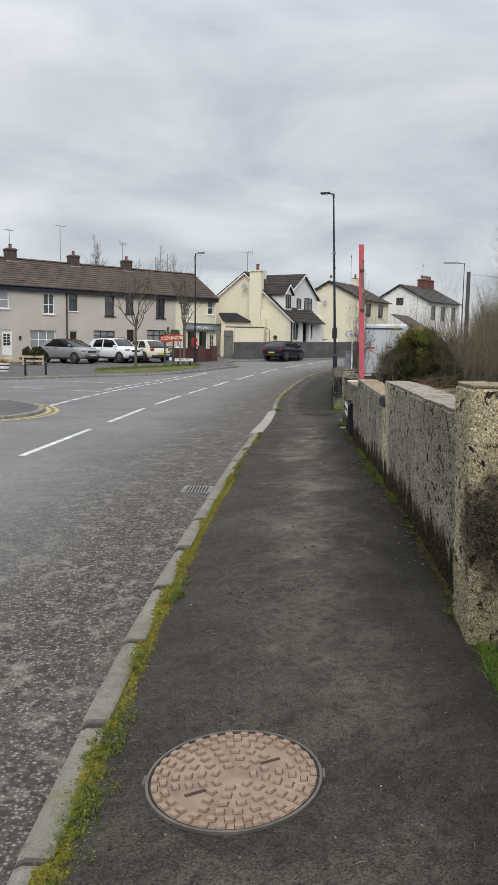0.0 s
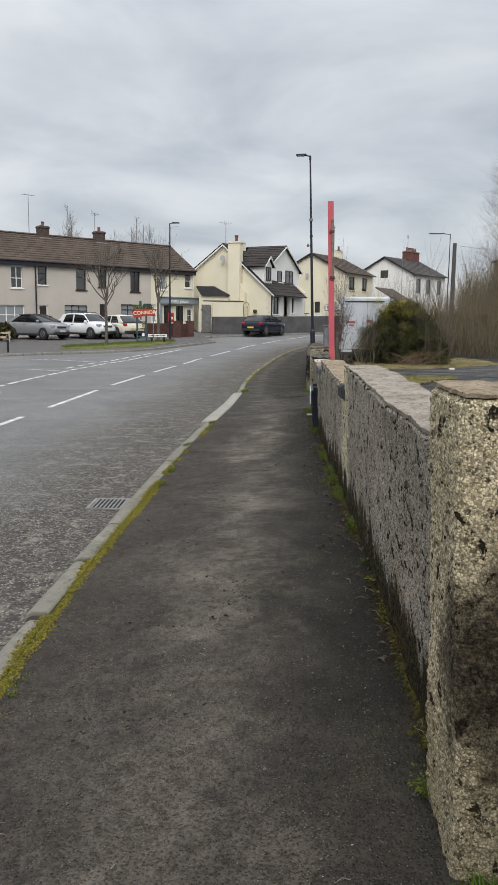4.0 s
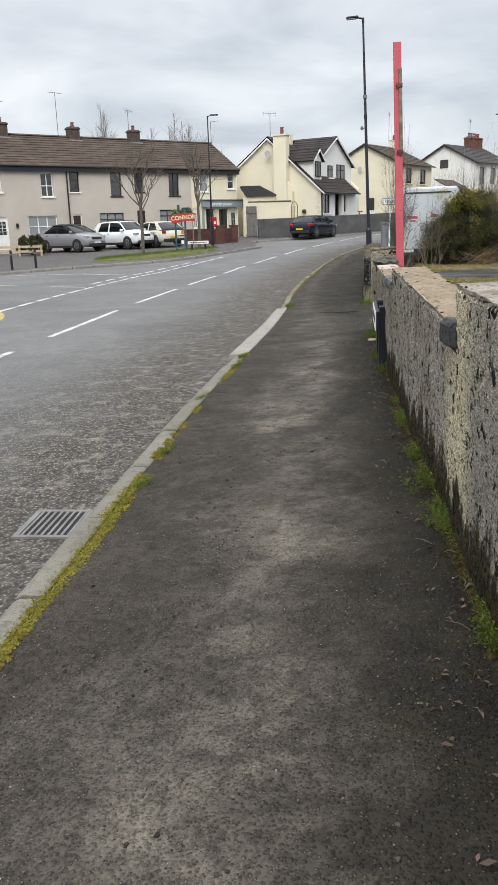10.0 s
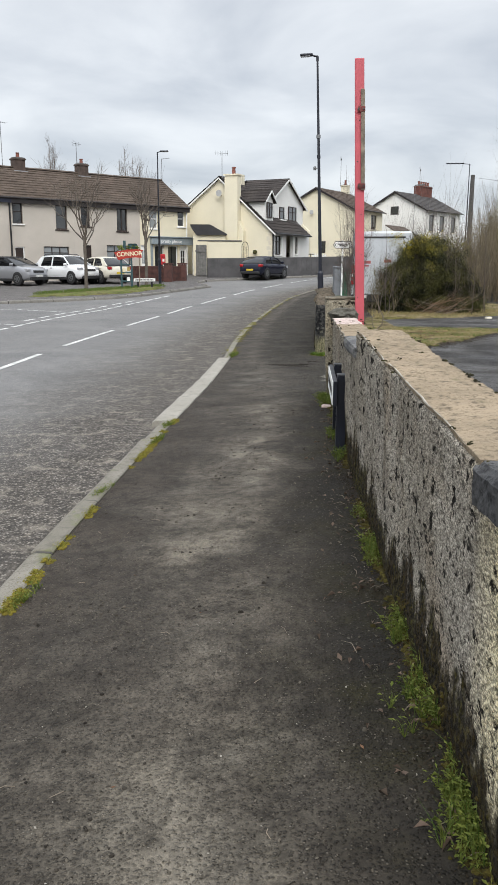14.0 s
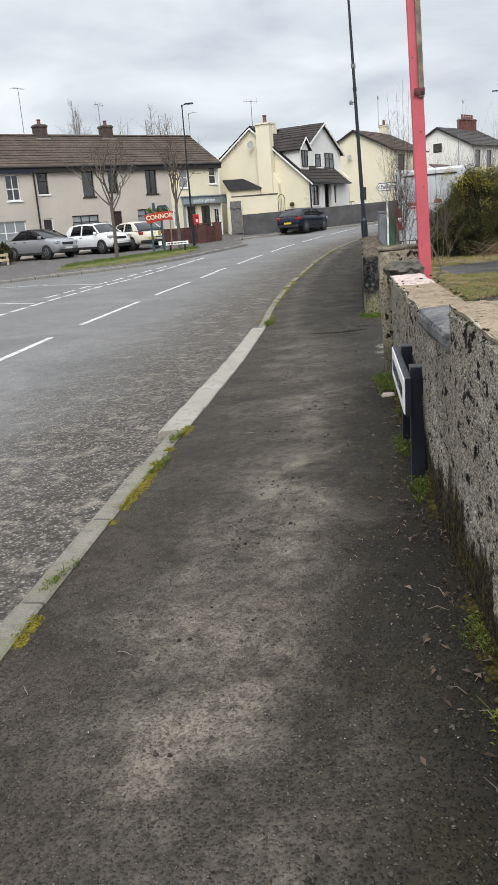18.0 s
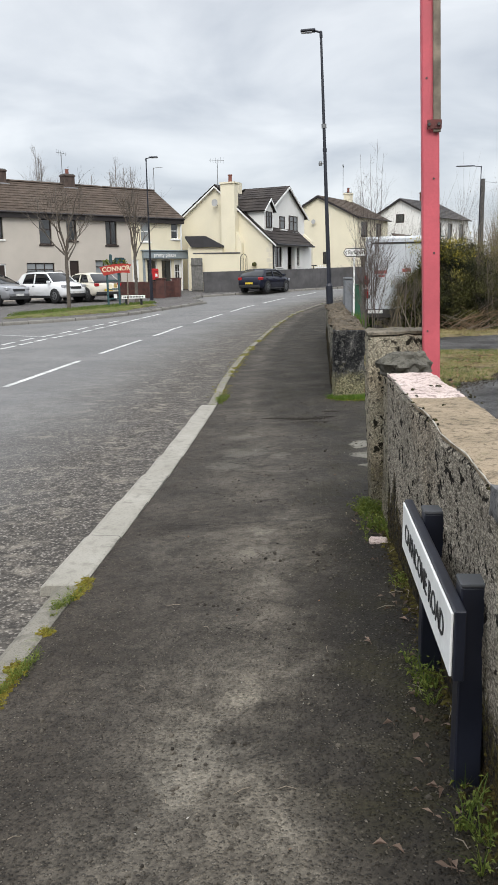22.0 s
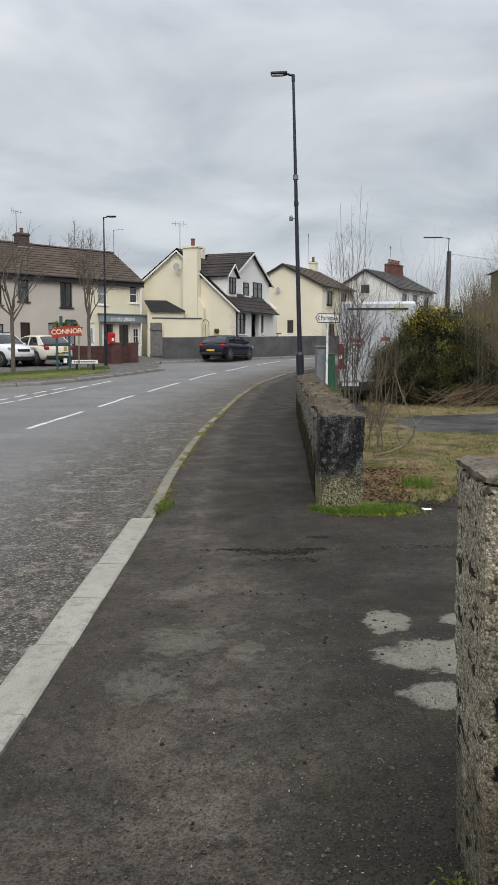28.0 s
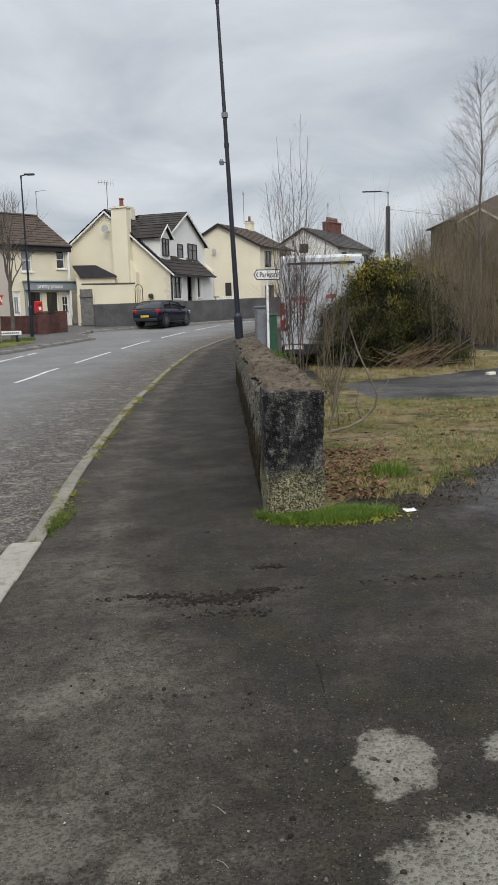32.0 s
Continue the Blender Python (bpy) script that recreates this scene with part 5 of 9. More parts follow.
def terraced_house(s0, s1, label, render, windows, doors, gable=False):
    m = frame_at(-10.2, 62.6, 0, *TU)
    o = m @ Vector(((s0 + s1) / 2, 0, 0))
    h = thing("terraced_house", Matrix.Translation(o) @ m.to_3x3().to_4x4(), label, "house", "terraced houses")
    k = (s0 + s1) / 2
    a, b = s0 - k, s1 - k
    holes = [(w[0] - k, w[1] - k, w[2], w[3]) for w in windows] + [(d[0] - k, d[1] - k, d[2], d[3]) for d in doors]
    bm = bmesh.new()
    wall_panel(bm, a, b, 0.1, T_EAVE + 0.04, 0.0, 0.28, holes)
    part("wall", bm, render, h)
    part("back_wall", boxed(a, b, 6.4, 6.65, 0.1, T_EAVE), render, h)
    part("room", boxed(a + 0.05, b - 0.05, 0.5, 0.52, 0.1, T_EAVE), M_ROOM, h, "dark interior seen through the windows")
    for x in ((a, b) if gable else (a,)):
        bm = bmesh.new()
        prism(bm, [(0.28, 0.1), (6.4, 0.1), (6.4, T_EAVE), (3.2, T_RIDGE - 0.08), (0.28, T_EAVE + 0.05)], "x", x - (0.22 if x == b else 0), x + (0 if x == b else 0.22))
        part("gable_wall", bm, render, h)
    bm = bmesh.new()
    ext = 0.12 if gable else 0.0
    tiled_slope(bm, (a, -0.25, T_EAVE), (1, 0, 0), slope_up, b - a + ext, run_up)
    part("roof", bm, M_ROOF_BROWN, h, "brown concrete roof tiles")
    bm = bmesh.new()
    tiled_slope(bm, (b + ext, 6.65, T_EAVE), (-1, 0, 0), (0, -3.45, T_RIDGE - T_EAVE), b - a + ext, run_up, course=0.6, wide=3)
    part("roof", bm, M_ROOF_BROWN, h, "brown concrete roof tiles")
    bm = bmesh.new()
    x = a
    while x < b + ext - 0.1:
        e = min(x + 0.45, b + ext)
        prism(bm, [(3.06, T_RIDGE + 0.0), (3.2, T_RIDGE + 0.09), (3.34, T_RIDGE + 0.0)], "x", x + 0.008, e)
        x = e
    part("ridge_tiles", bm, M_ROOF_BROWN, h)
    part("fascia", boxed(a, b + ext * 0.9, -0.22, -0.18, T_EAVE - 0.36, T_EAVE - 0.02), M_FASCIA_NAVY if s1 < -13 else M_FASCIA, h, "dark painted fascia board")
    part("soffit", boxed(a, b, -0.18, 0.0, T_EAVE - 0.22, T_EAVE - 0.2), M_FASCIA, h)
    part("gutter", tubed([(a, -0.27, T_EAVE - 0.05), (b + ext * 0.9, -0.27, T_EAVE - 0.05)], [0.06, 0.06], 8), M_FASCIA, h)
    for w in windows:
        window(h, w[0] - k, w[1] - k, w[2], w[3], 0.0, w[4], *w[5:])
    for d in doors:
        panel_door(h, d[0] - k, d[1] - k, d[2], d[3], 0.0, *d[4:])
    return h, k


W_, D_ = M_WHITE, M_DARKWOOD
house_a, ka = terraced_house(-25.5, -18.95, "beige dashed terraced house with a glazed bay and grey canopy", M_RENDER_GREY,
    [(-20.38, -19.48, 3.66, 5.2, D_, 2, 0.78, W_), (-24.2, -23.3, 3.66, 5.2, D_, 2, 0.78, W_), (-21.5, -19.4, 1.15, 2.62, D_, 4, 0.75, W_)], [])
house_b, kb = terraced_house(-18.95, -13.35, "beige dashed terraced house with white windows and a white glazed door", M_RENDER_GREY,
    [(-18.36, -17.68, 4.02, 5.2, W_, 1, 0.5, W_, True), (-15.17, -14.34, 3.76, 5.22, W_, 2, 0.45, W_), (-16.2, -14.27, 1.32, 2.62, W_, 3, 0.5, W_, True)],
    [(-18.26, -17.52, T_FLOOR, 2.6, W_, 4)])
house_c, kc = terraced_house(-13.35, -9.0, "beige dashed terraced house with dark stained windows and door", M_RENDER_GREY,
    [(-13.22, -12.55, 4.05, 5.28, D_, 1, 0.6, M_RENDER_WHITE), (-10.3, -9.5, 3.8, 5.28, D_, 1, 0.6, D_), (-11.25, -9.45, 1.42, 2.72, D_, 3, 0.7, D_, True)],
    [(-13.2, -12.55, T_FLOOR, 2.66, D_, 0, None, W_)])
house_d, kd = terraced_house(-9.0, -3.95, "beige dashed terraced house with dark brown windows and doorway", M_RENDER_GREY,
    [(-8.5, -7.82, 4.05, 5.36, D_, 1, 0.6, D_), (-5.78, -4.95, 3.82, 5.34, D_, 2, 0.0, D_), (-6.62, -4.78, 1.55, 2.88, D_, 3, 0.7, D_, True)],
    [(-8.42, -7.8, T_FLOOR, 2.85, D_)])
house_e, ke = terraced_house(-3.95, 0.1, "cream painted end-terrace house with a small grey shop front", M_RENDER_CREAM,
    [(-3.15, -2.45, 4.08, 5.38, W_, 1, 0.5, W_, True), (-0.72, -0.12, 4.28, 5.36, W_, 1, 0.5, W_),
     (-2.75, -1.95, 1.25, 2.95, M_WHITE, 1, 0.0, None), (-1.6, -0.75, 1.25, 2.95, M_WHITE, 1, 0.0, None)],
    [(-0.58, 0.02, T_FLOOR, 2.93, M_WHITE, 2), (-3.9, -3.4, T_FLOOR, 2.93, M_WHITE, 1, M_GLASS_PALE)], gable=True)
for h, k, x, top in ((house_b, kb, -16.55, 8.48), (house_c, kc, -11.55, 8.42), (house_d, kd, -6.9, 8.42)):
    chimney(h, x + 0.05 - k, x + 0.78 - k, 2.9, 3.5, 7.2, top - 0.08, M_CHIMBRICK, 1, pot_h=0.33)
aerial(house_b, -16.0 - kb, 3.6, 8.2, 1.6, 0, 0.5)
aerial(house_c, -12.1 - kc, 3.4, 7.6, 2.9, 0, 0.2)
aerial(house_d, -6.6 - kd, 3.6, 8.2, 1.55, 1, 0.4)
part("downpipe", tubed([(-13.42 - kb, -0.12, 5.5), (-13.42 - kb, -0.07, 5.2), (-13.42 - kb, -0.07, 0.7)], [0.05, 0.05, 0.05], 8), M_BLACK, house_b)
part("downpipe", tubed([(0.02 - ke, -0.1, 5.5), (0.02 - ke, -0.06, 5.2), (0.02 - ke, -0.06, 0.7)], [0.045, 0.045, 0.045], 8), M_WHITE, house_e)
part("house_light", boxed(-17.05 - kb, -16.9 - kb, -0.14, -0.0, 1.95, 2.2, bevel=0.03), M_BLACK, house_b)
part("shop_fascia", boxed(-3.15 - ke, 0.8 - ke, -0.3, -0.004, 2.99, 3.46, bevel=0.02), M_SHOPGREY, house_e, "grey-blue shop fascia")
part("shop_cornice", boxed(-3.25 - ke, 0.9 - ke, -0.38, -0.004, 3.464, 3.55, bevel=0.02), M_SHOPGREY, house_e)
part("stall_riser", boxed(-2.97 - ke, -0.68 - ke, -0.1, -0.004, T_FLOOR - 0.1, 1.2, bevel=0.015), M_SHOPGREY, house_e)
part("pilaster", boxed(-3.12 - ke, -2.98 - ke, -0.12, -0.004, T_FLOOR - 0.1, 2.985, bevel=0.01), M_SHOPGREY, house_e)
part("pilaster", boxed(0.55 - ke, 0.72 - ke, -0.12, -0.004, T_FLOOR - 0.1, 2.985, bevel=0.01), M_WHITE, house_e)
# bay of the first house
bm = bmesh.new()
prism(bm, [(-21.7 - ka, 2.72), (-19.2 - ka, 2.72), (-19.5 - ka, 3.05), (-20.45 - ka, 3.42), (-21.4 - ka, 3.05)], "y", -0.75, -0.004)
part("bay_roof", bm, M_ROOF_GREY, house_a, "grey canopy over the bay")
bm = bmesh.new()
wall_panel(bm, -21.6 - ka, -19.3 - ka, 0.5, 2.72, -0.66, -0.56, [(-21.45 - ka, -19.45 - ka, 1.15, 2.6)])
part("bay_front", bm, M_RENDER_GREY, house_a)
window(house_a, -21.45 - ka, -19.45 - ka, 1.15, 2.6, -0.66, D_, 4, 0.75, W_, False, 0.02)
for x in (-21.6 - ka, -19.4 - ka):
    part("bay_side", boxed(x, x + 0.1, -0.555, -0.004, 0.5, 2.715), M_RENDER_GREY, house_a)
for x in (-19.0 - kb, ):
    part("hanging_basket", boxed(-18.75 - kb, -18.45 - kb, -0.2, -0.02, 1.75, 2.05, bevel=0.09, segments=2), M_IVY, house_b)


# cream house with the big chimney: local x along its front, local y along its gable to the left
M_ROOF_SLATE = plain("dark_slate_roofing", (0.035, 0.033, 0.036), 0.8, vary=0.2, scale=3)
M_DISH = plain("pale_grey_dish", (0.42, 0.42, 0.42), 0.5, vary=0.1)


def cream_house():
    h = thing("detached_house", frame_at(-3.95, 62.6, -0.04, 0.35, 0.937) @ Matrix.Diagonal((1.035, 1.035, 1.035, 1)), "pale cream dormer house with tall gable chimney and dark roof", "house")
    cream, white, dark = M_RENDER_PALE, M_RENDER_WHITE, M_ROOF_DARK
    bm = bmesh.new()
    prism(bm, [(0, 0.6), (6.8, 0.6), (6.8, 5.72), (4.07, 7.5), (0.0, 3.9)], "x", 0.0, 0.3)
    part("gable_wall", bm, cream, h)
    bm = bmesh.new()
    prism(bm, [(0.3, 0.6), (6.8, 0.6), (6.8, 5.72), (4.07, 7.5), (0.3, 4.15)], "x", 7.4, 7.7)
    part("gable_wall", bm, cream, h)
    part("back_wall", boxed(0.3, 7.4, 6.5, 6.8, 0.6, 5.7), cream, h)
    bm = bmesh.new()
    wall_panel(bm, 0.3, 6.7, 0.6, 3.95, 0.0, 0.25, [(0.42, 1.6, 2.3, 3.6), (2.45, 3.65, 1.1, 3.68), (4.1, 4.55, 2.4, 3.62)])
    part("front_wall", bm, white, h)
    window(h, 0.42, 1.6, 2.3, 3.6, 0.0, D_, 2, 0.7, white)
    window(h, 4.1, 4.55, 2.4, 3.62, 0.0, D_, 1, 0.0, white)
    panel_door(h, 2.6, 3.5, 1.1, 3.3, 0.7, D_)
    part("porch_back", boxed(2.35, 3.75, 0.86, 0.9, 0.8, 3.9), M_ROOM, h)
    # quoins up the corner
    for i in range(9):
        w = 0.42 if i % 2 else 0.28
        part("quoin", boxed(-0.012, 0.004, 0.012, w, 0.95 + 0.33 * i, 1.23 + 0.33 * i), M_QUOIN, h)
    # main roof: steep catslide to the front, shallower behind
    bm = bmesh.new()
    up = Vector((0, 4.42, 7.68 - 3.78))
    tiled_slope(bm, (-0.22, -0.35, 3.78), (1, 0, 0), up, 3.2, up.length)
    part("roof", bm, dark, h)
    bm = bmesh.new()
    tiled_slope(bm, (2.98, -0.35, 3.78), (1, 0, 0), up, 3.2, 1.75)
    part("porch_roof", bm, dark, h)
    bm = bmesh.new()
    up2 = Vector((0, -2.95, 7.68 - 5.55))
    tiled_slope(bm, (7.9, 7.02, 5.55), (-1, 0, 0), up2, 8.1, up2.length, course=0.5, wide=1.0)
    part("roof", bm, dark, h)
    # front gable of the white wing
    bm = bmesh.new()
    prism(bm, [(1.35, 4.3), (7.6, 4.3), (7.6, 5.95), (4.45, 7.72), (1.35, 5.95)], "y", 0.92, 1.15)
    part("wing_wall", bm, white, h)
    part("wing_side", boxed(6.5, 7.6, 0.92, 1.15, 0.6, 4.295), white, h)
    for x0, x1, z0, z1, n in ((3.15, 3.95, 4.85, 5.72, 1), (4.75, 6.2, 4.72, 5.85, 2)):
        window(h, x0, x1, z0, z1, 0.76, D_, n, 0.65, white)
    for sgn in (-1, 1):
        bm = bmesh.new()
        up3 = Vector((-sgn * 3.5, 0, 2.0))
        if sgn > 0:
            tiled_slope(bm, (7.95, 0.68, 5.78), (0, 1, 0), up3, 3.6, up3.length)
        else:
            tiled_slope(bm, (0.95, 4.28, 5.78), (0, -1, 0), up3, 3.6, up3.length)
        part("wing_roof", bm, dark, h)
        bm = bmesh.new()
        prism(bm, [(4.45, 7.62), (4.45, 7.74), (4.45 + sgn * 3.5, 5.76), (4.45 + sgn * 3.5, 5.64)], "y", 0.66, 0.72)
        part("bargeboard", bm, M_WHITE, h)
    # dormer
    bm = bmesh.new()
    prism(bm, [(0.12, 4.6), (1.46, 4.6), (1.46, 5.95), (0.79, 6.55), (0.12, 5.95)], "y", 0.62, 0.72)
    part("dormer_front", bm, white, h)
    for x in (0.12, 1.36):
        bm = bmesh.new()
        prism(bm, [(0.725, 4.6), (0.725, 5.95), (2.3, 5.95)], "x", x, x + 0.1)
        part("dormer_cheek", bm, white, h)
    window(h, 0.36, 1.22, 4.82, 5.85, 0.46, D_, 2, 0.7, None)
    for sgn in (-1, 1):
        bm = bmesh.new()
        up4 = Vector((-sgn * 0.95, 0, 0.82))
        if sgn > 0:
            tiled_slope(bm, (1.74, 0.42, 5.86), (0, 1, 0), up4, 2.6, up4.length)
        else:
            tiled_slope(bm, (-0.16, 3.02, 5.86), (0, -1, 0), up4, 2.6, up4.length)
        part("dormer_roof", bm, dark, h)
        bm = bmesh.new()
        prism(bm, [(0.79, 6.54), (0.79, 6.66), (0.79 + sgn * 0.93, 5.88), (0.79 + sgn * 0.93, 5.76)], "y", 0.39, 0.43)
        part("bargeboard", bm, M_WHITE, h)
    # verge boards on the gable
    bm = bmesh.new()
    prism(bm, [(4.07, 7.47), (4.07, 7.58), (-0.36, 3.68), (-0.36, 3.57)], "x", -0.24, -0.18)
    part("bargeboard", bm, M_WHITE, h)
    bm = bmesh.new()
    prism(bm, [(4.07, 7.47), (4.07, 7.58), (7.0, 5.44), (7.0, 5.33)], "x", -0.24, -0.18)
    part("bargeboard", bm, M_WHITE, h)
    # outside chimney
    bm = boxed(-0.55, -0.004, 2.42, 3.42, 0.6, 7.62)
    box(bm, -0.62, 0.3, 2.36, 3.48, 7.62, 7.72)
    c = part("chimney", bm, cream, h)
    bm = bmesh.new()
    prism(bm, [(2.05, 0.6), (2.415, 0.6), (2.415, 4.6), (2.05, 3.9)], "x", -0.4, -0.004)
    part("chimney_shoulder", bm, cream, c)
    for y, hh in ((2.85, 0.48), ):
        part("chimney_pot", tubed([(-0.25, y, 7.72), (-0.25, y, 7.72 + hh * 0.85), (-0.25, y, 7.72 + hh * 0.86), (-0.25, y, 7.72 + hh)], [0.13, 0.11, 0.15, 0.14], 10), M_POT, c)
    bm = boxed(2.4, 2.9, 3.6, 4.2, 6.9, 8.0)
    part("chimney", bm, cream, h)
    # small things on the gable
    dish = tubed([(-0.26, 3.95, 6.5), (-0.36, 3.95, 6.5), (-0.43, 3.95, 6.5)], [0.04, 0.17, 0.23], 16)
    part("satellite_dish", dish, M_DISH, h)
    part("dish_arm", tubed([(-0.02, 3.95, 6.35), (-0.26, 3.95, 6.5)], [0.025, 0.025], 6), M_GREYSTEEL, h)
    part("hanging_basket", boxed(-0.28, -0.02, 1.1, 1.4, 2.35, 2.62, bevel=0.1, segments=2), M_IVY, h)
    part("downpipe", tubed([(0.06, -0.1, 3.7), (0.06, -0.06, 3.5), (0.06, -0.06, 0.8)], [0.05, 0.05, 0.05], 8), M_BLACK, h)
    part("gutter", tubed([(-0.2, -0.42, 3.72), (6.2, -0.42, 3.72)], [0.06, 0.06], 8), M_BLACK, h)
    aerial(h, -0.3, 3.75, 7.5, 1.7, 1, 2.3)
    return h


cream_house()
# outbuilding and yard walls beside it
out = thing("outbuilding", frame_at(-9.6, 61.6, 0.0, 0.985, 0.17), "low cream outbuilding with a dark mono-pitch roof", "shed")
part("wall", boxed(0.1, 2.4, 0.0, 2.2, 0.4, 3.72), M_RENDER_CREAM, out)
bm = bmesh.new()
prism(bm, [(-0.1, 4.40), (1.3, 4.40), (2.5, 3.76), (2.5, 3.68), (0.35, 3.68)], "y", -0.18, 2.4)
part("roof", bm, M_ROOF_SLATE, out)
ywall = thing("yard_wall", frame_at(-8.25, 60.35, 0.0, 0.97, 0.22), "cream rendered yard wall with a dark coping", "wall")
part("wall", boxed(0.0, 2.35, 0.0, 0.22, 0.5, 3.2), M_RENDER_CREAM, ywall)
part("coping", boxed(-0.7, 2.4, -0.04, 0.26, 3.204, 3.29, bevel=0.015), M_BLOCKWALL, ywall)
gate = thing("yard_gate", frame_at(-8.30, 60.2, 0.0, -0.95, 0.25), "tall grey weathered board gate", "gate")
for i in range(6):
    part("board", boxed(0.02 + 0.135 * i, 0.148 + 0.135 * i, 0.0, 0.03, 0.62, 2.95 + 0.02 * (i % 2), bevel=0.006), M_GATE, gate)
for z in (0.9, 2.5):
    part("rail", boxed(0.0, 0.84, 0.034, 0.08, z, z + 0.12), M_GATE, gate)
sg = thing("garden_gate", frame_at(-5.95, 61.1, 0.0, 0.95, 0.3), "black arched wrought-iron side gate", "gate")
part("arch", tubed([(0, 0, 1.2), (0, 0, 2.95), (0.08, 0, 3.12), (0.22, 0, 3.2), (0.36, 0, 3.12), (0.44, 0, 2.95), (0.44, 0, 1.2)], [0.022] * 7, 6), M_BLACK, sg)
for i in range(3):
    part("bar", tubed([(0.11 * i + 0.11, 0, 1.2), (0.11 * i + 0.11, 0, 2.9)], [0.010, 0.010], 5), M_BLACK, sg)
dwall = thing("block_wall", pose(-4, 59.8, 0.7), "dark grey block garden wall round the cream house", "wall")
dw = [(-7.95, 58.4), (-3.9, 60.4), (-0.4, 63.4), (3.6, 67.2), (9, 72)]
for (ax, ay), (bx, by) in zip(dw, dw[1:]):
    d = math.hypot(bx - ax, by - ay)
    bm = bmesh.new()
    n = max(1, round(d / 0.46))
    for r in range(6):
        for i in range(n + 1):
            x0 = max(0, d * (i - 0.5 * (r % 2)) / n)
            x1 = min(d, d * (i + 1 - 0.5 * (r % 2)) / n)
            if x1 - x0 < 0.05:
                continue
            zb = (rise(ay) * (1 - x0 / d) + rise(by) * x0 / d) - 0.08
            box(bm, x0 + 0.004, x1 - 0.004, 0.0, 0.22, zb + 0.235 * r, zb + 0.235 * r + 0.229)
    bmesh.ops.transform(bm, matrix=dwall.matrix_world.inverted() @ frame_at(ax, ay, 0, bx - ax, by - ay), verts=bm.verts)
    tagged(part("blocks", bm, M_BLOCKWALL, dwall), kind="stuff")
    zb = min(rise(ay), rise(by))
    core = boxed(0.0, d, 0.02, 0.20, zb - 0.1, zb + 1.28)
    bmesh.ops.transform(core, matrix=dwall.matrix_world.inverted() @ frame_at(ax, ay, 0, bx - ax, by - ay), verts=core.verts)
    part("core", core, M_BLOCKWALL, dwall)


def plain_house(name, label, x, y, ux, uy, length, width, z0, eave, ridge, wall_mat, roof_mat_, side_windows, gable_windows, chim=None, hipped=False):
    """A two-storey gabled house; local x along the ridge, away from the near gable; the near gable is at local x 0."""
    h = thing(name, frame_at(x, y, 0, ux, uy), label, "house")
    hw = width / 2
    bm = bmesh.new()
    prism(bm, [(-hw, z0), (hw, z0), (hw, eave), (0, ridge - 0.1), (-hw, eave)], "x", 0.0, 0.3)
    part("gable_wall", bm, wall_mat, h)
    bm = bmesh.new()
    prism(bm, [(-hw, z0), (hw, z0), (hw, eave), (0, ridge - 0.1), (-hw, eave)], "x", length - 0.3, length)
    part("gable_wall", bm, wall_mat, h)
    bm = bmesh.new()
    wall_panel(bm, 0.3, length - 0.3, z0, eave, -hw, -hw + 0.3, [w[:4] for w in side_windows])
    part("wall", bm, wall_mat, h)
    part("wall", boxed(0.3, length - 0.3, hw - 0.3, hw, z0, eave), wall_mat, h)
    part("room", boxed(0.35, length - 0.35, -hw + 0.55, -hw + 0.58, z0, eave), M_ROOM, h)
    for w in side_windows:
        window(h, *w[:4], -hw, w[4], w[5], 0.0, M_QUOIN)
    for y0, y1, z2, z3, mt in gable_windows:
        wdw = part("window", boxed(-0.03, 0.0 - 0.002, y0, y1, z2, z3, bevel=0.01), mt, h)
        part("pane", boxed(-0.04, -0.032, y0 + 0.07, y1 - 0.07, z2 + 0.07, z3 - 0.07), M_GLASS, wdw)
    for sgn in (-1, 1):
        bm = bmesh.new()
        up = Vector((0, -sgn * (hw + 0.3), ridge - eave + 0.18))
        if sgn < 0:
            tiled_slope(bm, (-0.2, -hw - 0.3, eave - 0.12), (1, 0, 0), up, length + 0.4, up.length, course=0.4, wide=0.5)
        else:
            tiled_slope(bm, (length + 0.2, hw + 0.3, eave - 0.12), (-1, 0, 0), up, length + 0.4, up.length, course=0.4, wide=0.5)
        part("roof", bm, roof_mat_, h)
        bm = bmesh.new()
        prism(bm, [(0, ridge - 0.12), (0, ridge + 0.06), (sgn * (hw + 0.3), eave - 0.12), (sgn * (hw + 0.3), eave - 0.28)], "x", -0.24, -0.19)
        part("bargeboard", bm, M_FASCIA, h)
    part("gutter", tubed([(-0.1, -hw - 0.32, eave - 0.12), (length + 0.1, -hw - 0.32, eave - 0.12)], [0.06, 0.06], 6), M_FASCIA, h)
    if chim:
        chimney(h, *chim)
    return h


house_3 = plain_house("detached_house", "pale cream gabled house with a brown tiled roof", -1.2, 79, 0.42, 0.907, 7.0, 7.2, 0.9, 6.6, 8.4, M_RENDER_PALE, M_ROOF_BROWN,
    [(0.9, 2.4, 4.9, 6.2, M_DARKWOOD, 2), (4.2, 5.6, 4.9, 6.2, M_DARKWOOD, 2), (0.9, 2.9, 2.0, 3.5, M_DARKWOOD, 3), (4.6, 6.2, 2.0, 3.5, M_DARKWOOD, 2)], [(-1.0, -0.45, 2.7, 3.75, M_DARKWOOD)],
    (5.9, 6.6, -0.3, 0.3, 7.8, 9.15, M_RENDER_PALE, 1))
part("satellite_dish", tubed([(-0.05, 0.35, 6.3), (-0.2, 0.35, 6.3), (-0.28, 0.35, 6.3)], [0.04, 0.15, 0.20], 12), M_DISH, house_3)
aerial(house_3, 6.2, 0.5, 9.0, 2.6, 1, 0.3)
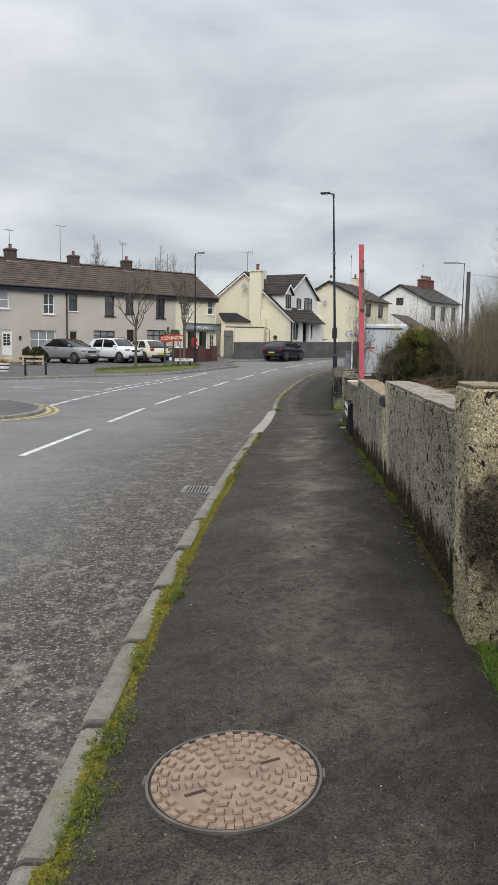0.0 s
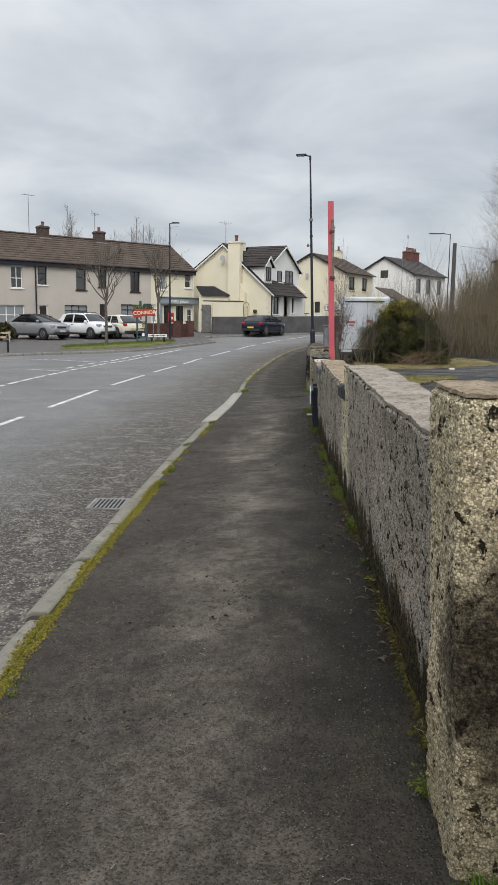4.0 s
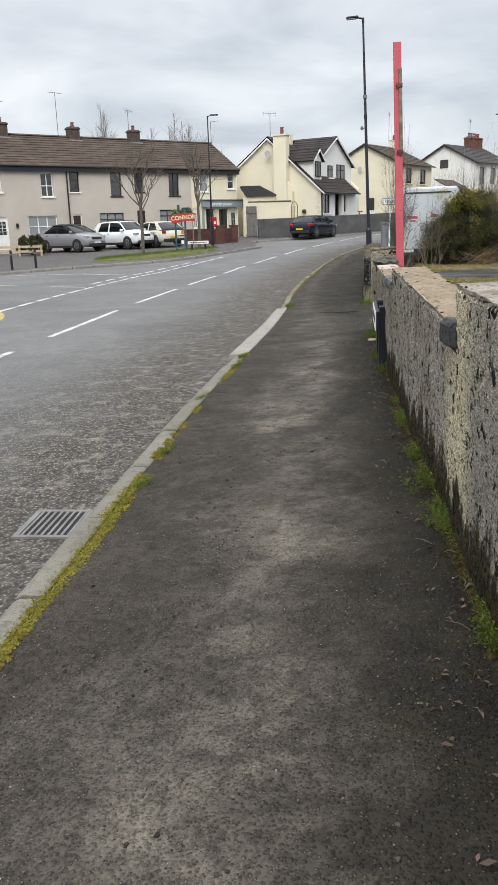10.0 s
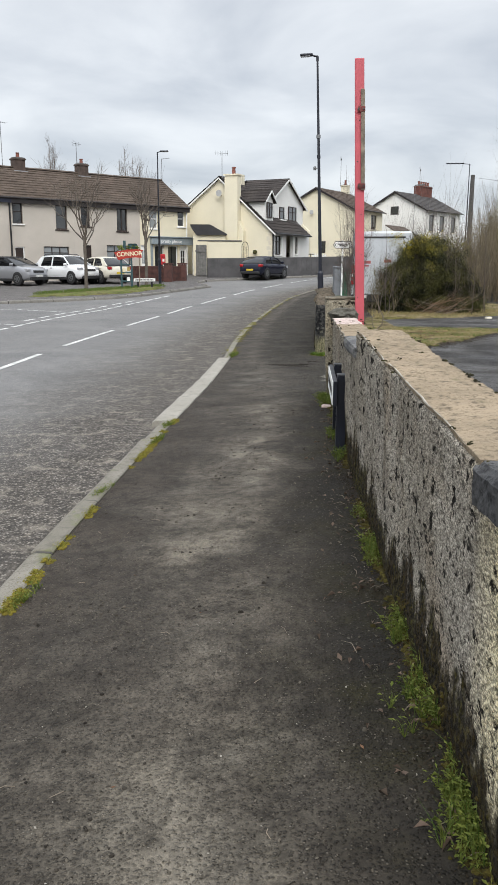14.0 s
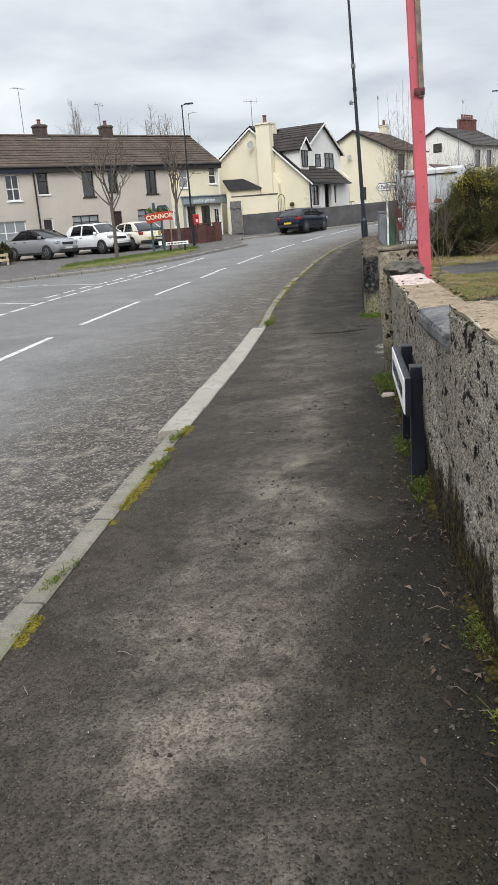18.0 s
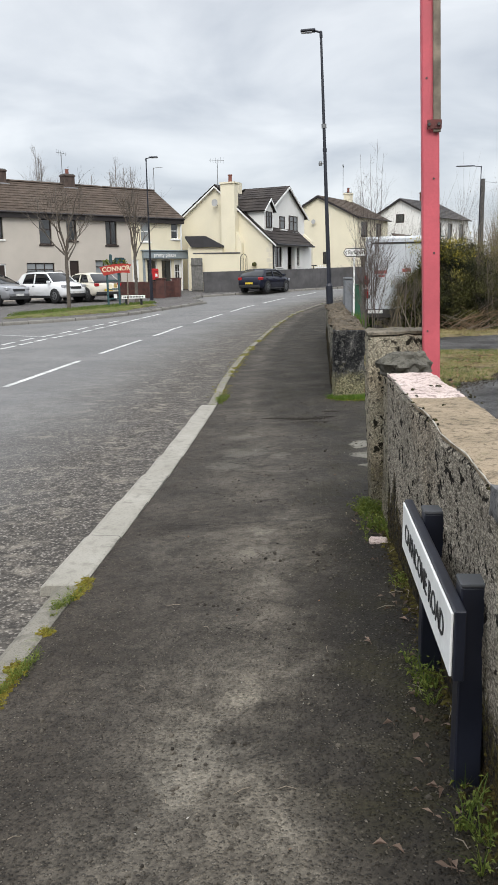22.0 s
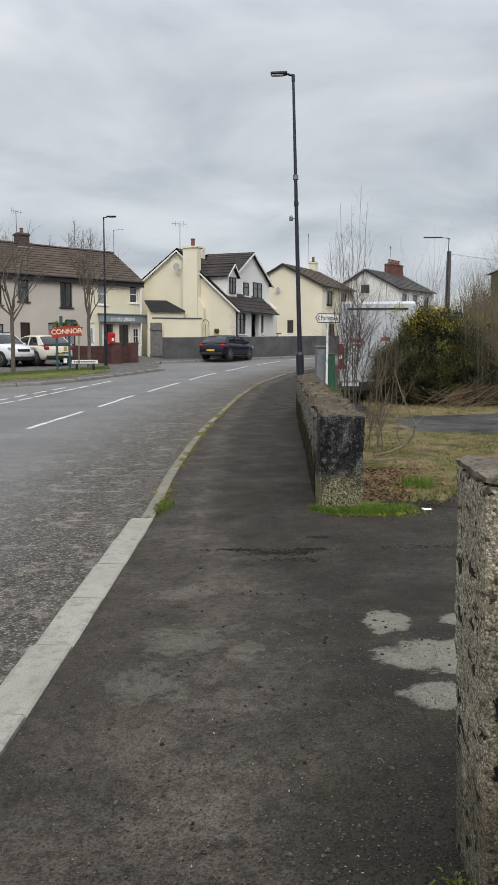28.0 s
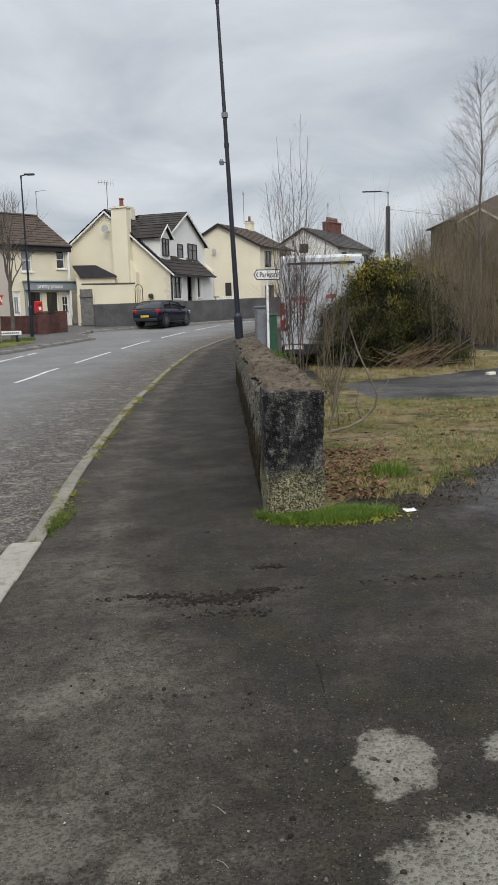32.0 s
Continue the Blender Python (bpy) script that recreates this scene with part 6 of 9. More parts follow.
lean = thing("porch_extension", frame_at(5.4, 80.9, 0, 0.42, 0.907), "low brown-roofed porch extension on the cream house", "porch")
part("wall", boxed(0, 4.5, -2.4, 0.0, 1.0, 3.7), M_RENDER_PALE, lean)
bm = bmesh.new()
prism(bm, [(-2.7, 3.65), (0.2, 5.3), (0.2, 5.2), (-2.7, 3.55)], "x", -0.2, 4.7)
part("roof", bm, M_ROOF_BROWN, lean)
house_4 = plain_house("detached_house", "off-white gabled house with grey slates and a red brick chimney", 6.45, 88, 0.55, 0.835, 7.6, 7.0, 1.2, 7.0, 8.8, M_RENDER_WHITE, M_ROOF_GREY,
    [(0.7, 1.8, 4.95, 6.5, M_DARKWOOD, 1), (3.0, 4.1, 4.95, 6.5, M_DARKWOOD, 1), (5.6, 6.7, 4.95, 6.5, M_DARKWOOD, 1), (0.7, 1.8, 2.4, 4.0, M_DARKWOOD, 1)], [(-0.45, 0.45, 6.6, 7.4, M_DARKWOOD)],
    (4.6, 7.1, -0.4, 0.4, 8.0, 9.75, M_CHIMRED, 5))
aerial(house_4, 5.6, 0.3, 9.3, 2.2, 1, 0.3)
house_5 = thing("detached_house", pose(16.5, 75.0, 0.25), "brown hipped-roof house half hidden behind the bare thicket", "house")
# wall brown includes the shade and the thicket's tone, put into the colour
M_SHADEDWALL = plain("brown_shaded_wall", (0.105, 0.083, 0.062), 0.9, vary=0.15, scale=2, bump=0.3)
part("wall", boxed(0.4, 17.6, 0.4, 7.6, 0.6, 7.62), M_SHADEDWALL, house_5)
for o, along, up, length, run in (((0, 0, 7.62), (1, 0, 0), (0, 4.0, 2.3), 18.0, 4.61), ((18.0, 8.0, 7.62), (-1, 0, 0), (0, -4.0, 2.3), 18.0, 4.61)):
    bm = bmesh.new()
    tiled_slope(bm, o, along, up, length, run, course=0.4, wide=0.5)
    for v in bm.verts:
        k = min(1.0, max(0.0, (v.co.z - 7.62) / 2.3))
        v.co.x = min(max(v.co.x, 5.0 * k), 18.0 - 5.0 * k)
    part("roof", bm, M_ROOF_BROWN, house_5)
for q in (((0, 8.0, 7.62), (0, 0, 7.62), (5.0, 4.0, 9.94)), ((18.0, 0, 7.62), (18.0, 8.0, 7.62), (13.0, 4.0, 9.94))):
    bm = bmesh.new()
    bm.faces.new([bm.verts.new(p) for p in q])
    part("hip", bm, M_ROOF_BROWN, house_5)
part("fascia", boxed(0.0, 18.0, -0.02, 0.03, 7.42, 7.61), M_FASCIA, house_5)
bm = bmesh.new()
prism(bm, [(0.7, 6.6), (3.5, 6.6), (3.5, 7.45), (2.1, 8.2), (0.7, 7.45)], "y", -0.6, 2.0)
part("front_gable", bm, M_SHADEDWALL, house_5)
for sgn in (-1, 1):
    bm = bmesh.new()
    prism(bm, [(2.1, 8.2), (2.1, 8.36), (2.1 + sgn * 1.7, 7.45), (2.1 + sgn * 1.7, 7.29)], "y", -0.72, -0.62)
    part("bargeboard", bm, M_QUOIN, house_5)
for x in (5.4, 9.5, 13.5):
    wdw = part("window", boxed(x, x + 1.5, 0.33, 0.396, 5.0, 6.3, bevel=0.01), M_WHITE, house_5)
    part("pane", boxed(x + 0.1, x + 1.4, 0.315, 0.328, 5.1, 6.2), M_GLASS, wdw)
rail = thing("garden_railing", frame_at(-1.3, 74.0, 1.35, 0.6, 0.8), "low white garden railing in front of the cream house", "railing")
for i in range(7):
    part("picket", boxed(0.3 * i, 0.3 * i + 0.07, 0.0, 0.05, 0.0, 1.25, bevel=0.006), M_WHITE, rail)
for z in (0.35, 1.0):
    part("rail", boxed(-0.05, 1.95, 0.054, 0.09, z, z + 0.09), M_WHITE, rail)
hand = thing("handrail", frame_at(-2.9, 68.6, 1.2, 0.8, 0.6), "black metal handrail above the garden wall", "railing")
for x in (0.0, 0.9, 1.9):
    part("post", tubed([(x, 0, 0), (x, 0, 1.25)], [0.03, 0.03], 6), M_BLACK, hand)
part("bar", tubed([(-0.3, 0, 1.28), (2.2, 0, 1.28)], [0.035, 0.035], 6), M_BLACK, hand)


# ---- street furniture ----
def text_mesh(name, body, size, depth, mat, parent, m, bold=0.0):
    """Letters in the built-in font as one mesh; m: their pose within the parent, letters lie in its xy plane."""
    cu = bpy.data.curves.new(name, "FONT")
    cu.body, cu.size, cu.extrude, cu.align_x, cu.align_y, cu.offset = body, size, depth, "CENTER", "CENTER", bold
    tmp = new("tmp", cu)
    me = bpy.data.meshes.new_from_object(tmp.evaluated_get(bpy.context.evaluated_depsgraph_get()))
    bpy.data.objects.remove(tmp)
    bpy.data.curves.remove(cu)
    me.materials.clear()
    me.materials.append(mat)
    ob = new(name, me)
    ob.parent = parent
    ob.matrix_parent_inverse = Matrix()
    ob.matrix_basis = m
    return ob


def street_lamp(label, m, height, arm, mat, r0=0.085, head=True, box_at=0.0):
    """A tall lamp column; its arm points along local x."""
    t = thing("street_lamp", m, label, "lamp")
    part("column_base", tubed([(0, 0, -0.25), (0, 0, 1.35), (0, 0, 1.42)], [r0, r0, r0 * 0.72], 14), mat, t)
    part("column", tubed([(0, 0, 1.40), (0, 0, height * 0.6), (0, 0, height)], [r0 * 0.64, r0 * 0.48, r0 * 0.32], 12), mat, t)
    part("collar", tubed([(0, 0, height * 0.62), (0, 0, height * 0.62 + 0.09)], [r0 * 0.60, r0 * 0.60], 12), mat, t)
    part("collar", tubed([(0, 0, height - 0.16), (0, 0, height - 0.02)], [r0 * 0.44, r0 * 0.44], 12), mat, t)
    part("bracket_arm", tubed([(0, 0, height - 0.03), (arm * 0.3, 0, height + 0.01), (arm * 0.6, 0, height + 0.02)], [r0 * 0.30, r0 * 0.28, r0 * 0.24], 8), mat, t)
    if head:
        h = part("lantern", boxed(arm * 0.3, arm * 1.15, -0.10, 0.10, height - 0.0, height + 0.065, bevel=0.02), mat, t)
        part("diffuser", boxed(arm * 0.5, arm * 1.1, -0.075, 0.075, height - 0.015, height - 0.002), M_LAMPCLEAR, h)
    if box_at:
        b = part("photocell_bracket", tubed([(0, 0, box_at), (0.13, 0, box_at)], [0.015, 0.015], 6), M_GREYSTEEL, t)
        part("photocell", tubed([(0.13, 0, box_at - 0.05), (0.13, 0, box_at + 0.02), (0.13, 0, box_at + 0.07)], [0.045, 0.05, 0.03], 10), M_GREYSTEEL, b)
        part("band", tubed([(0, 0, box_at + 0.9), (0, 0, box_at + 1.0)], [r0 * 0.72, r0 * 0.72], 12), M_GREYSTEEL, t)
    return t


street_lamp("tall dark navy street lamp column behind the low wall", pose(0.10, 30.75, level(-0.17, 30.7), 0, -2.1, 0) @ pose(0, 0, 0, 0, 0, 180), 7.9, 0.46, M_NAVY, 0.095, True, 4.6)
street_lamp("dark steel street lamp on the far pavement by the shop", pose(-9.7, 51.2, rise(51.2) + 0.05), 7.35, 0.55, M_NAVY, 0.09)
street_lamp("thin grey lamp post with a long arm behind the shop", pose(-12.6, 66.0, 1.0), 8.4, 1.1, M_GREYSTEEL, 0.06, False)
street_lamp("grey lamp post with a long arm beyond the thicket", pose(10.35, 67.5, 0.6, 0, 0, 180), 8.4, 1.5, M_NAVY, 0.085)
pole = thing("telegraph_pole", pose(12.15, 77.0, 0.8), "weathered grey telegraph pole beyond the thicket", "pole")
part("shaft", tubed([(0, 0, -0.4), (0, 0, 4), (0, 0, 8.4)], [0.24, 0.21, 0.18], 10), M_POLE, pole)
part("step_bolt", tubed([(-0.3, 0, 7.6), (0.3, 0, 7.6)], [0.012, 0.012], 5), M_GREYSTEEL, pole)
street_lamp("thin distant street lamp between the houses", pose(8.0, 84.0, 1.5), 7.6, 0.8, M_GREYSTEEL, 0.05)
wires = thing("overhead_wire", pose(12.15, 77.0, 9.0), "thin sagging overhead telephone wire", "wire")
part("strand", tubed([(0, 0, 0), (4, 1.2, -0.35), (8, 2.4, -0.5), (14, 4.2, -0.3)], [0.012] * 4, 4), M_BLACK, wires)

# pink-red post with a weathered batten
M_RUSTRED = plain("rusty_red_iron", (0.16, 0.045, 0.040), 0.8, vary=0.3, bump=0.4)
rp = thing("sign_post", pose(0.79, 12.98, 0.15), "tall faded pink-red painted timber post with a weathered batten", "post")
bm = boxed(-0.047, 0.047, -0.04, 0.04, 0.0, 3.46, bevel=0.006)
for v in bm.verts:
    v.co.x -= 0.0335 * v.co.z
part("shaft", bm, M_PINK, rp)
bm = boxed(0.012, 0.052, -0.062, -0.0405, 2.2, 3.17, bevel=0.004)
for v in bm.verts:
    v.co.x -= 0.0335 * v.co.z
part("batten", bm, M_OLDWOOD, rp, "weathered grey timber batten")
for z in (2.24, 2.98):
    part("clamp", boxed(-0.022 - 0.0335 * z, 0.056 - 0.0335 * z, -0.067, -0.0625, z - 0.025, z + 0.025, bevel=0.003), M_RUSTRED, rp, "rusty red clamp")
    for x in (-0.012, 0.04):
        part("bolt", tubed([(x - 0.0335 * z, -0.078, z), (x - 0.0335 * z, -0.066, z)], [0.009, 0.009], 8), M_IRON, rp)
rnd = random.Random(31)
for k in range(7):
    z = 0.35 + 0.42 * k + rnd.uniform(-0.1, 0.1)
    x = rnd.uniform(-0.03, 0.03)
    part("nail", tubed([(x - 0.0335 * z, -0.044, z), (x - 0.0335 * z, -0.039, z)], [0.006, 0.006], 6), M_IRON, rp)

# street nameplate on two posts, facing the road
M_CAPGREY = plain("weathered_dark_grey_cap", (0.075, 0.078, 0.085), 0.6, vary=0.2)
np_ = thing("street_nameplate", pose(0.475, 10.57, 0.2, 0, 0, -88), "white street nameplate with black letters on two dark posts", "sign")
for x in (-0.30, 0.34):
    p = part("post", boxed(x - 0.036, x + 0.036, 0.03, 0.10, -0.1, 0.60, bevel=0.004), M_NAVY, np_)
    part("post_cap", boxed(x - 0.038, x + 0.038, 0.028, 0.102, 0.6005, 0.612, bevel=0.003), M_CAPGREY, p)
part("backing", boxed(-0.55, 0.46, 0.0, 0.029, 0.385, 0.572, bevel=0.003), M_NAVY, np_)
plate = part("plate", boxed(-0.54, 0.45, -0.008, -0.001, 0.393, 0.564, bevel=0.002), M_WHITE, np_, "white nameplate face")
text_mesh("lettering", "CARNCOME ROAD", 0.094, 0.001, M_BLACK, plate, pose(-0.045, -0.0095, 0.478, 90, 0, 0), 0.0006)


# manhole cover
mh = thing("manhole_cover", pose(0.03, 0.445, level(0.03, 0.445) + 0.007, 2.4, -4.2, 0), "rusty round cast-iron manhole cover with raised blocks", "manhole cover")


M_GRATE = plain("worn_grey_cast_iron", (0.21, 0.20, 0.19), 0.6, 0.2, vary=0.2, bump=0.4)
M_CASTDIRT = plain("dirty_cast_iron", (0.265, 0.185, 0.132), 0.85, 0.03, vary=0.22, scale=6, fine=45, bump=0.4)
M_RIMIRON = plain("worn_grey_iron", (0.135, 0.120, 0.105), 0.7, 0.2, vary=0.25, bump=0.4)
M_BLACKGAP = plain("black_gap_and_shadow", (0.020, 0.016, 0.013), 0.95)
M_RUSTHOLE = plain("rust_filled_slot", (0.055, 0.030, 0.022), 0.9, vary=0.3)


def disc(r0, r1, z0, z1, n=48):
    bm = bmesh.new()
    ring = [[bm.verts.new((r * math.cos(2 * math.pi * i / n), r * math.sin(2 * math.pi * i / n), z)) for i in range(n)] for r, z in ((r1, z0), (r1, z1), (r0, z1), (r0, z0))]
    for a, b in zip(ring, ring[1:]):
        for i in range(n):
            bm.faces.new((a[i], a[(i + 1) % n], b[(i + 1) % n], b[i]))
    if r0 < 0.01:
        bmesh.ops.remove_doubles(bm, verts=bm.verts, dist=0.001)
    return bm


part("frame", disc(0.329, 0.340, -0.02, 0.009), M_RIMIRON, mh, "grey worn iron rim")
part("rim_gap", disc(0.318, 0.3285, -0.02, 0.0045), M_BLACKGAP, mh)
for a in (0.7, 0.7 + math.pi):
    part("rim_lug", boxed(-0.03, 0.03, 0.339, 0.352, -0.02, 0.008, bevel=0.003), M_RIMIRON, mh).matrix_basis = pose(0, 0, 0, 0, 0, math.degrees(a) - 125)
part("cover", disc(0.0, 0.319, -0.02, 0.004), M_CASTDIRT, mh, "rust-brown cover with dirt in the recesses")
me = None
for ring_i, (r, n) in enumerate(((0.075, 7), (0.125, 12), (0.175, 17), (0.225, 22), (0.270, 26), (0.306, 30))):
    for i in range(n):
        a = 2 * math.pi * (i + 0.5 * (ring_i % 2)) / n + 0.2
        if abs(math.cos(a - 0.7)) > 0.975 and 0.10 < r < 0.24:
            continue
        bm = boxed(-0.013, 0.013, -0.017, 0.017, 0.004, 0.014, taper=0.0025) if me is None else None
        if bm is not None:
            b = part("raised_block", bm, M_CASTIRON, mh)
            me = b.data
        else:
            b = new("raised_block", me)
            b.parent = mh
        b.matrix_basis = pose(r * math.cos(a), r * math.sin(a), 0, 0, 0, math.degrees(a))
# flat black skirts paint the shadow edge round each raised block
block_shadows = bmesh.new()
for ring_i, (r, n) in enumerate(((0.075, 7), (0.125, 12), (0.175, 17), (0.225, 22), (0.270, 26), (0.306, 30))):
    for i in range(n):
        a = 2 * math.pi * (i + 0.5 * (ring_i % 2)) / n + 0.2
        if not (abs(math.cos(a - 0.7)) > 0.975 and 0.10 < r < 0.24):
            q = pose(r * math.cos(a), r * math.sin(a), 0, 0, 0, math.degrees(a))
            block_shadows.faces.new([block_shadows.verts.new(q @ Vector(p)) for p in ((-0.0150, -0.0188, 0.0046), (0.0150, -0.0188, 0.0046), (0.0150, 0.0188, 0.0046), (-0.0150, 0.0188, 0.0046))])
tagged(part("groove", block_shadows, M_BLACKGAP, mh, "black skirts painted as shadow round the raised blocks"), kind="stuff")
for a in (0.7, 0.7 + math.pi):
    slot = part("lifting_slot", boxed(-0.042, 0.042, -0.009, 0.009, 0.0042, 0.0058, bevel=0.0005), M_RUSTHOLE, mh, "rusty lifting slot")
    slot.matrix_basis = pose(0.17 * math.cos(a), 0.17 * math.sin(a), 0, 0, 0, math.degrees(a) - 12)

# gully grate
gy = thing("gully_grate", pose(-1.235, 6.5, road_z(-1.3, 6.5) + 0.004, 0, 0, 4), "grey cast-iron gully grate beside the kerb", "drain grate")
bm = bmesh.new()
for a in ((-0.17, 0.17, -0.21, -0.18), (-0.17, 0.17, 0.18, 0.21), (-0.17, -0.14, -0.18, 0.18), (0.14, 0.17, -0.18, 0.18)):
    box(bm, *a, -0.03, 0.008)
part("frame", bm, M_GRATE, gy)
# shallow slab, its near-black colour stands in for the shade of a deep pit
part("pit", boxed(-0.14, 0.14, -0.18, 0.18, -0.03, 0.0015), M_ROOM, gy, "black slab under the bars, coloured as the unlit pit")
for i in range(8):
    part("bar", boxed(-0.133 + 0.0365 * i, -0.117 + 0.0365 * i, -0.178, 0.178, 0.002, 0.009, bevel=0.002), M_GRATE, gy)


# ---- cars ----
def car(label, m, paint, length, width, height, belt, nose, hood_end, roof0, roof1, tail, rear_face, rear_plate=True, bars=False, cladding=False, top=None):
    """A parked car; local x points forward, the origin lies on the ground under its middle."""
    t = thing("car", m, label, "car", "parked cars")
    hl, hw = length / 2, width / 2
    st = [(-hl, 0.44, belt - 0.34, 0.80), (-hl + 0.05, 0.34, belt - 0.14, 0.89), (-hl + 0.16, 0.28, belt - 0.03, 0.945), (-hl + 0.45, 0.24, belt + 0.01, 0.985), (-hl * 0.35, 0.22, belt, 1.0), (hl * 0.2, 0.22, belt - 0.02, 1.0),
          (hood_end - 0.05, 0.22, nose + 0.07, 0.995), (hl * 0.74, 0.24, nose + 0.015, 0.97), (hl - 0.30, 0.26, nose - 0.04, 0.93), (hl - 0.14, 0.30, nose - 0.12, 0.86), (hl - 0.04, 0.34, nose - 0.26, 0.78), (hl, 0.42, nose - 0.38, 0.70)]
    bm = bmesh.new()
    rings = []
    for x, lo, hi, w in st:
        y = hw * w
        pr = [(-y * 0.9, lo), (-y, lo + 0.12), (-y, lo + (hi - lo) * 0.62), (-y * 0.965, hi - 0.05), (-y * 0.86, hi), (0, hi + 0.035), (y * 0.86, hi), (y * 0.965, hi - 0.05), (y, lo + (hi - lo) * 0.62), (y, lo + 0.12), (y * 0.9, lo)]
        rings.append([bm.verts.new((x, a, b)) for a, b in pr])
    for a, b in zip(rings, rings[1:]):
        for i in range(len(a)):
            j = (i + 1) % len(a)
            bm.faces.new((a[i], a[j], b[j], b[i]))
    bm.faces.new(rings[0])
    bm.faces.new(rings[-1][::-1])
    bmesh.ops.recalc_face_normals(bm, faces=bm.faces)
    for f in bm.faces:
        f.smooth = True
    part("body", bm, paint, t)
    # glasshouse: one curved shell of glass under a painted roof and pillars
    A, B, C, D = (hood_end, belt - 0.03), (roof0, height - 0.05), (roof1, height - 0.06), (tail, belt - 0.03)
    wb, wt = hw * 0.93, hw * 0.74
    prof = []
    for (px, pz), (qx, qz), bulge, n in ((A, B, 0.035, 5), (B, C, 0.055, 7), (C, D, 0.045, 5)):
        for k in range(n):
            f = k / n
            prof.append((px + (qx - px) * f, pz + (qz - pz) * f + bulge * 4 * f * (1 - f)))
    prof.append(D)

    def half(z):
        return wb + (wt - wb) * min(1.0, max(0.0, (z - belt) / (height - belt)))

    def shell(name, pts, lift, mat, base=None):
        bm = bmesh.new()
        rings = []
        for x, z in pts:
            w = half(z) + lift
            lo = base if base is not None else z - 0.075
            wl = half(lo) + lift if base is None else wb + lift
            rings.append([bm.verts.new(p) for p in ((x, -wl, lo), (x, -w - 0.004, max(lo, z - 0.06)), (x, -w * 0.90, z - 0.012 + lift), (x, 0, z + 0.012 + lift), (x, w * 0.90, z - 0.012 + lift), (x, w + 0.004, max(lo, z - 0.06)), (x, wl, lo))])
        for a, b in zip(rings, rings[1:]):
            for i in range(7):
                bm.faces.new((a[i], a[(i + 1) % 7], b[(i + 1) % 7], b[i]))
        bm.faces.new(rings[0])
        bm.faces.new(rings[-1][::-1])
        bmesh.ops.remove_doubles(bm, verts=bm.verts, dist=0.0005)
        bmesh.ops.recalc_face_normals(bm, faces=bm.faces)
        for f in bm.faces:
            f.smooth = True
        return part(name, bm, mat, t)

    shell("glasshouse", prof, 0.0, M_CARGLASS, belt - 0.04)
    shell("roof", [p for p in prof if roof1 - 0.1 <= p[0] <= roof0 + 0.02], 0.014, top or paint)

    def on_side(x, z, s, out=0.012):
        return (x, s * (half(z) + out), z)

    def edge(P, Q, z):
        return P[0] + (Q[0] - P[0]) * (z - P[1]) / (Q[1] - P[1])

    def pillar(name, quad, s):
        bm = bmesh.new()
        outer = [bm.verts.new(on_side(x, z, s, 0.016)) for x, z in quad]
        inner = [bm.verts.new(on_side(x, z, s, -0.02)) for x, z in quad]
        bm.faces.new(outer)
        bm.faces.new(inner[::-1])
        for i in range(len(quad)):
            j = (i + 1) % len(quad)
            bm.faces.new((inner[i], inner[j], outer[j], outer[i]))
        bmesh.ops.recalc_face_normals(bm, faces=bm.faces)
        return part(name, bm, paint if name == "quarter_panel" else (top or paint), t)

    z0, z1 = belt - 0.02, height - 0.09
    bpost = (roof0 + roof1) / 2 + 0.08
    for s in (-1, 1):
        pillar("front_pillar", [(edge(A, B, z0) + 0.03, z0), (edge(A, B, z0) - 0.09, z0), (edge(A, B, z1) - 0.06, z1), (edge(A, B, z1) + 0.03, z1)], s)
        pillar("door_pillar", [(bpost + 0.04, z0), (bpost - 0.05, z0), (bpost - 0.05, z1), (bpost + 0.03, z1)], s)
        q0, q1 = edge(D, C, z0), edge(D, C, z1)
        span = 0.22 * (roof0 - tail)
        pillar("quarter_panel", [(q0 + span, z0), (q0 + 0.0, z0), (q1 - 0.0, z1), (q1 + span * 0.55, z1)], s)
        part("wing_mirror", boxed(hood_end - 0.38, hood_end - 0.2, s * (hw + 0.05) - 0.08, s * (hw + 0.05) + 0.08, belt - 0.02, belt + 0.12, bevel=0.03), paint, t)
        part("sill_trim", boxed(-hl * 0.62, hl * 0.62, s * hw * 0.99 - 0.02, s * hw * 0.99 + 0.02, 0.2, 0.34 if cladding else 0.27, bevel=0.01), M_PLASTIC, t)
        for d in (-0.12, -0.98):
            part("door_handle", boxed(bpost + d, bpost + d + 0.17, s * hw * 0.995 - 0.012, s * hw * 0.995 + 0.02, belt - 0.17, belt - 0.13, bevel=0.006), M_PLASTIC if cladding else paint, t)
        part("headlamp", boxed(hl - 0.42, hl - 0.05, s * hw * 0.72 - 0.16, s * hw * 0.72 + 0.13, nose - 0.24, nose - 0.08, bevel=0.03), M_LAMPCLEAR, t)
        part("tail_lamp", boxed(-hl + 0.0, -hl + 0.28, s * hw * 0.80 - 0.16, s * hw * 0.80 + 0.09, belt - 0.24, belt - 0.07, bevel=0.03), M_LAMPRED, t)
        if bars:
            part("roof_bar", tubed([(roof1 + 0.15, s * wt * 0.92, height - 0.02), (roof1 + 0.3, s * wt * 0.92, height + 0.06), (roof0 - 0.25, s * wt * 0.92, height + 0.06), (roof0 - 0.1, s * wt * 0.92, height - 0.02)], [0.018] * 4, 6), M_PLASTIC, t)
    part("front_bumper", boxed(hl - 0.12, hl + 0.02, -hw * 0.72, hw * 0.72, 0.24, 0.46, bevel=0.04), M_PLASTIC, t)
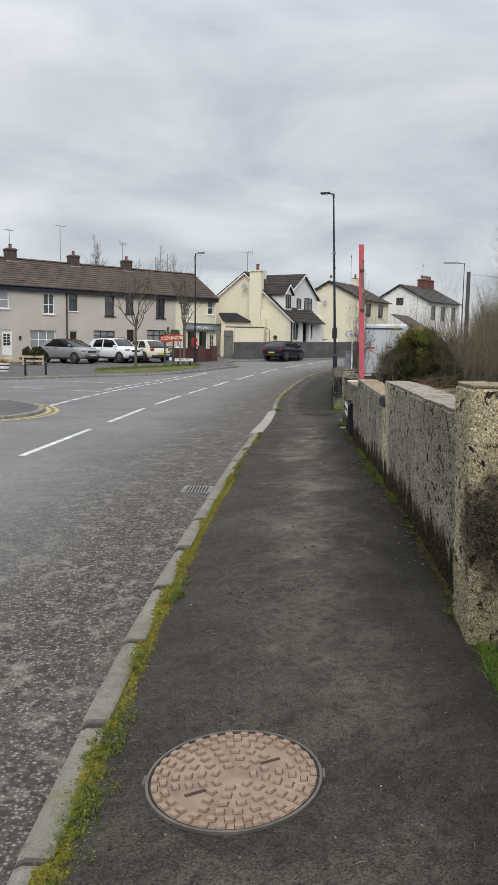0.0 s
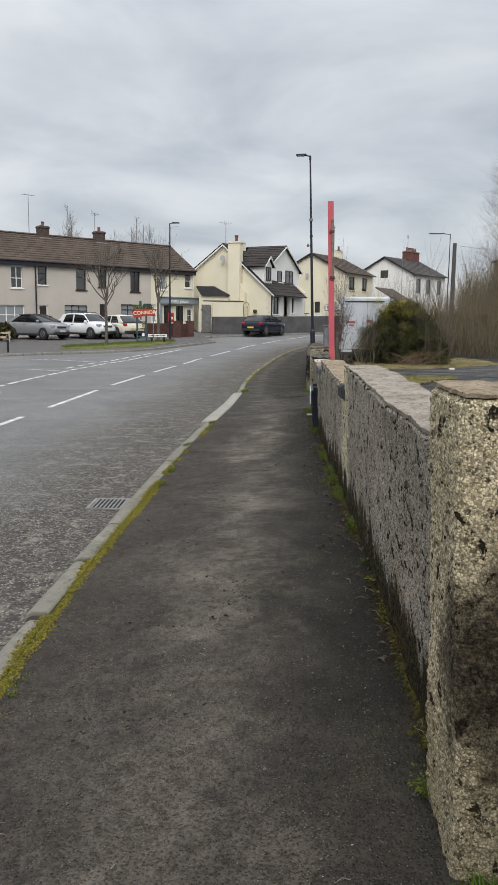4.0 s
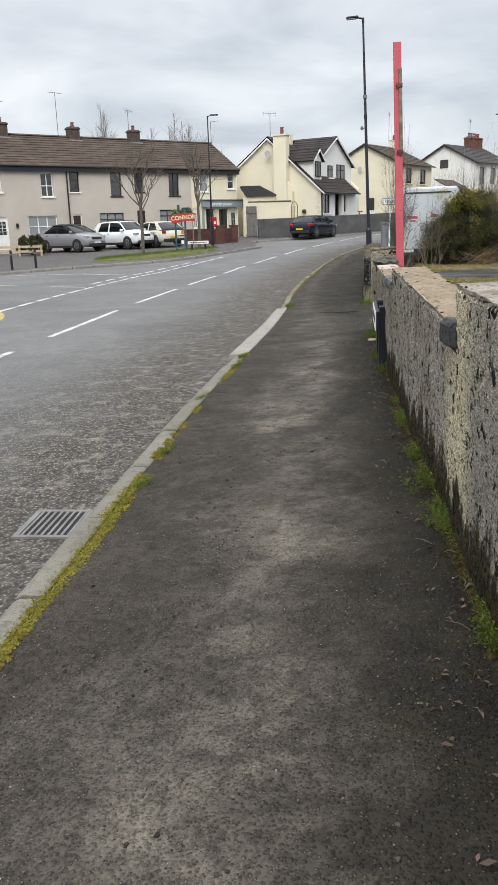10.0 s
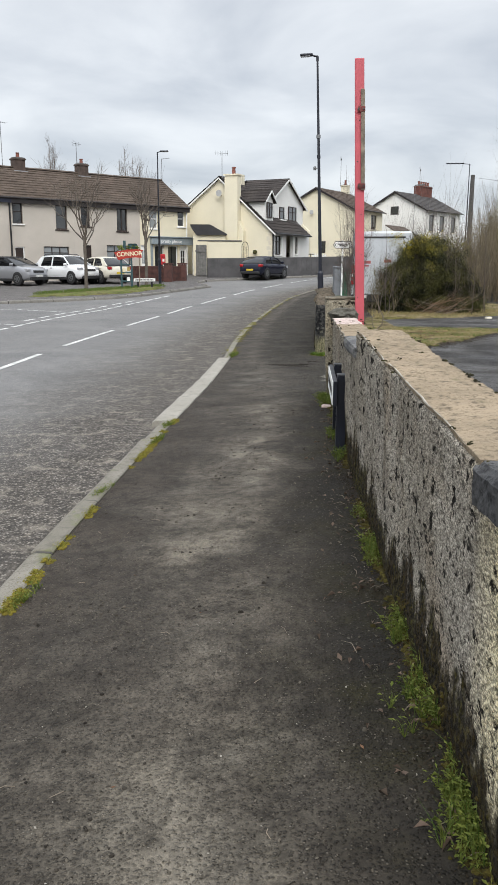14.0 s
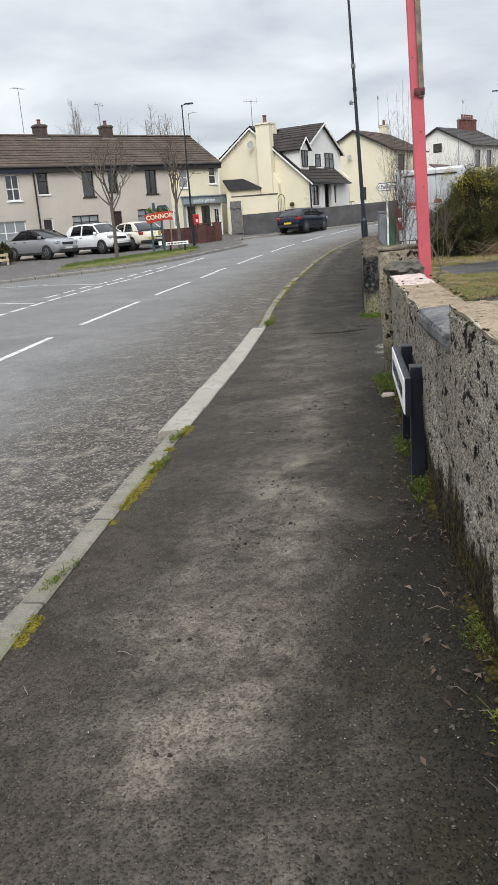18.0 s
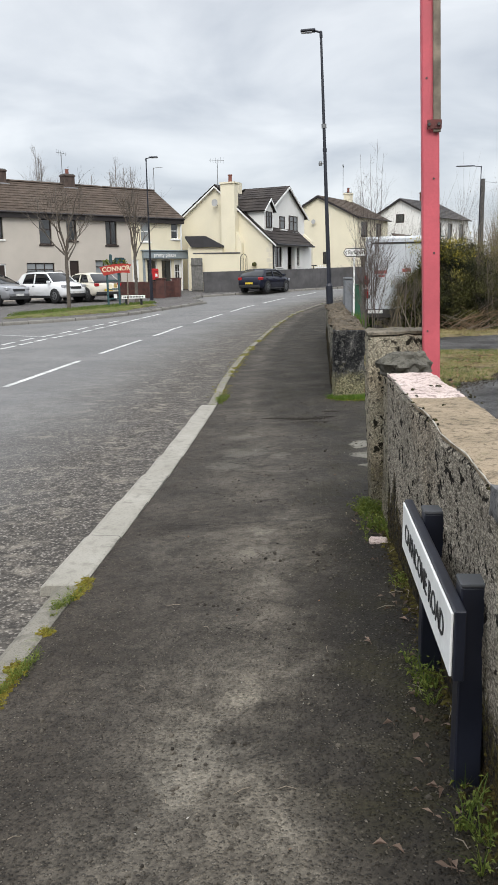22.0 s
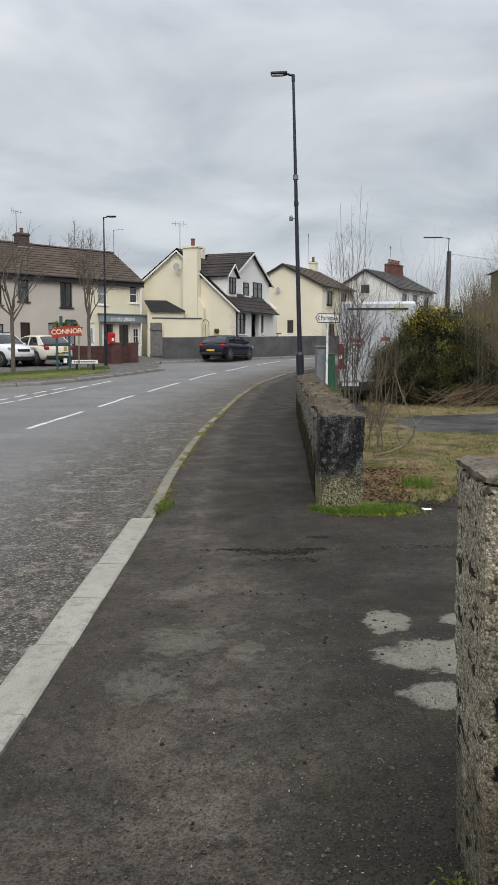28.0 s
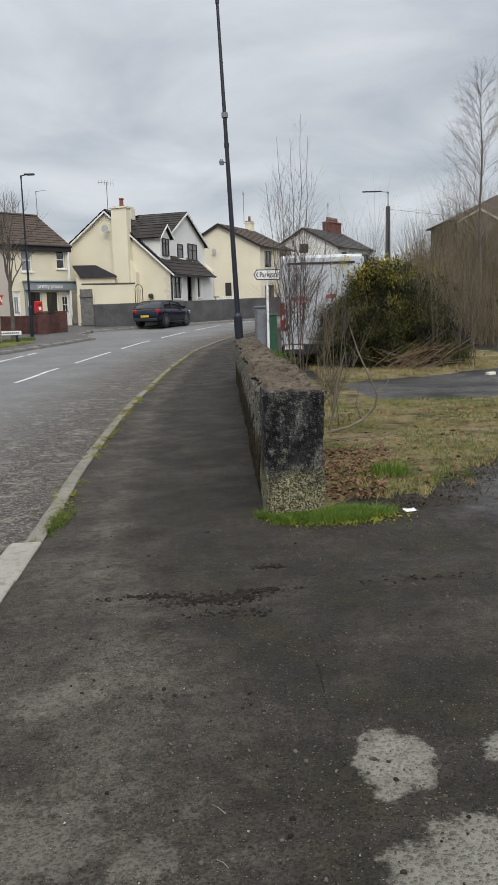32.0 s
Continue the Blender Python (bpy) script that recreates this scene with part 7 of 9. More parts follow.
    part("grille", boxed(hl - 0.10, hl + 0.012, -hw * 0.42, hw * 0.42, nose - 0.30, nose - 0.17, bevel=0.02), M_PLASTIC, t)
    part("rear_bumper", boxed(-hl - 0.025, -hl + 0.12, -hw * 0.82, hw * 0.82, 0.28, 0.47, bevel=0.04), M_PLASTIC, t)
    part("number_plate", boxed(hl + 0.021, hl + 0.03, -0.26, 0.26, 0.44, 0.55), M_PLATE_W, t)
    part("number_plate", boxed(-hl - 0.036, -hl - 0.026, -0.26, 0.26, 0.5, 0.61), M_PLATE_Y, t)
    for x in (-hl * 0.60, hl * 0.63):
        for s in (-1, 1):
            r, yo = 0.325, s * (hw - 0.10)
            part("wheel_arch", tubed([(x, yo - s * 0.1, 0.34), (x, s * (hw + 0.006), 0.34)], [r + 0.05, r + 0.045], 20), M_PLASTIC, t)
            wh = part("wheel", tubed([(x, yo - 0.115, r), (x, yo - 0.09, r), (x, yo + 0.10, r), (x, yo + 0.122, r)], [r - 0.05, r, r, r - 0.05], 20), M_TYRE, t)
            part("rim", tubed([(x, s * (hw + 0.015), r), (x, s * (hw + 0.028), r)], [0.215, 0.20], 16), M_RIM, wh)
            for k in range(5):
                a = 2 * math.pi * k / 5
                part("spoke_gap", tubed([(x + 0.13 * math.cos(a), s * (hw + 0.0285), r + 0.13 * math.sin(a)), (x + 0.13 * math.cos(a), s * (hw + 0.031), r + 0.13 * math.sin(a))], [0.045, 0.045], 7), M_TYRE, wh)
    return t


OUT = (0.733, -0.68)
P_GREY, P_WHITE = paintwork("grey_car_paint", (0.27, 0.275, 0.29), 0.3, 0.3), paintwork("white_car_paint", (0.72, 0.73, 0.74))
P_BLACK = paintwork("black_car_paint", (0.010, 0.010, 0.012), 0.25)
P_CREAM, P_BLUE = paintwork("ivory_car_paint", (0.66, 0.62, 0.52)), paintwork("dark_blue_car_paint", (0.008, 0.010, 0.022), 0.22)
car("grey crossover car parked nose out on the forecourt", frame_at(-18.0, 49.4, rise(47.5) + 0.10, 0.90, -0.43), P_GREY, 4.35, 1.8, 1.56, 1.06, 0.97, 1.3, 0.3, -0.95, -2.02, 0, cladding=True, top=P_BLACK)
car("white small SUV with roof bars parked nose out", frame_at(-15.25, 51.0, rise(49) + 0.12, 0.86, -0.51), P_WHITE, 4.1, 1.75, 1.58, 1.0, 0.98, 1.2, 0.5, -1.45, -1.95, 0, bars=True, cladding=True)
car("ivory hatchback parked nose in on the forecourt", frame_at(-13.4, 52.0, rise(50) + 0.12, -OUT[0], -OUT[1]), P_CREAM, 4.0, 1.75, 1.47, 0.98, 0.92, 1.2, 0.4, -1.2, -1.9, 0)
car("dark blue hatchback parked at the far kerb", frame_at(-4.15, 58.7, rise(58.7) + 0.02, 0.40, 0.917), P_BLUE, 4.0, 1.74, 1.42, 0.98, 0.90, 1.15, 0.35, -1.25, -1.88, 0)
text_mesh("shop_lettering", "pretty please", 0.34, 0.004, M_WHITE, house_e, pose(-1.5 - ke, -0.306, 3.22, 90, 0, 0), 0.003)


# ---- far side: tree, signs and small things ----
def grow(bm, p, d, length, r, depth, rnd, spread, lift, kids, shrink=0.68, sides=5, segs=4, wobble=0.16, tips=None):
    """A limb that bends, tapers and forks."""
    pts, radii = [Vector(p)], [r]
    d = Vector(d).normalized()
    for i in range(segs):
        d = (d + Vector((rnd.gauss(0, wobble), rnd.gauss(0, wobble), rnd.gauss(0, wobble) + lift))).normalized()
        pts.append(pts[-1] + d * length / segs)
        radii.append(r * (1 - (1 - shrink) * (i + 1) / segs))
    if depth == 0:
        radii[-1] = r * 0.25
    tube(bm, pts, radii, sides if depth > 1 else 3, False)
    if depth == 0:
        if tips is not None:
            tips.append(pts[-1])
        return
    for k in range(kids if isinstance(kids, int) else kids[min(len(kids) - 1, depth - 1)]):
        i = rnd.choice(range(max(1, segs - 2), segs + 1)) if depth > 1 else rnd.choice(range(1, segs + 1))
        a = d.orthogonal()
        a.rotate(Matrix.Rotation(rnd.uniform(0, 6.283), 3, d))
        s = rnd.uniform(0.6, 1.1) * spread
        grow(bm, pts[i], d * math.cos(s) + a * math.sin(s), length * rnd.uniform(0.55, 0.85), radii[i] * 0.72, depth - 1, rnd, spread, lift, kids, shrink, sides, segs, wobble, tips)


def street_tree(label, x, y, seed, h, limbs, splay=1.0):
    rnd = random.Random(seed)
    z = rise(y) + 0.02
    t = thing("street_tree", pose(x, y, z), label, "tree", "bare street trees")
    bm = bmesh.new()
    tube(bm, [(0, 0, -0.15), (0.01, 0, 0.25), (0.02, 0.02, 1.2), (0.0, 0.03, 2.1), (0.02, 0.02, 2.7)], [0.14, 0.095, 0.082, 0.078, 0.066], 9)
    part("trunk", bm, M_BARK, t)
    for k in range(limbs):
        a = 2 * math.pi * (k + rnd.uniform(-0.2, 0.2)) / limbs
        s = (rnd.uniform(0.7, 1.15) if k % 3 else 0.3) * splay
        bm = bmesh.new()
        grow(bm, (0.02, 0.02, 2.1 + 0.55 * (k / limbs)), (math.sin(s) * math.cos(a), math.sin(s) * math.sin(a), math.cos(s)), h, 0.040, 3, rnd, 0.50, 0.10, [4, 3, 3], 0.60, 5, 5, 0.14)
        part("limb", bm, M_BARK if k % 2 else M_TWIG, t)
    return t


street_tree("bare pruned street tree on the grass verge", -12.0, 44.2, 3, 1.65, 8, 0.85)
street_tree("bare slender street tree beside the village sign", -10.15, 49.6, 8, 1.75, 7, 0.32)


def sheet(name, label, mat, outline, z_of, lift, kind="structure", n=24):
    """A flat patch of ground cover with an uneven edge."""
    bm = bmesh.new()
    cx, cy = sum(p[0] for p in outline) / len(outline), sum(p[1] for p in outline) / len(outline)
    edge = []
    for (ax, ay), (bx, by) in zip(outline, outline[1:] + outline[:1]):
        for k in range(n):
            x, y = ax + (bx - ax) * k / n, ay + (by - ay) * k / n
            w = 1 + 0.08 * noise.noise((x * 1.3, y * 1.3, 2)) + 0.05 * noise.noise((x * 4, y * 4, 5)) + 0.03 * noise.noise((x * 15, y * 15, 5))
            edge.append((cx + (x - cx) * w, cy + (y - cy) * w))
    rings = []
    for s in (1.0, 0.93, 0.7, 0.4, 0.12):
        rings.append([bm.verts.new((cx + (x - cx) * s, cy + (y - cy) * s, z_of(cx + (x - cx) * s, cy + (y - cy) * s) + (-0.012 if s == 1.0 else lift) + 0.25 * lift * noise.noise((x * s * 2, y * s * 2, 1)))) for x, y in edge])
    for a, b in zip(rings, rings[1:]):
        for i in range(len(a)):
            j = (i + 1) % len(a)
            bm.faces.new((a[i], a[j], b[j], b[i]))
    bm.faces.new(rings[-1])
    bmesh.ops.recalc_face_normals(bm, faces=bm.faces)
    for f in bm.faces:
        if f.normal.z < 0:
            f.normal_flip()
    return tagged(part(name, bm, mat, None, label), kind=kind)


def blades(name, label, mat, spots, rnd, h=(0.05, 0.14), w=0.006, lean=0.5):
    """Grass or weed blades at the given places, one mesh."""
    vs, fs = [], []
    for x, y, z in spots:
        a, hh, l = rnd.uniform(0, 6.283), rnd.uniform(*h), rnd.uniform(0, lean)
        c, s = math.cos(a), math.sin(a)
        b = rnd.uniform(0, 6.283)
        dx, dy = l * hh * math.cos(b), l * hh * math.sin(b)
        i = len(vs)
        vs += [(x - c * w, y - s * w, z - 0.01), (x + c * w, y + s * w, z - 0.01), (x + c * w * 0.7 + dx * 0.4, y + s * w * 0.7 + dy * 0.4, z + hh * 0.6), (x - c * w * 0.7 + dx * 0.4, y - s * w * 0.7 + dy * 0.4, z + hh * 0.6), (x + dx, y + dy, z + hh)]
        fs += [(i, i + 1, i + 2, i + 3), (i + 3, i + 2, i + 4)]
    me = bpy.data.meshes.new(name)
    me.from_pydata(vs, [], fs)
    me.materials.append(mat)
    return tagged(new(name, me), label, kind="stuff")


def flakes(name, label, mat, spots, rnd, size=(0.008, 0.02), tilt=0.5, lift=0.004, round_=5):
    """Small flat bits (leaves, moss cushions, litter) lying at the given places, one mesh."""
    vs, fs = [], []
    for x, y, z in spots:
        s, a = rnd.uniform(*size), rnd.uniform(0, 6.283)
        tx, ty = rnd.uniform(-tilt, tilt), rnd.uniform(-tilt, tilt)
        st = rnd.uniform(0.4, 0.95)
        i = len(vs)
        for k in range(round_):
            b = 2 * math.pi * k / round_
            px, py = s * math.cos(b) * rnd.uniform(0.7, 1.1), s * st * math.sin(b) * rnd.uniform(0.7, 1.1)
            qx, qy = px * math.cos(a) - py * math.sin(a), px * math.sin(a) + py * math.cos(a)
            vs.append((x + qx, y + qy, z + lift + qx * tx + qy * ty))
        vs.append((x, y, z + lift + s * 0.35))
        fs += [(i + k, i + (k + 1) % round_, i + round_) for k in range(round_)]
    me = bpy.data.meshes.new(name)
    me.from_pydata(vs, [], fs)
    me.materials.append(mat)
    return tagged(new(name, me), label, kind="stuff")


def far_z(x, y):
    return rise(y) + 0.06


sheet("grass_verge", "strip of mown grass between the far kerb and forecourt", M_GRASS, [(-13.3, 39.2), (-11.0, 40.0), (-9.2, 42.4), (-8.4, 46.6), (-9.2, 48.2), (-10.6, 46.4), (-12.4, 43.0)], far_z, 0.05)
rnd = random.Random(21)
spots = []
while len(spots) < 5000:
    k, w = rnd.random(), rnd.uniform(0, 1)
    x, y = -13.0 + 4.4 * k + rnd.uniform(-0.2, 0.2), 39.6 + 7.6 * k + w * 2.2 - 0.5 * w * k
    spots.append((x + 0.0 - w * 0.6, y, far_z(x, y) + 0.04))
blades("verge_grass", "short green grass on the far verge", M_BLADE, spots, rnd, (0.04, 0.10), 0.008)

vs_ = thing("village_sign", frame_at(-10.35, 45.9, rise(45.9) + 0.05, 0.88, 0.47), "painted red and cream village name sign on a timber stand", "sign")
M_TEAL = plain("dark_teal_paint", (0.03, 0.075, 0.085), 0.6)
for x in (-0.25, 0.3):
    part("post", boxed(x - 0.045, x + 0.045, -0.04, 0.04, -0.1, 1.75, bevel=0.008), M_TEAL, vs_)
part("stay", tubed([(0.62, -0.35, 0.0), (0.72, -0.06, 1.6)], [0.03, 0.025], 6), M_OLDWOOD, vs_)
for z in (0.35, 0.8, 1.2):
    part("rail", boxed(-0.25, 0.3, -0.025, 0.025, z, z + 0.07), M_TEAL, vs_)
for i, (x, z) in enumerate(((-0.12, 0.95), (0.1, 0.5), (0.12, 1.0))):
    part("emblem", boxed(x - 0.08, x + 0.08, -0.035, -0.026, z - 0.1, z + 0.1, bevel=0.02), (M_CREAMPAINT, M_WHITE, M_YELLOW)[i], vs_, "small painted emblem panel")
bm = bmesh.new()
prism(bm, [(-0.62, 1.86), (-0.42, 1.46), (0.0, 1.55), (0.5, 1.60), (0.85, 1.58), (0.80, 1.80), (0.92, 1.98), (0.5, 2.02), (0.1, 2.0), (-0.3, 1.92)], "y", -0.1, -0.05)
board = part("name_board", bm, M_SIGNRED, vs_, "red pennant-shaped name board")
text_mesh("lettering", "CONNOR", 0.30, 0.008, M_CREAMPAINT, board, pose(0.17, -0.112, 1.77, 90, 0, 0) @ Matrix.Rotation(radians(4), 4, "Z"), 0.006)
part("crest", boxed(-0.12, 0.02, -0.05, 0.0, 2.0, 2.45, bevel=0.02), M_TEAL, vs_)
part("crest", boxed(0.12, 0.62, -0.04, 0.0, 2.05, 2.3, bevel=0.06), M_TEAL, vs_)
rnd = random.Random(4)
leaves = flakes("planting", "", M_WEED, [(rnd.uniform(-0.4, 0.75), rnd.uniform(-0.1, 0.12), rnd.uniform(1.95, 2.18)) for _ in range(160)], rnd, (0.03, 0.07), 1.5)
leaves.parent = vs_
leaves["label"] = "green planting along the top"
np2 = thing("street_nameplate", frame_at(-9.45, 46.1, rise(46.1) + 0.05, 0.9, 0.43), "low white street nameplate on two black posts", "sign")
for x in (-0.32, 0.42):
    part("post", boxed(x - 0.05, x + 0.05, 0.0, 0.09, -0.1, 0.5, bevel=0.006), M_BLACK, np2)
part("plate", boxed(-0.55, 0.6, -0.03, -0.002, 0.36, 0.52, bevel=0.004), M_WHITE, np2)
for i in range(13):
    part("lettering_bar", boxed(-0.46 + 0.075 * i, -0.41 + 0.075 * i, -0.036, -0.0305, 0.41, 0.47), M_BLACK, np2, "dark unreadable lettering bar")

# brick garden wall with pillars, shop side
bw = thing("brick_wall", pose(-10.4, 54.2, rise(54) + 0.05), "low dark red brick wall with pillars outside the shop", "wall")
rnd = random.Random(9)
line = [(-12.6, 55.0), (-9.6, 53.2), (-8.95, 54.3)]
brick_me = {}
for (ax, ay), (bx, by) in zip(line, line[1:]):
    d = math.hypot(bx - ax, by - ay)
    m = bw.matrix_world.inverted() @ frame_at(ax, ay, rise(54) + 0.02, bx - ax, by - ay)
    core = boxed(0, d, 0.01, 0.2, 0, 0.86)
    bmesh.ops.transform(core, matrix=m, verts=core.verts)
    part("core", core, M_MORTAR, bw)
    bm = bmesh.new()
    for r in range(11):
        x = -0.11 * (r % 2)
        while x < d:
            a, b = max(0, x + 0.005), min(d, x + 0.22)
            if b - a > 0.03:
                box(bm, a, b, -0.004, 0.212, 0.078 * r + 0.005, 0.078 * r + 0.073)
            x += 0.225
    bmesh.ops.transform(bm, matrix=m, verts=bm.verts)
    tagged(part("bricks", bm, M_BRICK, bw), kind="stuff")
    cp = boxed(-0.02, d + 0.02, -0.03, 0.24, 0.862, 0.92, bevel=0.01)
    bmesh.ops.transform(cp, matrix=m, verts=cp.verts)
    part("coping", cp, M_BRICK, bw)
for x, y in ((-9.6, 53.2), (-8.95, 54.4)):
    bm = boxed(x - 0.24, x + 0.24, y - 0.22, y + 0.22, rise(54), rise(54) + 1.05)
    box(bm, x - 0.28, x + 0.28, y - 0.26, y + 0.26, rise(54) + 1.054, rise(54) + 1.13, bevel=0.012)
    wpart("pillar", bm, M_BRICK, bw)
pb = thing("post_box", frame_at(-11.15, 58.6, rise(58) + 0.05, *TU), "small red post box on a dark pole by the shop", "post box")
part("pole", tubed([(0, 0.05, -0.1), (0, 0.05, 1.5)], [0.05, 0.05], 10), M_BLACK, pb)
bx_ = part("box", boxed(-0.2, 0.2, -0.18, 0.12, 0.85, 1.55, bevel=0.05, segments=3), M_RED, pb)
part("slot", boxed(-0.12, 0.12, -0.19, -0.181, 1.33, 1.37), M_BLACK, bx_)
part("notice_plate", boxed(-0.08, 0.08, -0.19, -0.181, 1.06, 1.24), M_WHITE, bx_)

for n, (x, y) in enumerate(((-14.6, 36.4), (-15.35, 35.6))):
    t = thing("bollard", pose(x, y, rise(y) + 0.05), "slim black painted steel bollard at the kerb", "bollard", "black bollards")
    part("shaft", tubed([(0, 0, -0.1), (0, 0, 0.78), (0, 0, 0.82)], [0.055, 0.055, 0.035], 12), M_BLACK, t)
    part("band", tubed([(0, 0, 0.6), (0, 0, 0.66)], [0.058, 0.058], 12), M_GREYSTEEL, t)
for n, (x, y) in enumerate(((-17.7, 38.4), (-20.4, 38.0))):
    t = thing("planter_tub", pose(x, y, rise(y) + 0.06), "half-barrel tub painted in white and black bands, with pansies", "planter", "barrel planters")
    part("tub", tubed([(0, 0, 0), (0, 0, 0.22), (0, 0, 0.44), (0, 0, 0.42)], [0.24, 0.29, 0.32, 0.27], 18), M_WHITE, t)
    for z, r in ((0.10, 0.272), (0.31, 0.312)):
        part("hoop", tubed([(0, 0, z), (0, 0, z + 0.06)], [r, r + 0.008], 18), M_BLACK, t)
    rnd = random.Random(n)
    pts = [(0.26 * math.sqrt(rnd.random()) * math.cos(a), 0.26 * math.sqrt(rnd.random()) * math.sin(a), rnd.uniform(0.42, 0.62)) for a in (rnd.uniform(0, 6.28) for _ in range(120))]
    for nm, mt, sel in (("foliage", M_WEED, pts[:80]), ("flower_cluster", M_GORSE if n else M_SIGNRED, pts[80:])):
        f = flakes(nm, "", mt, sel, rnd, (0.025, 0.05), 1.2)
        f.parent = t
gw = thing("give_way_sign", frame_at(-19.2, 38.6, rise(38.6) + 0.05, 0.9, -0.4), "give way sign on a grey pole", "road sign")
part("pole", tubed([(0, 0, -0.1), (0, 0, 2.65)], [0.035, 0.035], 10), M_GREYSTEEL, gw)
bm = bmesh.new()
prism(bm, [(-0.36, 2.62), (0, 2.0), (0.36, 2.62)], "y", -0.06, -0.045)
part("triangle", bm, M_RED, gw)
bm = bmesh.new()
prism(bm, [(-0.24, 2.55), (0, 2.14), (0.24, 2.55)], "y", -0.066, -0.061)
part("triangle_face", bm, M_WHITE, gw)
fn = thing("garden_fence", frame_at(-26.0, 45.2, rise(45) + 0.03, 0.985, 0.12), "low pale timber rail fence in front of the terrace", "fence")
for i in range(7):
    part("post", boxed(1.25 * i - 0.05, 1.25 * i + 0.05, 0, 0.1, -0.05, 0.62, bevel=0.008), M_FENCE, fn)
for z in (0.2, 0.46):
    part("rail", boxed(-0.05, 7.6, -0.03, -0.002, z, z + 0.13, bevel=0.006), M_FENCE, fn)


def wild_bush(label, x, y, z, rx, ry, h, mat, clumps, per, seed, size=(0.015, 0.045), name="shrub", twigs=40, spare=0.0):
    """A ragged overgrown bush: leaf clumps of uneven size heaped over bare stems, with twigs sticking out."""
    rnd = random.Random(seed)
    t = thing(name, pose(x, y, z), label, "shrub")
    pts, tips = [], []
    for k in range(clumps):
        a, u = rnd.uniform(0, 6.283), rnd.random() ** 0.8
        top = h * (0.72 + 0.45 * noise.noise((1.5 * math.cos(a) + seed, 1.5 * math.sin(a), 0)) + 0.12 * rnd.random())
        zz = top * (0.06 + 0.94 * u)
        w = math.sqrt(max(0.03, 1 - u ** 2.2)) * (0.86 + 0.35 * noise.noise((2.2 * math.cos(a), 2.2 * math.sin(a) + seed, 2.5 * u))) * (0.75 + 0.25 * rnd.random() ** 0.3)
        c = Vector((rx * w * math.cos(a), ry * w * math.sin(a), zz))
        tips.append(c)
        r = rnd.uniform(0.10, 0.30)
        n = int(per * (r / 0.2) ** 2)
        for _ in range(n):
            d = Vector((rnd.gauss(0, 1), rnd.gauss(0, 1), rnd.gauss(0, 0.8))) * r * 0.55
            pts.append((c.x + d.x, c.y + d.y, max(0.02, c.z + d.z)))
    bm = bmesh.new()
    for c in tips[::4]:
        tube(bm, [(c.x * 0.15, c.y * 0.15, -0.08), (c.x * 0.6, c.y * 0.6, c.z * 0.55), tuple(c)], [0.02, 0.012, 0.005], 4)
    part("stem_tangle", bm, M_BARK, t)
    bm = bmesh.new()
    for c in rnd.sample(tips, min(twigs, len(tips))):
        d = Vector((c.x / rx, c.y / ry, rnd.uniform(0.4, 2.2)))
        grow(bm, tuple(c * 0.85), d, rnd.uniform(0.35, 0.8), 0.007, 1, rnd, 0.5, 0.03, [4], 0.5, 3, 4, 0.14)
    tagged(part("twig_tangle", bm, M_TWIG, t), kind="stuff")
    flakes("foliage", "", mat, pts, rnd, size, 1.8).parent = t
    return t


def round_bush(label, x, y, z, rx, ry, h, mat, n, seed, size=(0.03, 0.08), name="shrub", group=""):
    """A clipped or dense bush: stems inside and many small leaves in clumps."""
    rnd = random.Random(seed)
    t = thing(name, pose(x, y, z), label, "shrub", group)
    bm = bmesh.new()
    for k in range(9):
        a = rnd.uniform(0, 6.28)
        tube(bm, [(0.1 * rx * math.cos(a), 0.1 * ry * math.sin(a), -0.05), (0.45 * rx * math.cos(a), 0.45 * ry * math.sin(a), h * 0.5), (0.7 * rx * math.cos(a), 0.7 * ry * math.sin(a), h * 0.8)], [0.03, 0.02, 0.008], 5)
    part("stem_tangle", bm, M_BARK, t)
    pts = []
    for _ in range(n):
        u, a = rnd.random(), rnd.uniform(0, 6.283)
        r = (0.62 + 0.38 * rnd.random() ** 0.4) * (1 + 0.22 * noise.noise((math.cos(a) * 2 + seed, math.sin(a) * 2, u * 3)))
        zz = h * (0.08 + 0.92 * u) * (0.9 + 0.25 * noise.noise((math.cos(a) * 1.4, math.sin(a) * 1.4 + seed, 3)))
        w = math.sqrt(max(0.02, 1 - ((u - 0.35) / 0.75) ** 2))
        pts.append((rx * r * w * math.cos(a), ry * r * w * math.sin(a), zz))
    f = flakes("foliage", "", mat, pts, rnd, size, 1.8)
    f.parent = t
    return t


round_bush("dark rounded evergreen bush behind the fence", -19.3, 46.6, rise(46) + 0.1, 0.85, 0.6, 1.05, M_IVY, 1600, 1)
round_bush("dark rounded evergreen bush behind the fence", -23.6, 46.4, rise(46) + 0.1, 0.9, 0.6, 1.1, M_IVY, 1600, 2)


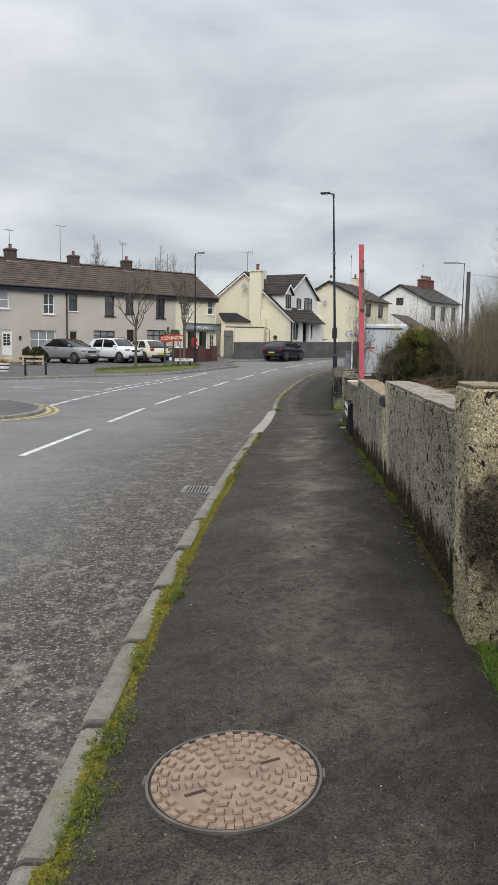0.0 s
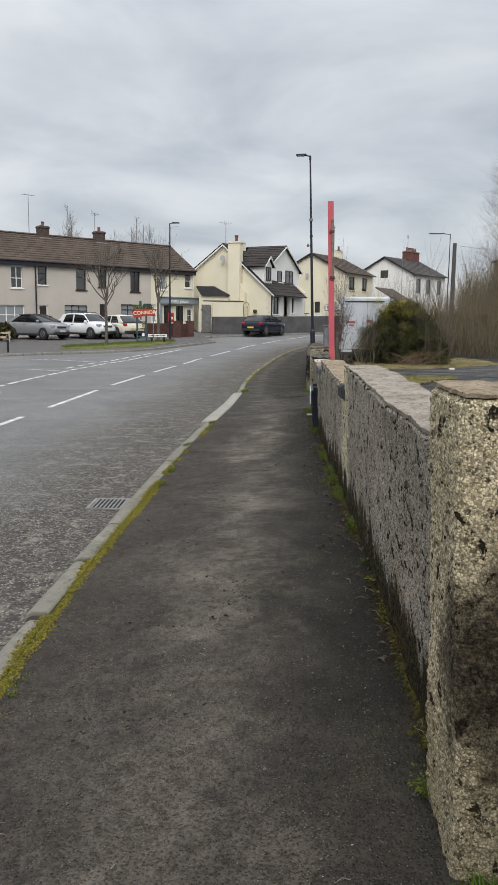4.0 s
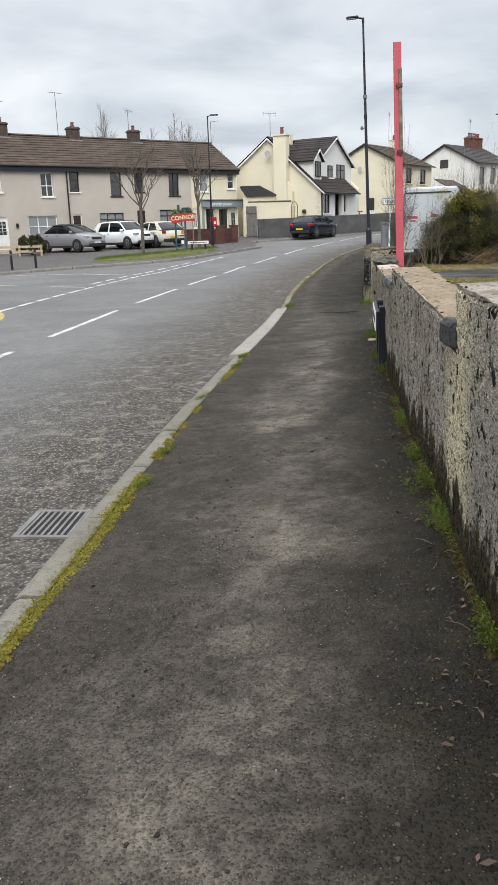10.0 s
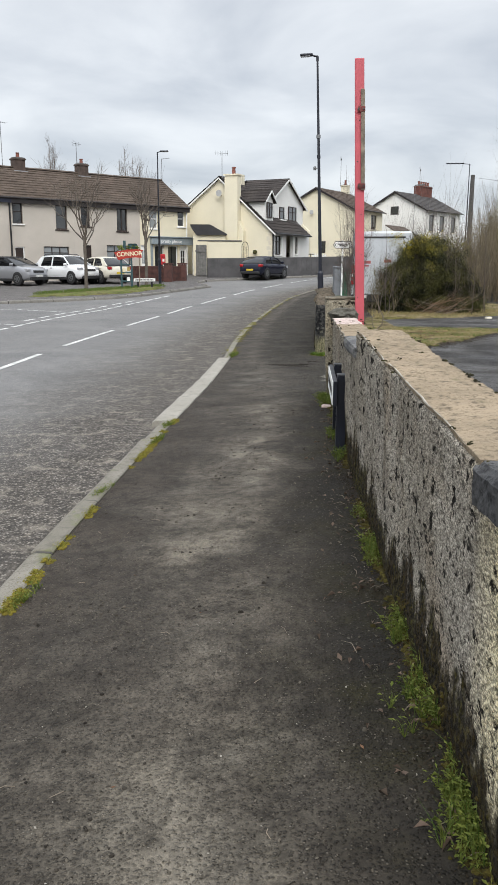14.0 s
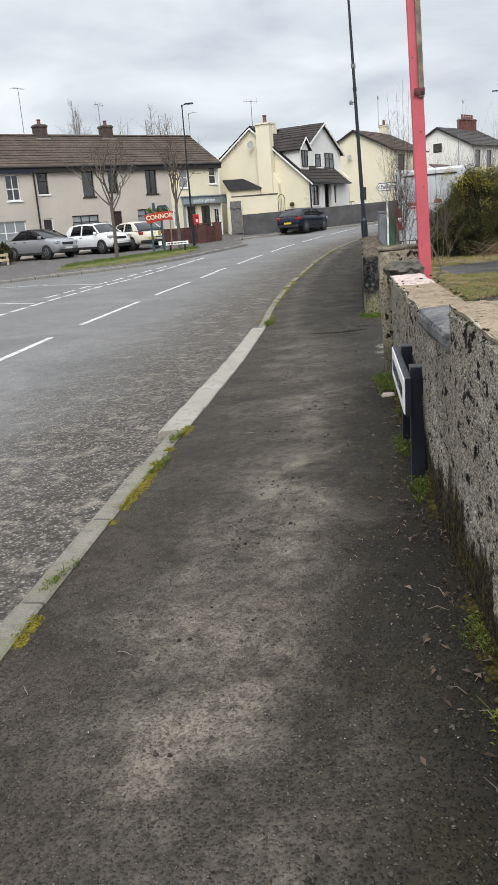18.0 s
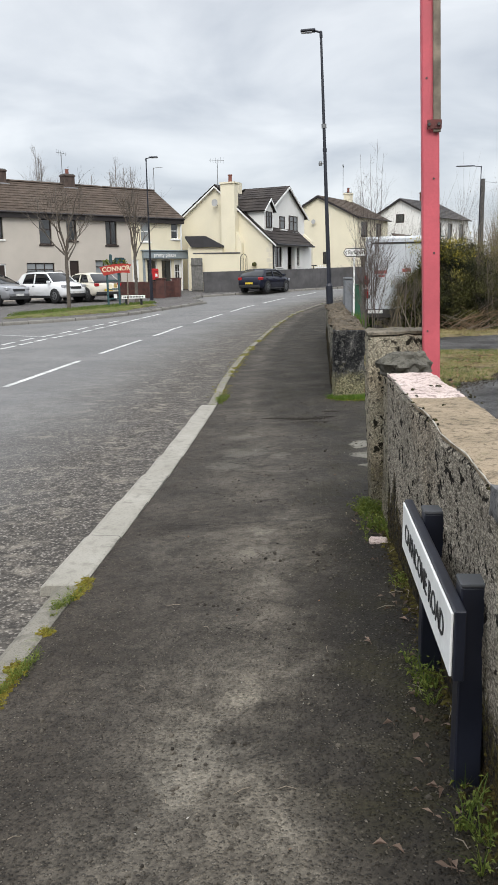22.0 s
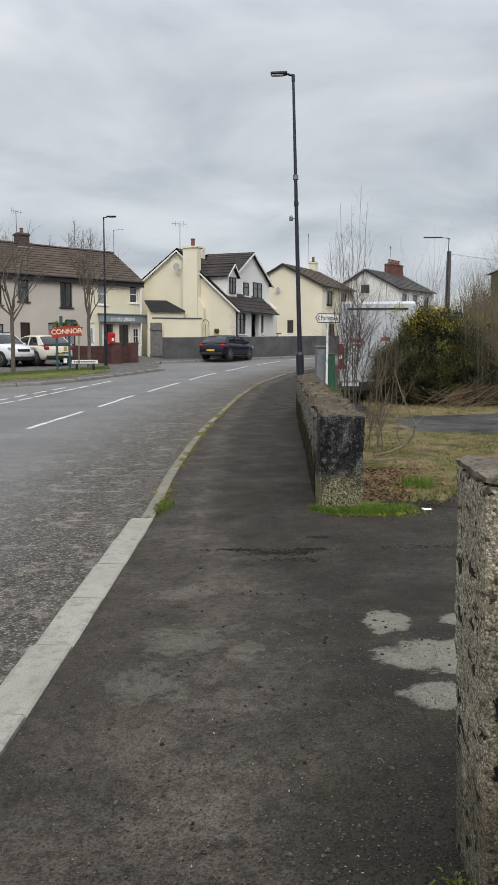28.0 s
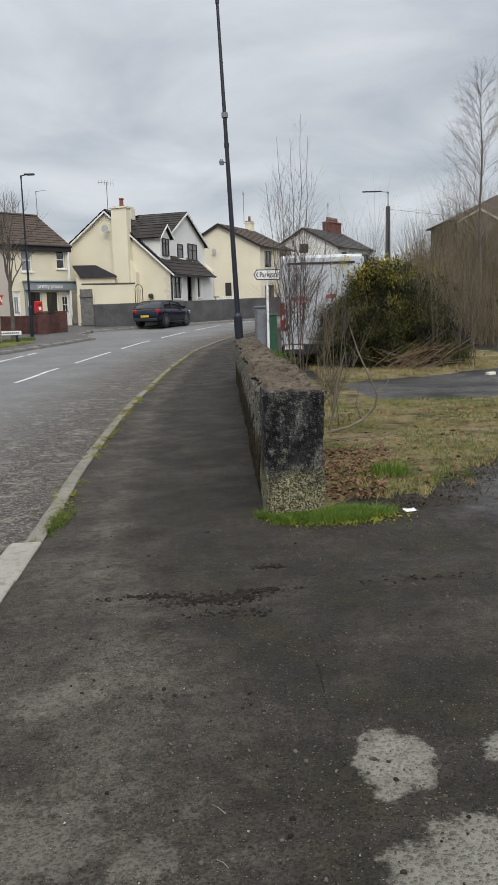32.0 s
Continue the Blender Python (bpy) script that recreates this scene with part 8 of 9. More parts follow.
# ---- right side: verge, van, cabinets, thicket ----
van = thing("box_van", frame_at(2.1, 32.6, rise(32.6) + 0.0, 0.12, 0.993), "white high-sided van with red tail lamps, parked behind saplings", "van")
P_VAN = paintwork("white_van_paint", (0.47, 0.495, 0.52), 0.5)
M_FADEDRED = plain("faded_red_livery", (0.42, 0.10, 0.10), 0.6, vary=0.3)
part("body", boxed(0.0, 4.6, -1.0, 1.0, 0.48, 2.74, bevel=0.07, segments=2), P_VAN, van)
part("roof_trim", boxed(-0.03, -0.002, -0.8, 0.8, 2.52, 2.57), M_PLASTIC, van)
for s in (-1, 1):
    d = part("rear_door", boxed(-0.02, -0.003, 0.02 if s > 0 else -0.9, 0.9 if s > 0 else -0.02, 0.62, 2.50, bevel=0.006), P_VAN, van)
    part("hinge", boxed(-0.035, -0.021, s * 0.86 - 0.03, s * 0.86 + 0.03, 1.9, 2.0), M_PLASTIC, d)
    part("hinge", boxed(-0.035, -0.021, s * 0.86 - 0.03, s * 0.86 + 0.03, 0.95, 1.05), M_PLASTIC, d)
    lamp = part("tail_lamp", boxed(-0.045, 0.02, s * 0.955 - 0.055, s * 0.955 + 0.055, 0.95, 1.62, bevel=0.012), M_LAMPRED, van)
    part("lens", boxed(-0.05, -0.0455, s * 0.955 - 0.045, s * 0.955 + 0.045, 1.22, 1.33), M_WHITE, lamp)
    wh = part("wheel", tubed([(1.0, s * 0.8, 0.34), (1.0, s * 1.0, 0.34)], [0.34, 0.34], 18), M_TYRE, van)
    part("rim", tubed([(1.0, s * 1.001, 0.34), (1.0, s * 1.01, 0.34)], [0.2, 0.19], 14), M_RIM, wh)
    wh = part("wheel", tubed([(3.8, s * 0.8, 0.34), (3.8, s * 1.0, 0.34)], [0.34, 0.34], 18), M_TYRE, van)
part("bumper", boxed(-0.14, 0.04, -0.98, 0.98, 0.36, 0.62, bevel=0.03), M_PLASTIC, van)
part("number_plate", boxed(-0.15, -0.141, 0.45, 0.9, 0.5, 0.6), M_PLATE_W, van)
for y0, y1, z0, z1 in ((0.35, 0.72, 1.66, 1.76), (-0.35, -0.1, 1.70, 1.80), (0.42, 0.6, 1.56, 1.62)):
    part("livery_mark", boxed(-0.027, -0.0205, y0, y1, z0, z1, bevel=0.002), M_FADEDRED, van, "faded red livery shape")

cab = thing("utility_cabinet", frame_at(0.62, 32.0, level(0.6, 32), 0.98, 0.1), "grey steel utility cabinet at the verge", "cabinet")
part("body", boxed(-0.13, 0.13, 0, 0.32, 0, 1.50, bevel=0.012), M_GREYBOX, cab)
part("lid", boxed(-0.145, 0.145, -0.03, 0.35, 1.504, 1.56, bevel=0.015), M_GREYBOX, cab)
part("door", boxed(-0.11, 0.11, -0.012, -0.002, 0.1, 1.43, bevel=0.004), M_GREYBOX, cab)
cab2 = thing("utility_cabinet", frame_at(0.86, 32.4, level(0.9, 32), 0.98, 0.1), "small dark green utility cabinet at the verge", "cabinet")
part("body", boxed(-0.12, 0.14, 0, 0.3, 0, 1.3, bevel=0.02), M_GREENBOX, cab2)
part("lid", boxed(-0.14, 0.16, -0.02, 0.32, 1.304, 1.36, bevel=0.02), M_GREENBOX, cab2)
fp = thing("finger_post", frame_at(0.76, 31.9, level(0.8, 32) - 0.10, 0.76, 0.157) @ Matrix.Diagonal((0.80, 0.80, 1, 1)), "white direction sign with a black border on a pale pole", "road sign")
part("pole", tubed([(0, 0, -0.1), (0, 0, 2.5)], [0.038, 0.038], 10), M_WHITE, fp)
bm = bmesh.new()
prism(bm, [(-0.42, 2.36), (-0.32, 2.24), (0.38, 2.24), (0.38, 2.48), (-0.32, 2.48)], "y", -0.055, -0.04)
b0 = part("sign_border", bm, M_BLACK, fp)
bm = bmesh.new()
prism(bm, [(-0.39, 2.36), (-0.31, 2.262), (0.36, 2.262), (0.36, 2.458), (-0.31, 2.458)], "y", -0.061, -0.056)
b1 = part("sign_face", bm, M_WHITE, b0)
text_mesh("lettering", "Parkgate", 0.16, 0.001, M_BLACK, fp, pose(0.04, -0.063, 2.36, 90, 0, 0), 0.002)
bm = bmesh.new()
prism(bm, [(-0.36, 2.36), (-0.28, 2.29), (-0.28, 2.32), (-0.32, 2.36), (-0.28, 2.40), (-0.28, 2.43)], "y", -0.066, -0.0615)
part("chevron", bm, M_BLACK, b0)
# verges beside the entrance
sheet("dry_verge", "rough dry grass and leaf-strewn soil beside the low wall", M_VERGE, [(0.50, 18.65), (1.35, 18.8), (2.2, 19.8), (3.2, 21.5), (4.5, 24.0), (4.8, 25.3), (2.9, 25.1), (2.0, 25.6), (1.9, 29), (0.6, 31.2), (0.3, 25)], level, 0.018)
sheet("mossy_verge", "mossy rough grass round the gorse mound", M_VERGE, [(1.7, 28.3), (3.0, 28.9), (4.6, 29.9), (6.4, 31.8), (8.2, 34.4), (7.5, 37), (4, 40), (1.4, 36), (1.8, 31)], level, 0.06)
sheet("yard_grass", "bright green grass strip across the yard", M_GRASS, [(8.3, 46), (10.4, 42.4), (11.6, 38.6), (15, 36.6), (26, 34), (34, 38), (28, 50), (15, 53), (9, 52)], level, 0.06)

rnd = random.Random(33)
M_ENDGRASS = leafy("bright_green_grass", (0.060, 0.130, 0.014), (0.165, 0.225, 0.035))


def spread(n, x0, x1, y0, y1, keep=lambda x, y: True, z_of=level, lift=0.02):
    out = []
    while len(out) < n:
        x, y = rnd.uniform(x0, x1), rnd.uniform(y0, y1)
        if keep(x, y):
            out.append((x, y, z_of(x, y) + lift))
    return out


def verge(x, y):
    """On the dry verge beside the low wall."""
    return 18.7 < y < 25.5 and x < interp(y, (18.6, 1.25), (19.8, 2.1), (21.5, 3.1), (24.0, 4.4), (25.3, 4.7)) + 0.35 * noise.noise((y * 3, x * 3, 2))


blades("dry_grass", "dry straw-coloured grass on the verge", M_STRAW, spread(13000, 0.5, 4.8, 18.8, 25.3, lambda x, y: verge(x, y) and noise.noise((x * 1.5, y * 1.5, 7)) + 0.10 * (x - 1.2) > 0.0, lift=0.008), rnd, (0.010, 0.045), 0.004, 2.6)
blades("verge_grass", "green grass tufts on the verge", M_BLADE, spread(8000, 0.5, 4.8, 18.8, 25.3, lambda x, y: verge(x, y) and noise.noise((x * 1.2, y * 1.2, 3)) + 0.12 * (x - 1.6) > 0.10, lift=0.008), rnd, (0.012, 0.050), 0.004, 1.6)
ends = []
while len(ends) < 2600:
    x = 0.52 + rnd.gauss(0, 0.24)
    y = 18.42 - abs(rnd.gauss(0, 0.05 + 0.13 * max(0, min(1, x)))) + rnd.uniform(0, 0.1)
    if ((x - 0.60) / 0.46) ** 2 + ((18.44 - y) / 0.30) ** 2 < 0.95 + 0.7 * noise.noise((x * 7, y * 7, 9)):
        ends.append((x, y, level(x, y)))
blades("wall_end_grass", "bright green grass at the foot of the wall end", M_ENDGRASS, [q for q in ends if q[1] > 18.2] * 2 + ends, rnd, (0.015, 0.075), 0.0026, 1.9)
flakes("wall_end_moss", "yellow-green moss and small leaves under the wall end grass", M_MOSSLEAF, [(x + 0.08 + rnd.gauss(0, 0.07), y - abs(rnd.gauss(0, 0.06)), z + rnd.uniform(0, 0.012)) for x, y, z in ends], rnd, (0.004, 0.012), 1.0, 0.002)
flakes("verge_edge_soil", "dark soil crumbs along the edge of the verge", leafy("verge_soil_crumbs", (0.024, 0.019, 0.013), (0.085, 0.067, 0.048), 1.0), [(x, y, level(x, y) + 0.004) for x, y in ((interp(y, (18.6, 1.25), (19.8, 2.1), (21.5, 3.1), (24.0, 4.4)) + rnd.gauss(0.0, 0.24), y) for y in (rnd.uniform(18.5, 24.0) for _ in range(9000)))], rnd, (0.003, 0.013), 0.8, 0.002)
blades("verge_tuft", "bright green grass tuft on the verge", M_ENDGRASS, [(1.25 + rnd.gauss(0, 0.09), 19.65 + rnd.gauss(0, 0.09), level(1.2, 19.6) + 0.02) for _ in range(500)], rnd, (0.03, 0.12), 0.003, 1.0)
blades("pillar_grass", "green grass at the foot of the rubble wall", M_ENDGRASS, spread(1500, 1.13, 1.45, 1.0, 1.86, lambda x, y: x < 1.21 + 0.13 * (1.84 - y) and x > 1.08 + 0.10 * (1.84 - y), lift=-0.01), rnd, (0.015, 0.065), 0.0024, 2.4)
blades("yard_blades", "grass across the yard", M_BLADE, spread(6000, 9, 26, 37.5, 49, lambda x, y: x > 10.2 + 0.9 * max(0, 41 - y) * 0.4 and noise.noise((x * 0.6, y * 0.6, 7)) > -0.2, lift=0.06), rnd, (0.05, 0.16), 0.012)
LEAF_SPOTS = spread(900, 0.60, 1.6, 18.8, 20.9, lambda x, y: x < 0.95 + 0.30 * (y - 18.6) ** 0.6 and noise.noise((x * 1.3, y * 1.3, 7)) > -0.2, lift=0.016)
blades("dry_grass", "dry straw grass round the gorse mound", M_STRAW, spread(5000, 1.7, 7.5, 28.4, 33.5, lambda x, y: y > interp(x, (1.7, 28.4), (3.0, 29.0), (4.6, 30.0), (6.4, 31.9), (8.2, 34.5)) + 0.2 * noise.noise((x * 2, y * 2, 1)) and noise.noise((x, y, 7)) > -0.15, lift=0.05), rnd, (0.02, 0.09), 0.007, 2.0)
flakes("dead_leaves", "brown dead leaves and soil crumbs on the verge", M_LEAF, spread(260, 1.0, 4.0, 19.0, 24.0, lambda x, y: verge(x, y), lift=0.02), rnd, (0.015, 0.045), 0.6)


M_TWIG_BROWN = leafy("brown_bare_twigs", (0.075, 0.058, 0.036), (0.27, 0.225, 0.15), 0.95)


def shrub_stems(label, name, x, y, z, n, h, seed, mat, lean=0.25, r=0.014, forks=(2, 3), radius=0.4, category="shrub", depth=2):
    """Upright bare stems with twigs, one mesh a stem."""
    rnd = random.Random(seed)
    t = thing(name, pose(x, y, z), label, category)
    for k in range(n):
        bm = bmesh.new()
        a, q = rnd.uniform(0, 6.283), radius * math.sqrt(rnd.random())
        hh = h * rnd.uniform(0.6, 1.0)
        grow(bm, (q * math.cos(a), q * math.sin(a), -0.05), (lean * rnd.gauss(0, 1), lean * rnd.gauss(0, 1), 1), hh * 0.62, r * rnd.uniform(0.7, 1.3), depth, rnd, 0.50, 0.10, [7, 7], 0.5, 5, 7, 0.09)
        part("stem", bm, mat, t)
    return t


def whip(bm, x, y, z, h, rnd, r=0.012, lean=0.05, reach=0.95, n=24, fine=5):
    """A slender upright stem set with ascending twigged branches."""
    lx, ly = rnd.gauss(0, lean), rnd.gauss(0, lean)
    stem = [(x + lx * h * k / 8 + 0.012 * h * noise.noise((k * 0.9, x, y)), y + ly * h * k / 8 + 0.012 * h * noise.noise((k * 0.9, y, x + 5)), z + h * k / 8) for k in range(9)]
    tube(bm, stem, [r * (1 - 0.098 * k) for k in range(9)], 5)
    for _ in range(n):
        t = 0.22 + 0.74 * rnd.random()
        i = min(7, int(t * 8))
        o = Vector(stem[i]).lerp(Vector(stem[i + 1]), t * 8 - i)
        a, s = rnd.uniform(0, 6.283), rnd.uniform(0.35, 0.75)
        d = Vector((math.sin(s) * math.cos(a), math.sin(s) * math.sin(a), math.cos(s)))
        grow(bm, o, d, (reach * (1 - t) + 0.2) * rnd.uniform(0.5, 1.0) * h / 4, r * 0.45 * (1.15 - t), 1, rnd, 0.5, 0.05, [fine], 0.55, 4, 4, 0.06)


def whips(label, name, x, y, n, h, seed, radius, mat=M_TWIG, r=0.012, lean=0.05, reach=0.95, branches=24, category="sapling"):
    rnd = random.Random(seed)
    t = thing(name, pose(x, y, level(x, y)), label, category)
    for k in range(n):
        bm = bmesh.new()
        a, q = rnd.uniform(0, 6.283), radius * math.sqrt(rnd.random())
        whip(bm, q * math.cos(a), q * math.sin(a), -0.05, h * (1.0 if k == 0 else rnd.uniform(0.55, 0.95)), rnd, r, lean, reach, branches)
        part("stem", bm, mat, t)
    return t


whips("tall bare birch saplings with fine twigs behind the low wall", "sapling", 0.95, 26.0, 11, 4.4, 1, 0.15, M_TWIG_PALE, r=0.010, lean=0.10, reach=1.1, branches=30)
shrub_stems("tangled bare shrub with pale arching stems", "shrub", 1.15, 22.8, level(1.1, 22.8), 5, 0.9, 5, M_TWIG, 0.35, 0.006, radius=0.4)
whips("tangled bare shrub in front of the van", "shrub", 1.75, 29.2, 7, 1.9, 6, 0.7, M_TWIG_BROWN, lean=0.2, reach=1.6, branches=12, r=0.008, category="shrub")
whips("bare saplings between the van and the gorse", "sapling", 2.3, 31.0, 5, 2.8, 7, 0.5, M_TWIG_PALE, branches=16, r=0.012, lean=0.1, reach=1.2)
whips("bare pale saplings in front of the gorse mound", "sapling", 4.75, 31.3, 9, 3.1, 8, 0.7, lean=0.10, branches=18, r=0.014, reach=1.2)
# a fallen curved branch beside the wall end
M_DULLWOOD = plain("dull_brown_branch", (0.17, 0.14, 0.105), 0.9, vary=0.25, bump=0.4)
br = thing("fallen_branch", pose(1.08, 22.0, level(1.08, 22.0) + 0.02), "pale curved branch leaning over the verge beside the low wall", "branch")
part("limb", tubed([(-0.16, 0, -0.03), (0.0, 0, 0.02), (0.16, 0.02, 0.05), (0.34, 0.05, 0.13), (0.48, 0.05, 0.27), (0.50, 0.02, 0.42), (0.40, 0.0, 0.64), (0.29, 0.05, 0.90), (0.20, 0.1, 1.20)], [0.018, 0.018, 0.017, 0.016, 0.014, 0.012, 0.010, 0.008, 0.004], 7), M_DULLWOOD, br)
part("limb", tubed([(-0.05, 0.05, -0.02), (0.02, 0.05, 0.28), (0.05, 0.08, 0.55), (0.16, 0.1, 0.95)], [0.014, 0.011, 0.008, 0.003], 7), M_DULLWOOD, br)
part("limb", tubed([(0.34, 0.05, 0.13), (0.26, 0.04, 0.30), (0.30, 0.04, 0.52), (0.22, 0.06, 0.78)], [0.010, 0.008, 0.006, 0.002], 6), M_DULLWOOD, br)
part("twig", tubed([(0.50, 0.02, 0.42), (0.62, 0.05, 0.55), (0.70, 0.1, 0.72)], [0.006, 0.004, 0.002], 5), M_DULLWOOD, br)
part("twig", tubed([(-0.30, -1.1, 0.04), (0.1, -1.0, 0.10), (0.45, -0.95, 0.17), (0.72, -0.9, 0.22)], [0.004, 0.006, 0.005, 0.002], 5), M_DULLWOOD, br)
part("twig", tubed([(-0.25, -0.7, 0.03), (0.05, -0.75, 0.06), (0.40, -0.8, 0.07), (0.60, -0.75, 0.12)], [0.004, 0.006, 0.004, 0.002], 5), M_DULLWOOD, br)

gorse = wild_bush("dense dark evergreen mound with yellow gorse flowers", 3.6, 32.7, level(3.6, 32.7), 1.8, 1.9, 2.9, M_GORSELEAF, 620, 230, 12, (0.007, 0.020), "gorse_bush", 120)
rnd = random.Random(18)
tuft = [(cx + rnd.gauss(0, 0.10), cy + rnd.gauss(0, 0.10), cz + rnd.gauss(0, 0.09)) for cx, cy, cz in ((rnd.gauss(0, 1.0), rnd.gauss(-1.0, 0.7), rnd.uniform(0.3, 2.6)) for _ in range(190)) for _ in range(95) if (cx / 1.8) ** 2 + (cy / 1.9) ** 2 + (cz / 2.8) ** 2 < 1.25]
flakes("new_growth", "olive-green new growth", foliage_mat("olive_new_growth", (0.035, 0.038, 0.012), (0.170, 0.150, 0.040), 1.1), tuft, rnd, (0.007, 0.019), 1.8).parent = gorse
rnd = random.Random(8)
fl = flakes("blossom", "yellow gorse flowers", M_GORSE, [(cx + rnd.gauss(0, 0.09), cy + rnd.gauss(0, 0.09), cz + rnd.gauss(0, 0.08)) for cx, cy, cz in ((-0.40 + rnd.gauss(0, 0.30), -0.75 + rnd.gauss(0, 0.30), 2.15 + rnd.gauss(0, 0.24)) for _ in range(56)) for _ in range(46)], rnd, (0.009, 0.024), 1.5)
fl.parent = gorse
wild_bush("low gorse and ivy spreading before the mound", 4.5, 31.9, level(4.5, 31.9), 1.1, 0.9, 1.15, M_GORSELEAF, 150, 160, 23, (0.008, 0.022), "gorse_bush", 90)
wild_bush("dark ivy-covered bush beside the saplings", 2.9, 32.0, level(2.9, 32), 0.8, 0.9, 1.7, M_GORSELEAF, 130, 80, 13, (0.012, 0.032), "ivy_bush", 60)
wild_bush("dark bramble bush at the back of the yard", 8.6, 44.5, level(8, 42), 2.6, 1.6, 2.2, M_IVY, 220, 50, 14, (0.03, 0.07), "bramble_bush", 70)
wild_bush("dark bramble bush at the back of the yard", 14.0, 50.5, level(14, 50), 3.6, 1.8, 2.4, M_IVY, 220, 50, 15, (0.03, 0.08), "bramble_bush", 70)
wild_bush("dark bramble bush under the thicket", 20.0, 50.5, level(20, 50), 3.6, 1.8, 2.2, M_IVY, 200, 50, 16, (0.03, 0.08), "bramble_bush", 70)
M_CUTWOOD = plain("reddish_brown_cut_sticks", (0.20, 0.125, 0.075), 0.9, vary=0.25, bump=0)
pile = thing("brush_pile", pose(3.9, 30.8, level(3.9, 30.8) + 0.03), "heap of cut pale branches and brambles", "brush pile")
rnd = random.Random(17)
for k in range(60):
    a = rnd.uniform(-0.6, 0.9) + (math.pi if rnd.random() < 0.3 else 0)
    x, y, z = rnd.gauss(0, 0.42), rnd.gauss(0, 0.3), abs(rnd.gauss(0.05, 0.12))
    l = rnd.uniform(0.5, 1.4)
    e = Vector((math.cos(a), 0.5 * math.sin(a), rnd.uniform(0.1, 0.8)))
    bm = tubed([Vector((x, y, z)) - e * l * 0.5 * 0.3, Vector((x, y, z)) + e * l * 0.3 + Vector((0, 0, 0.05)), Vector((x, y, z)) + e * l * 0.7], [0.008, 0.007, 0.003], 4)
    for v in bm.verts:
        v.co.z = max(v.co.z, -0.03)
    part("stick", bm, M_CUTWOOD if k % 3 else M_OLDWOOD, pile)


def thicket(name, label, mat, n, x0, x1, y0, y1, h, seed, r=0.014):
    """A dense stand of bare stems, one mesh."""
    rnd = random.Random(seed)
    bm = bmesh.new()
    for k in range(n):
        x, y = rnd.uniform(x0, x1), rnd.uniform(y0, y1)
        hh = h * rnd.uniform(0.45, 1.0) * (0.75 + 0.5 * noise.noise((x * 0.35, y * 0.35, seed)))
        grow(bm, (x, y, level(x, y) - 0.1), (rnd.gauss(0, 0.12), rnd.gauss(0, 0.12), 1), hh * 0.6, r * rnd.uniform(0.6, 1.3), 1, rnd, 0.30, 0.08, [8], 0.4, 3, 4, 0.07)
    return tagged(part(name, bm, mat, None, label), kind="stuff")


thicket("thicket", "bare brown thicket of saplings behind the yard", M_TWIG_BROWN, 2600, 8.5, 27, 48, 56, 5.3, 2, 0.013)
thicket("thicket", "tall bare saplings in front of the brown-roofed house", M_TWIG_BROWN, 2100, 10.5, 30, 54, 61, 7.6, 9, 0.016)
thicket("thicket", "dense bare scrub below the brown-roofed house", M_TWIG_BROWN, 2600, 11.5, 25, 62, 68, 9.2, 12, 0.018)
thicket("thicket", "bare grey saplings standing farther back", M_TWIG_FAR, 420, 4, 36, 55, 60, 7.6, 3, 0.017)
thicket("thicket", "low tangled brambles at the back of the yard", M_TWIG_BROWN, 1500, 8.0, 26, 48, 52, 3.0, 4, 0.010)
thicket("thicket", "bare scrub behind the van and the verge", M_TWIG_BROWN, 700, 4.2, 9.5, 38, 46, 4.4, 5, 0.010)


def birch(x, y, h, seed):
    rnd = random.Random(seed)
    t = thing("birch_tree", pose(x, y, level(x, y)), "tall slender bare birch tree behind the yard", "tree", "bare birches")
    bm = bmesh.new()
    tops = [(0, 0, -0.1)]
    for k in range(1, 11):
        tops.append((0.05 * rnd.gauss(0, 1) + tops[-1][0], 0.05 * rnd.gauss(0, 1) + tops[-1][1], h * k / 10))
    tube(bm, tops, [0.10 * (1 - 0.095 * k) for k in range(11)], 8)
    part("trunk", bm, M_BARK, t)
    bm = bmesh.new()
    for k in range(90):
        z = h * (0.22 + 0.74 * rnd.random())
        i = int(z / h * 10)
        a = rnd.uniform(0, 6.283)
        grow(bm, (tops[i][0], tops[i][1], z), (0.75 * math.cos(a), 0.75 * math.sin(a), 1.0), (h - z) * 0.20 + 0.6, 0.010, 2, rnd, 0.42, -0.01, [6, 4], 0.5, 3, 4, 0.13)
    part("crown", bm, M_TWIG_FAR, t)
    return t


birch(11.4, 50.6, 11.4, 1)
birch(13.6, 50.5, 6.5, 2)
birch(16.2, 52.0, 8.0, 3)
birch(20.5, 54.0, 7.5, 4)


for x, y, h, seed in ((-22.6, 72, 10.6, 5), (-20.2, 72.5, 9.0, 8), (-16.6, 72, 9.7, 6), (-15.4, 71.6, 9.2, 7)):
    whips("bare slender tree rising behind the terrace roof", "bare_tree", x, y, 4, h, seed, 0.9, M_TWIG_FAR, 0.075, 0.06, 1.5, 34, "tree")


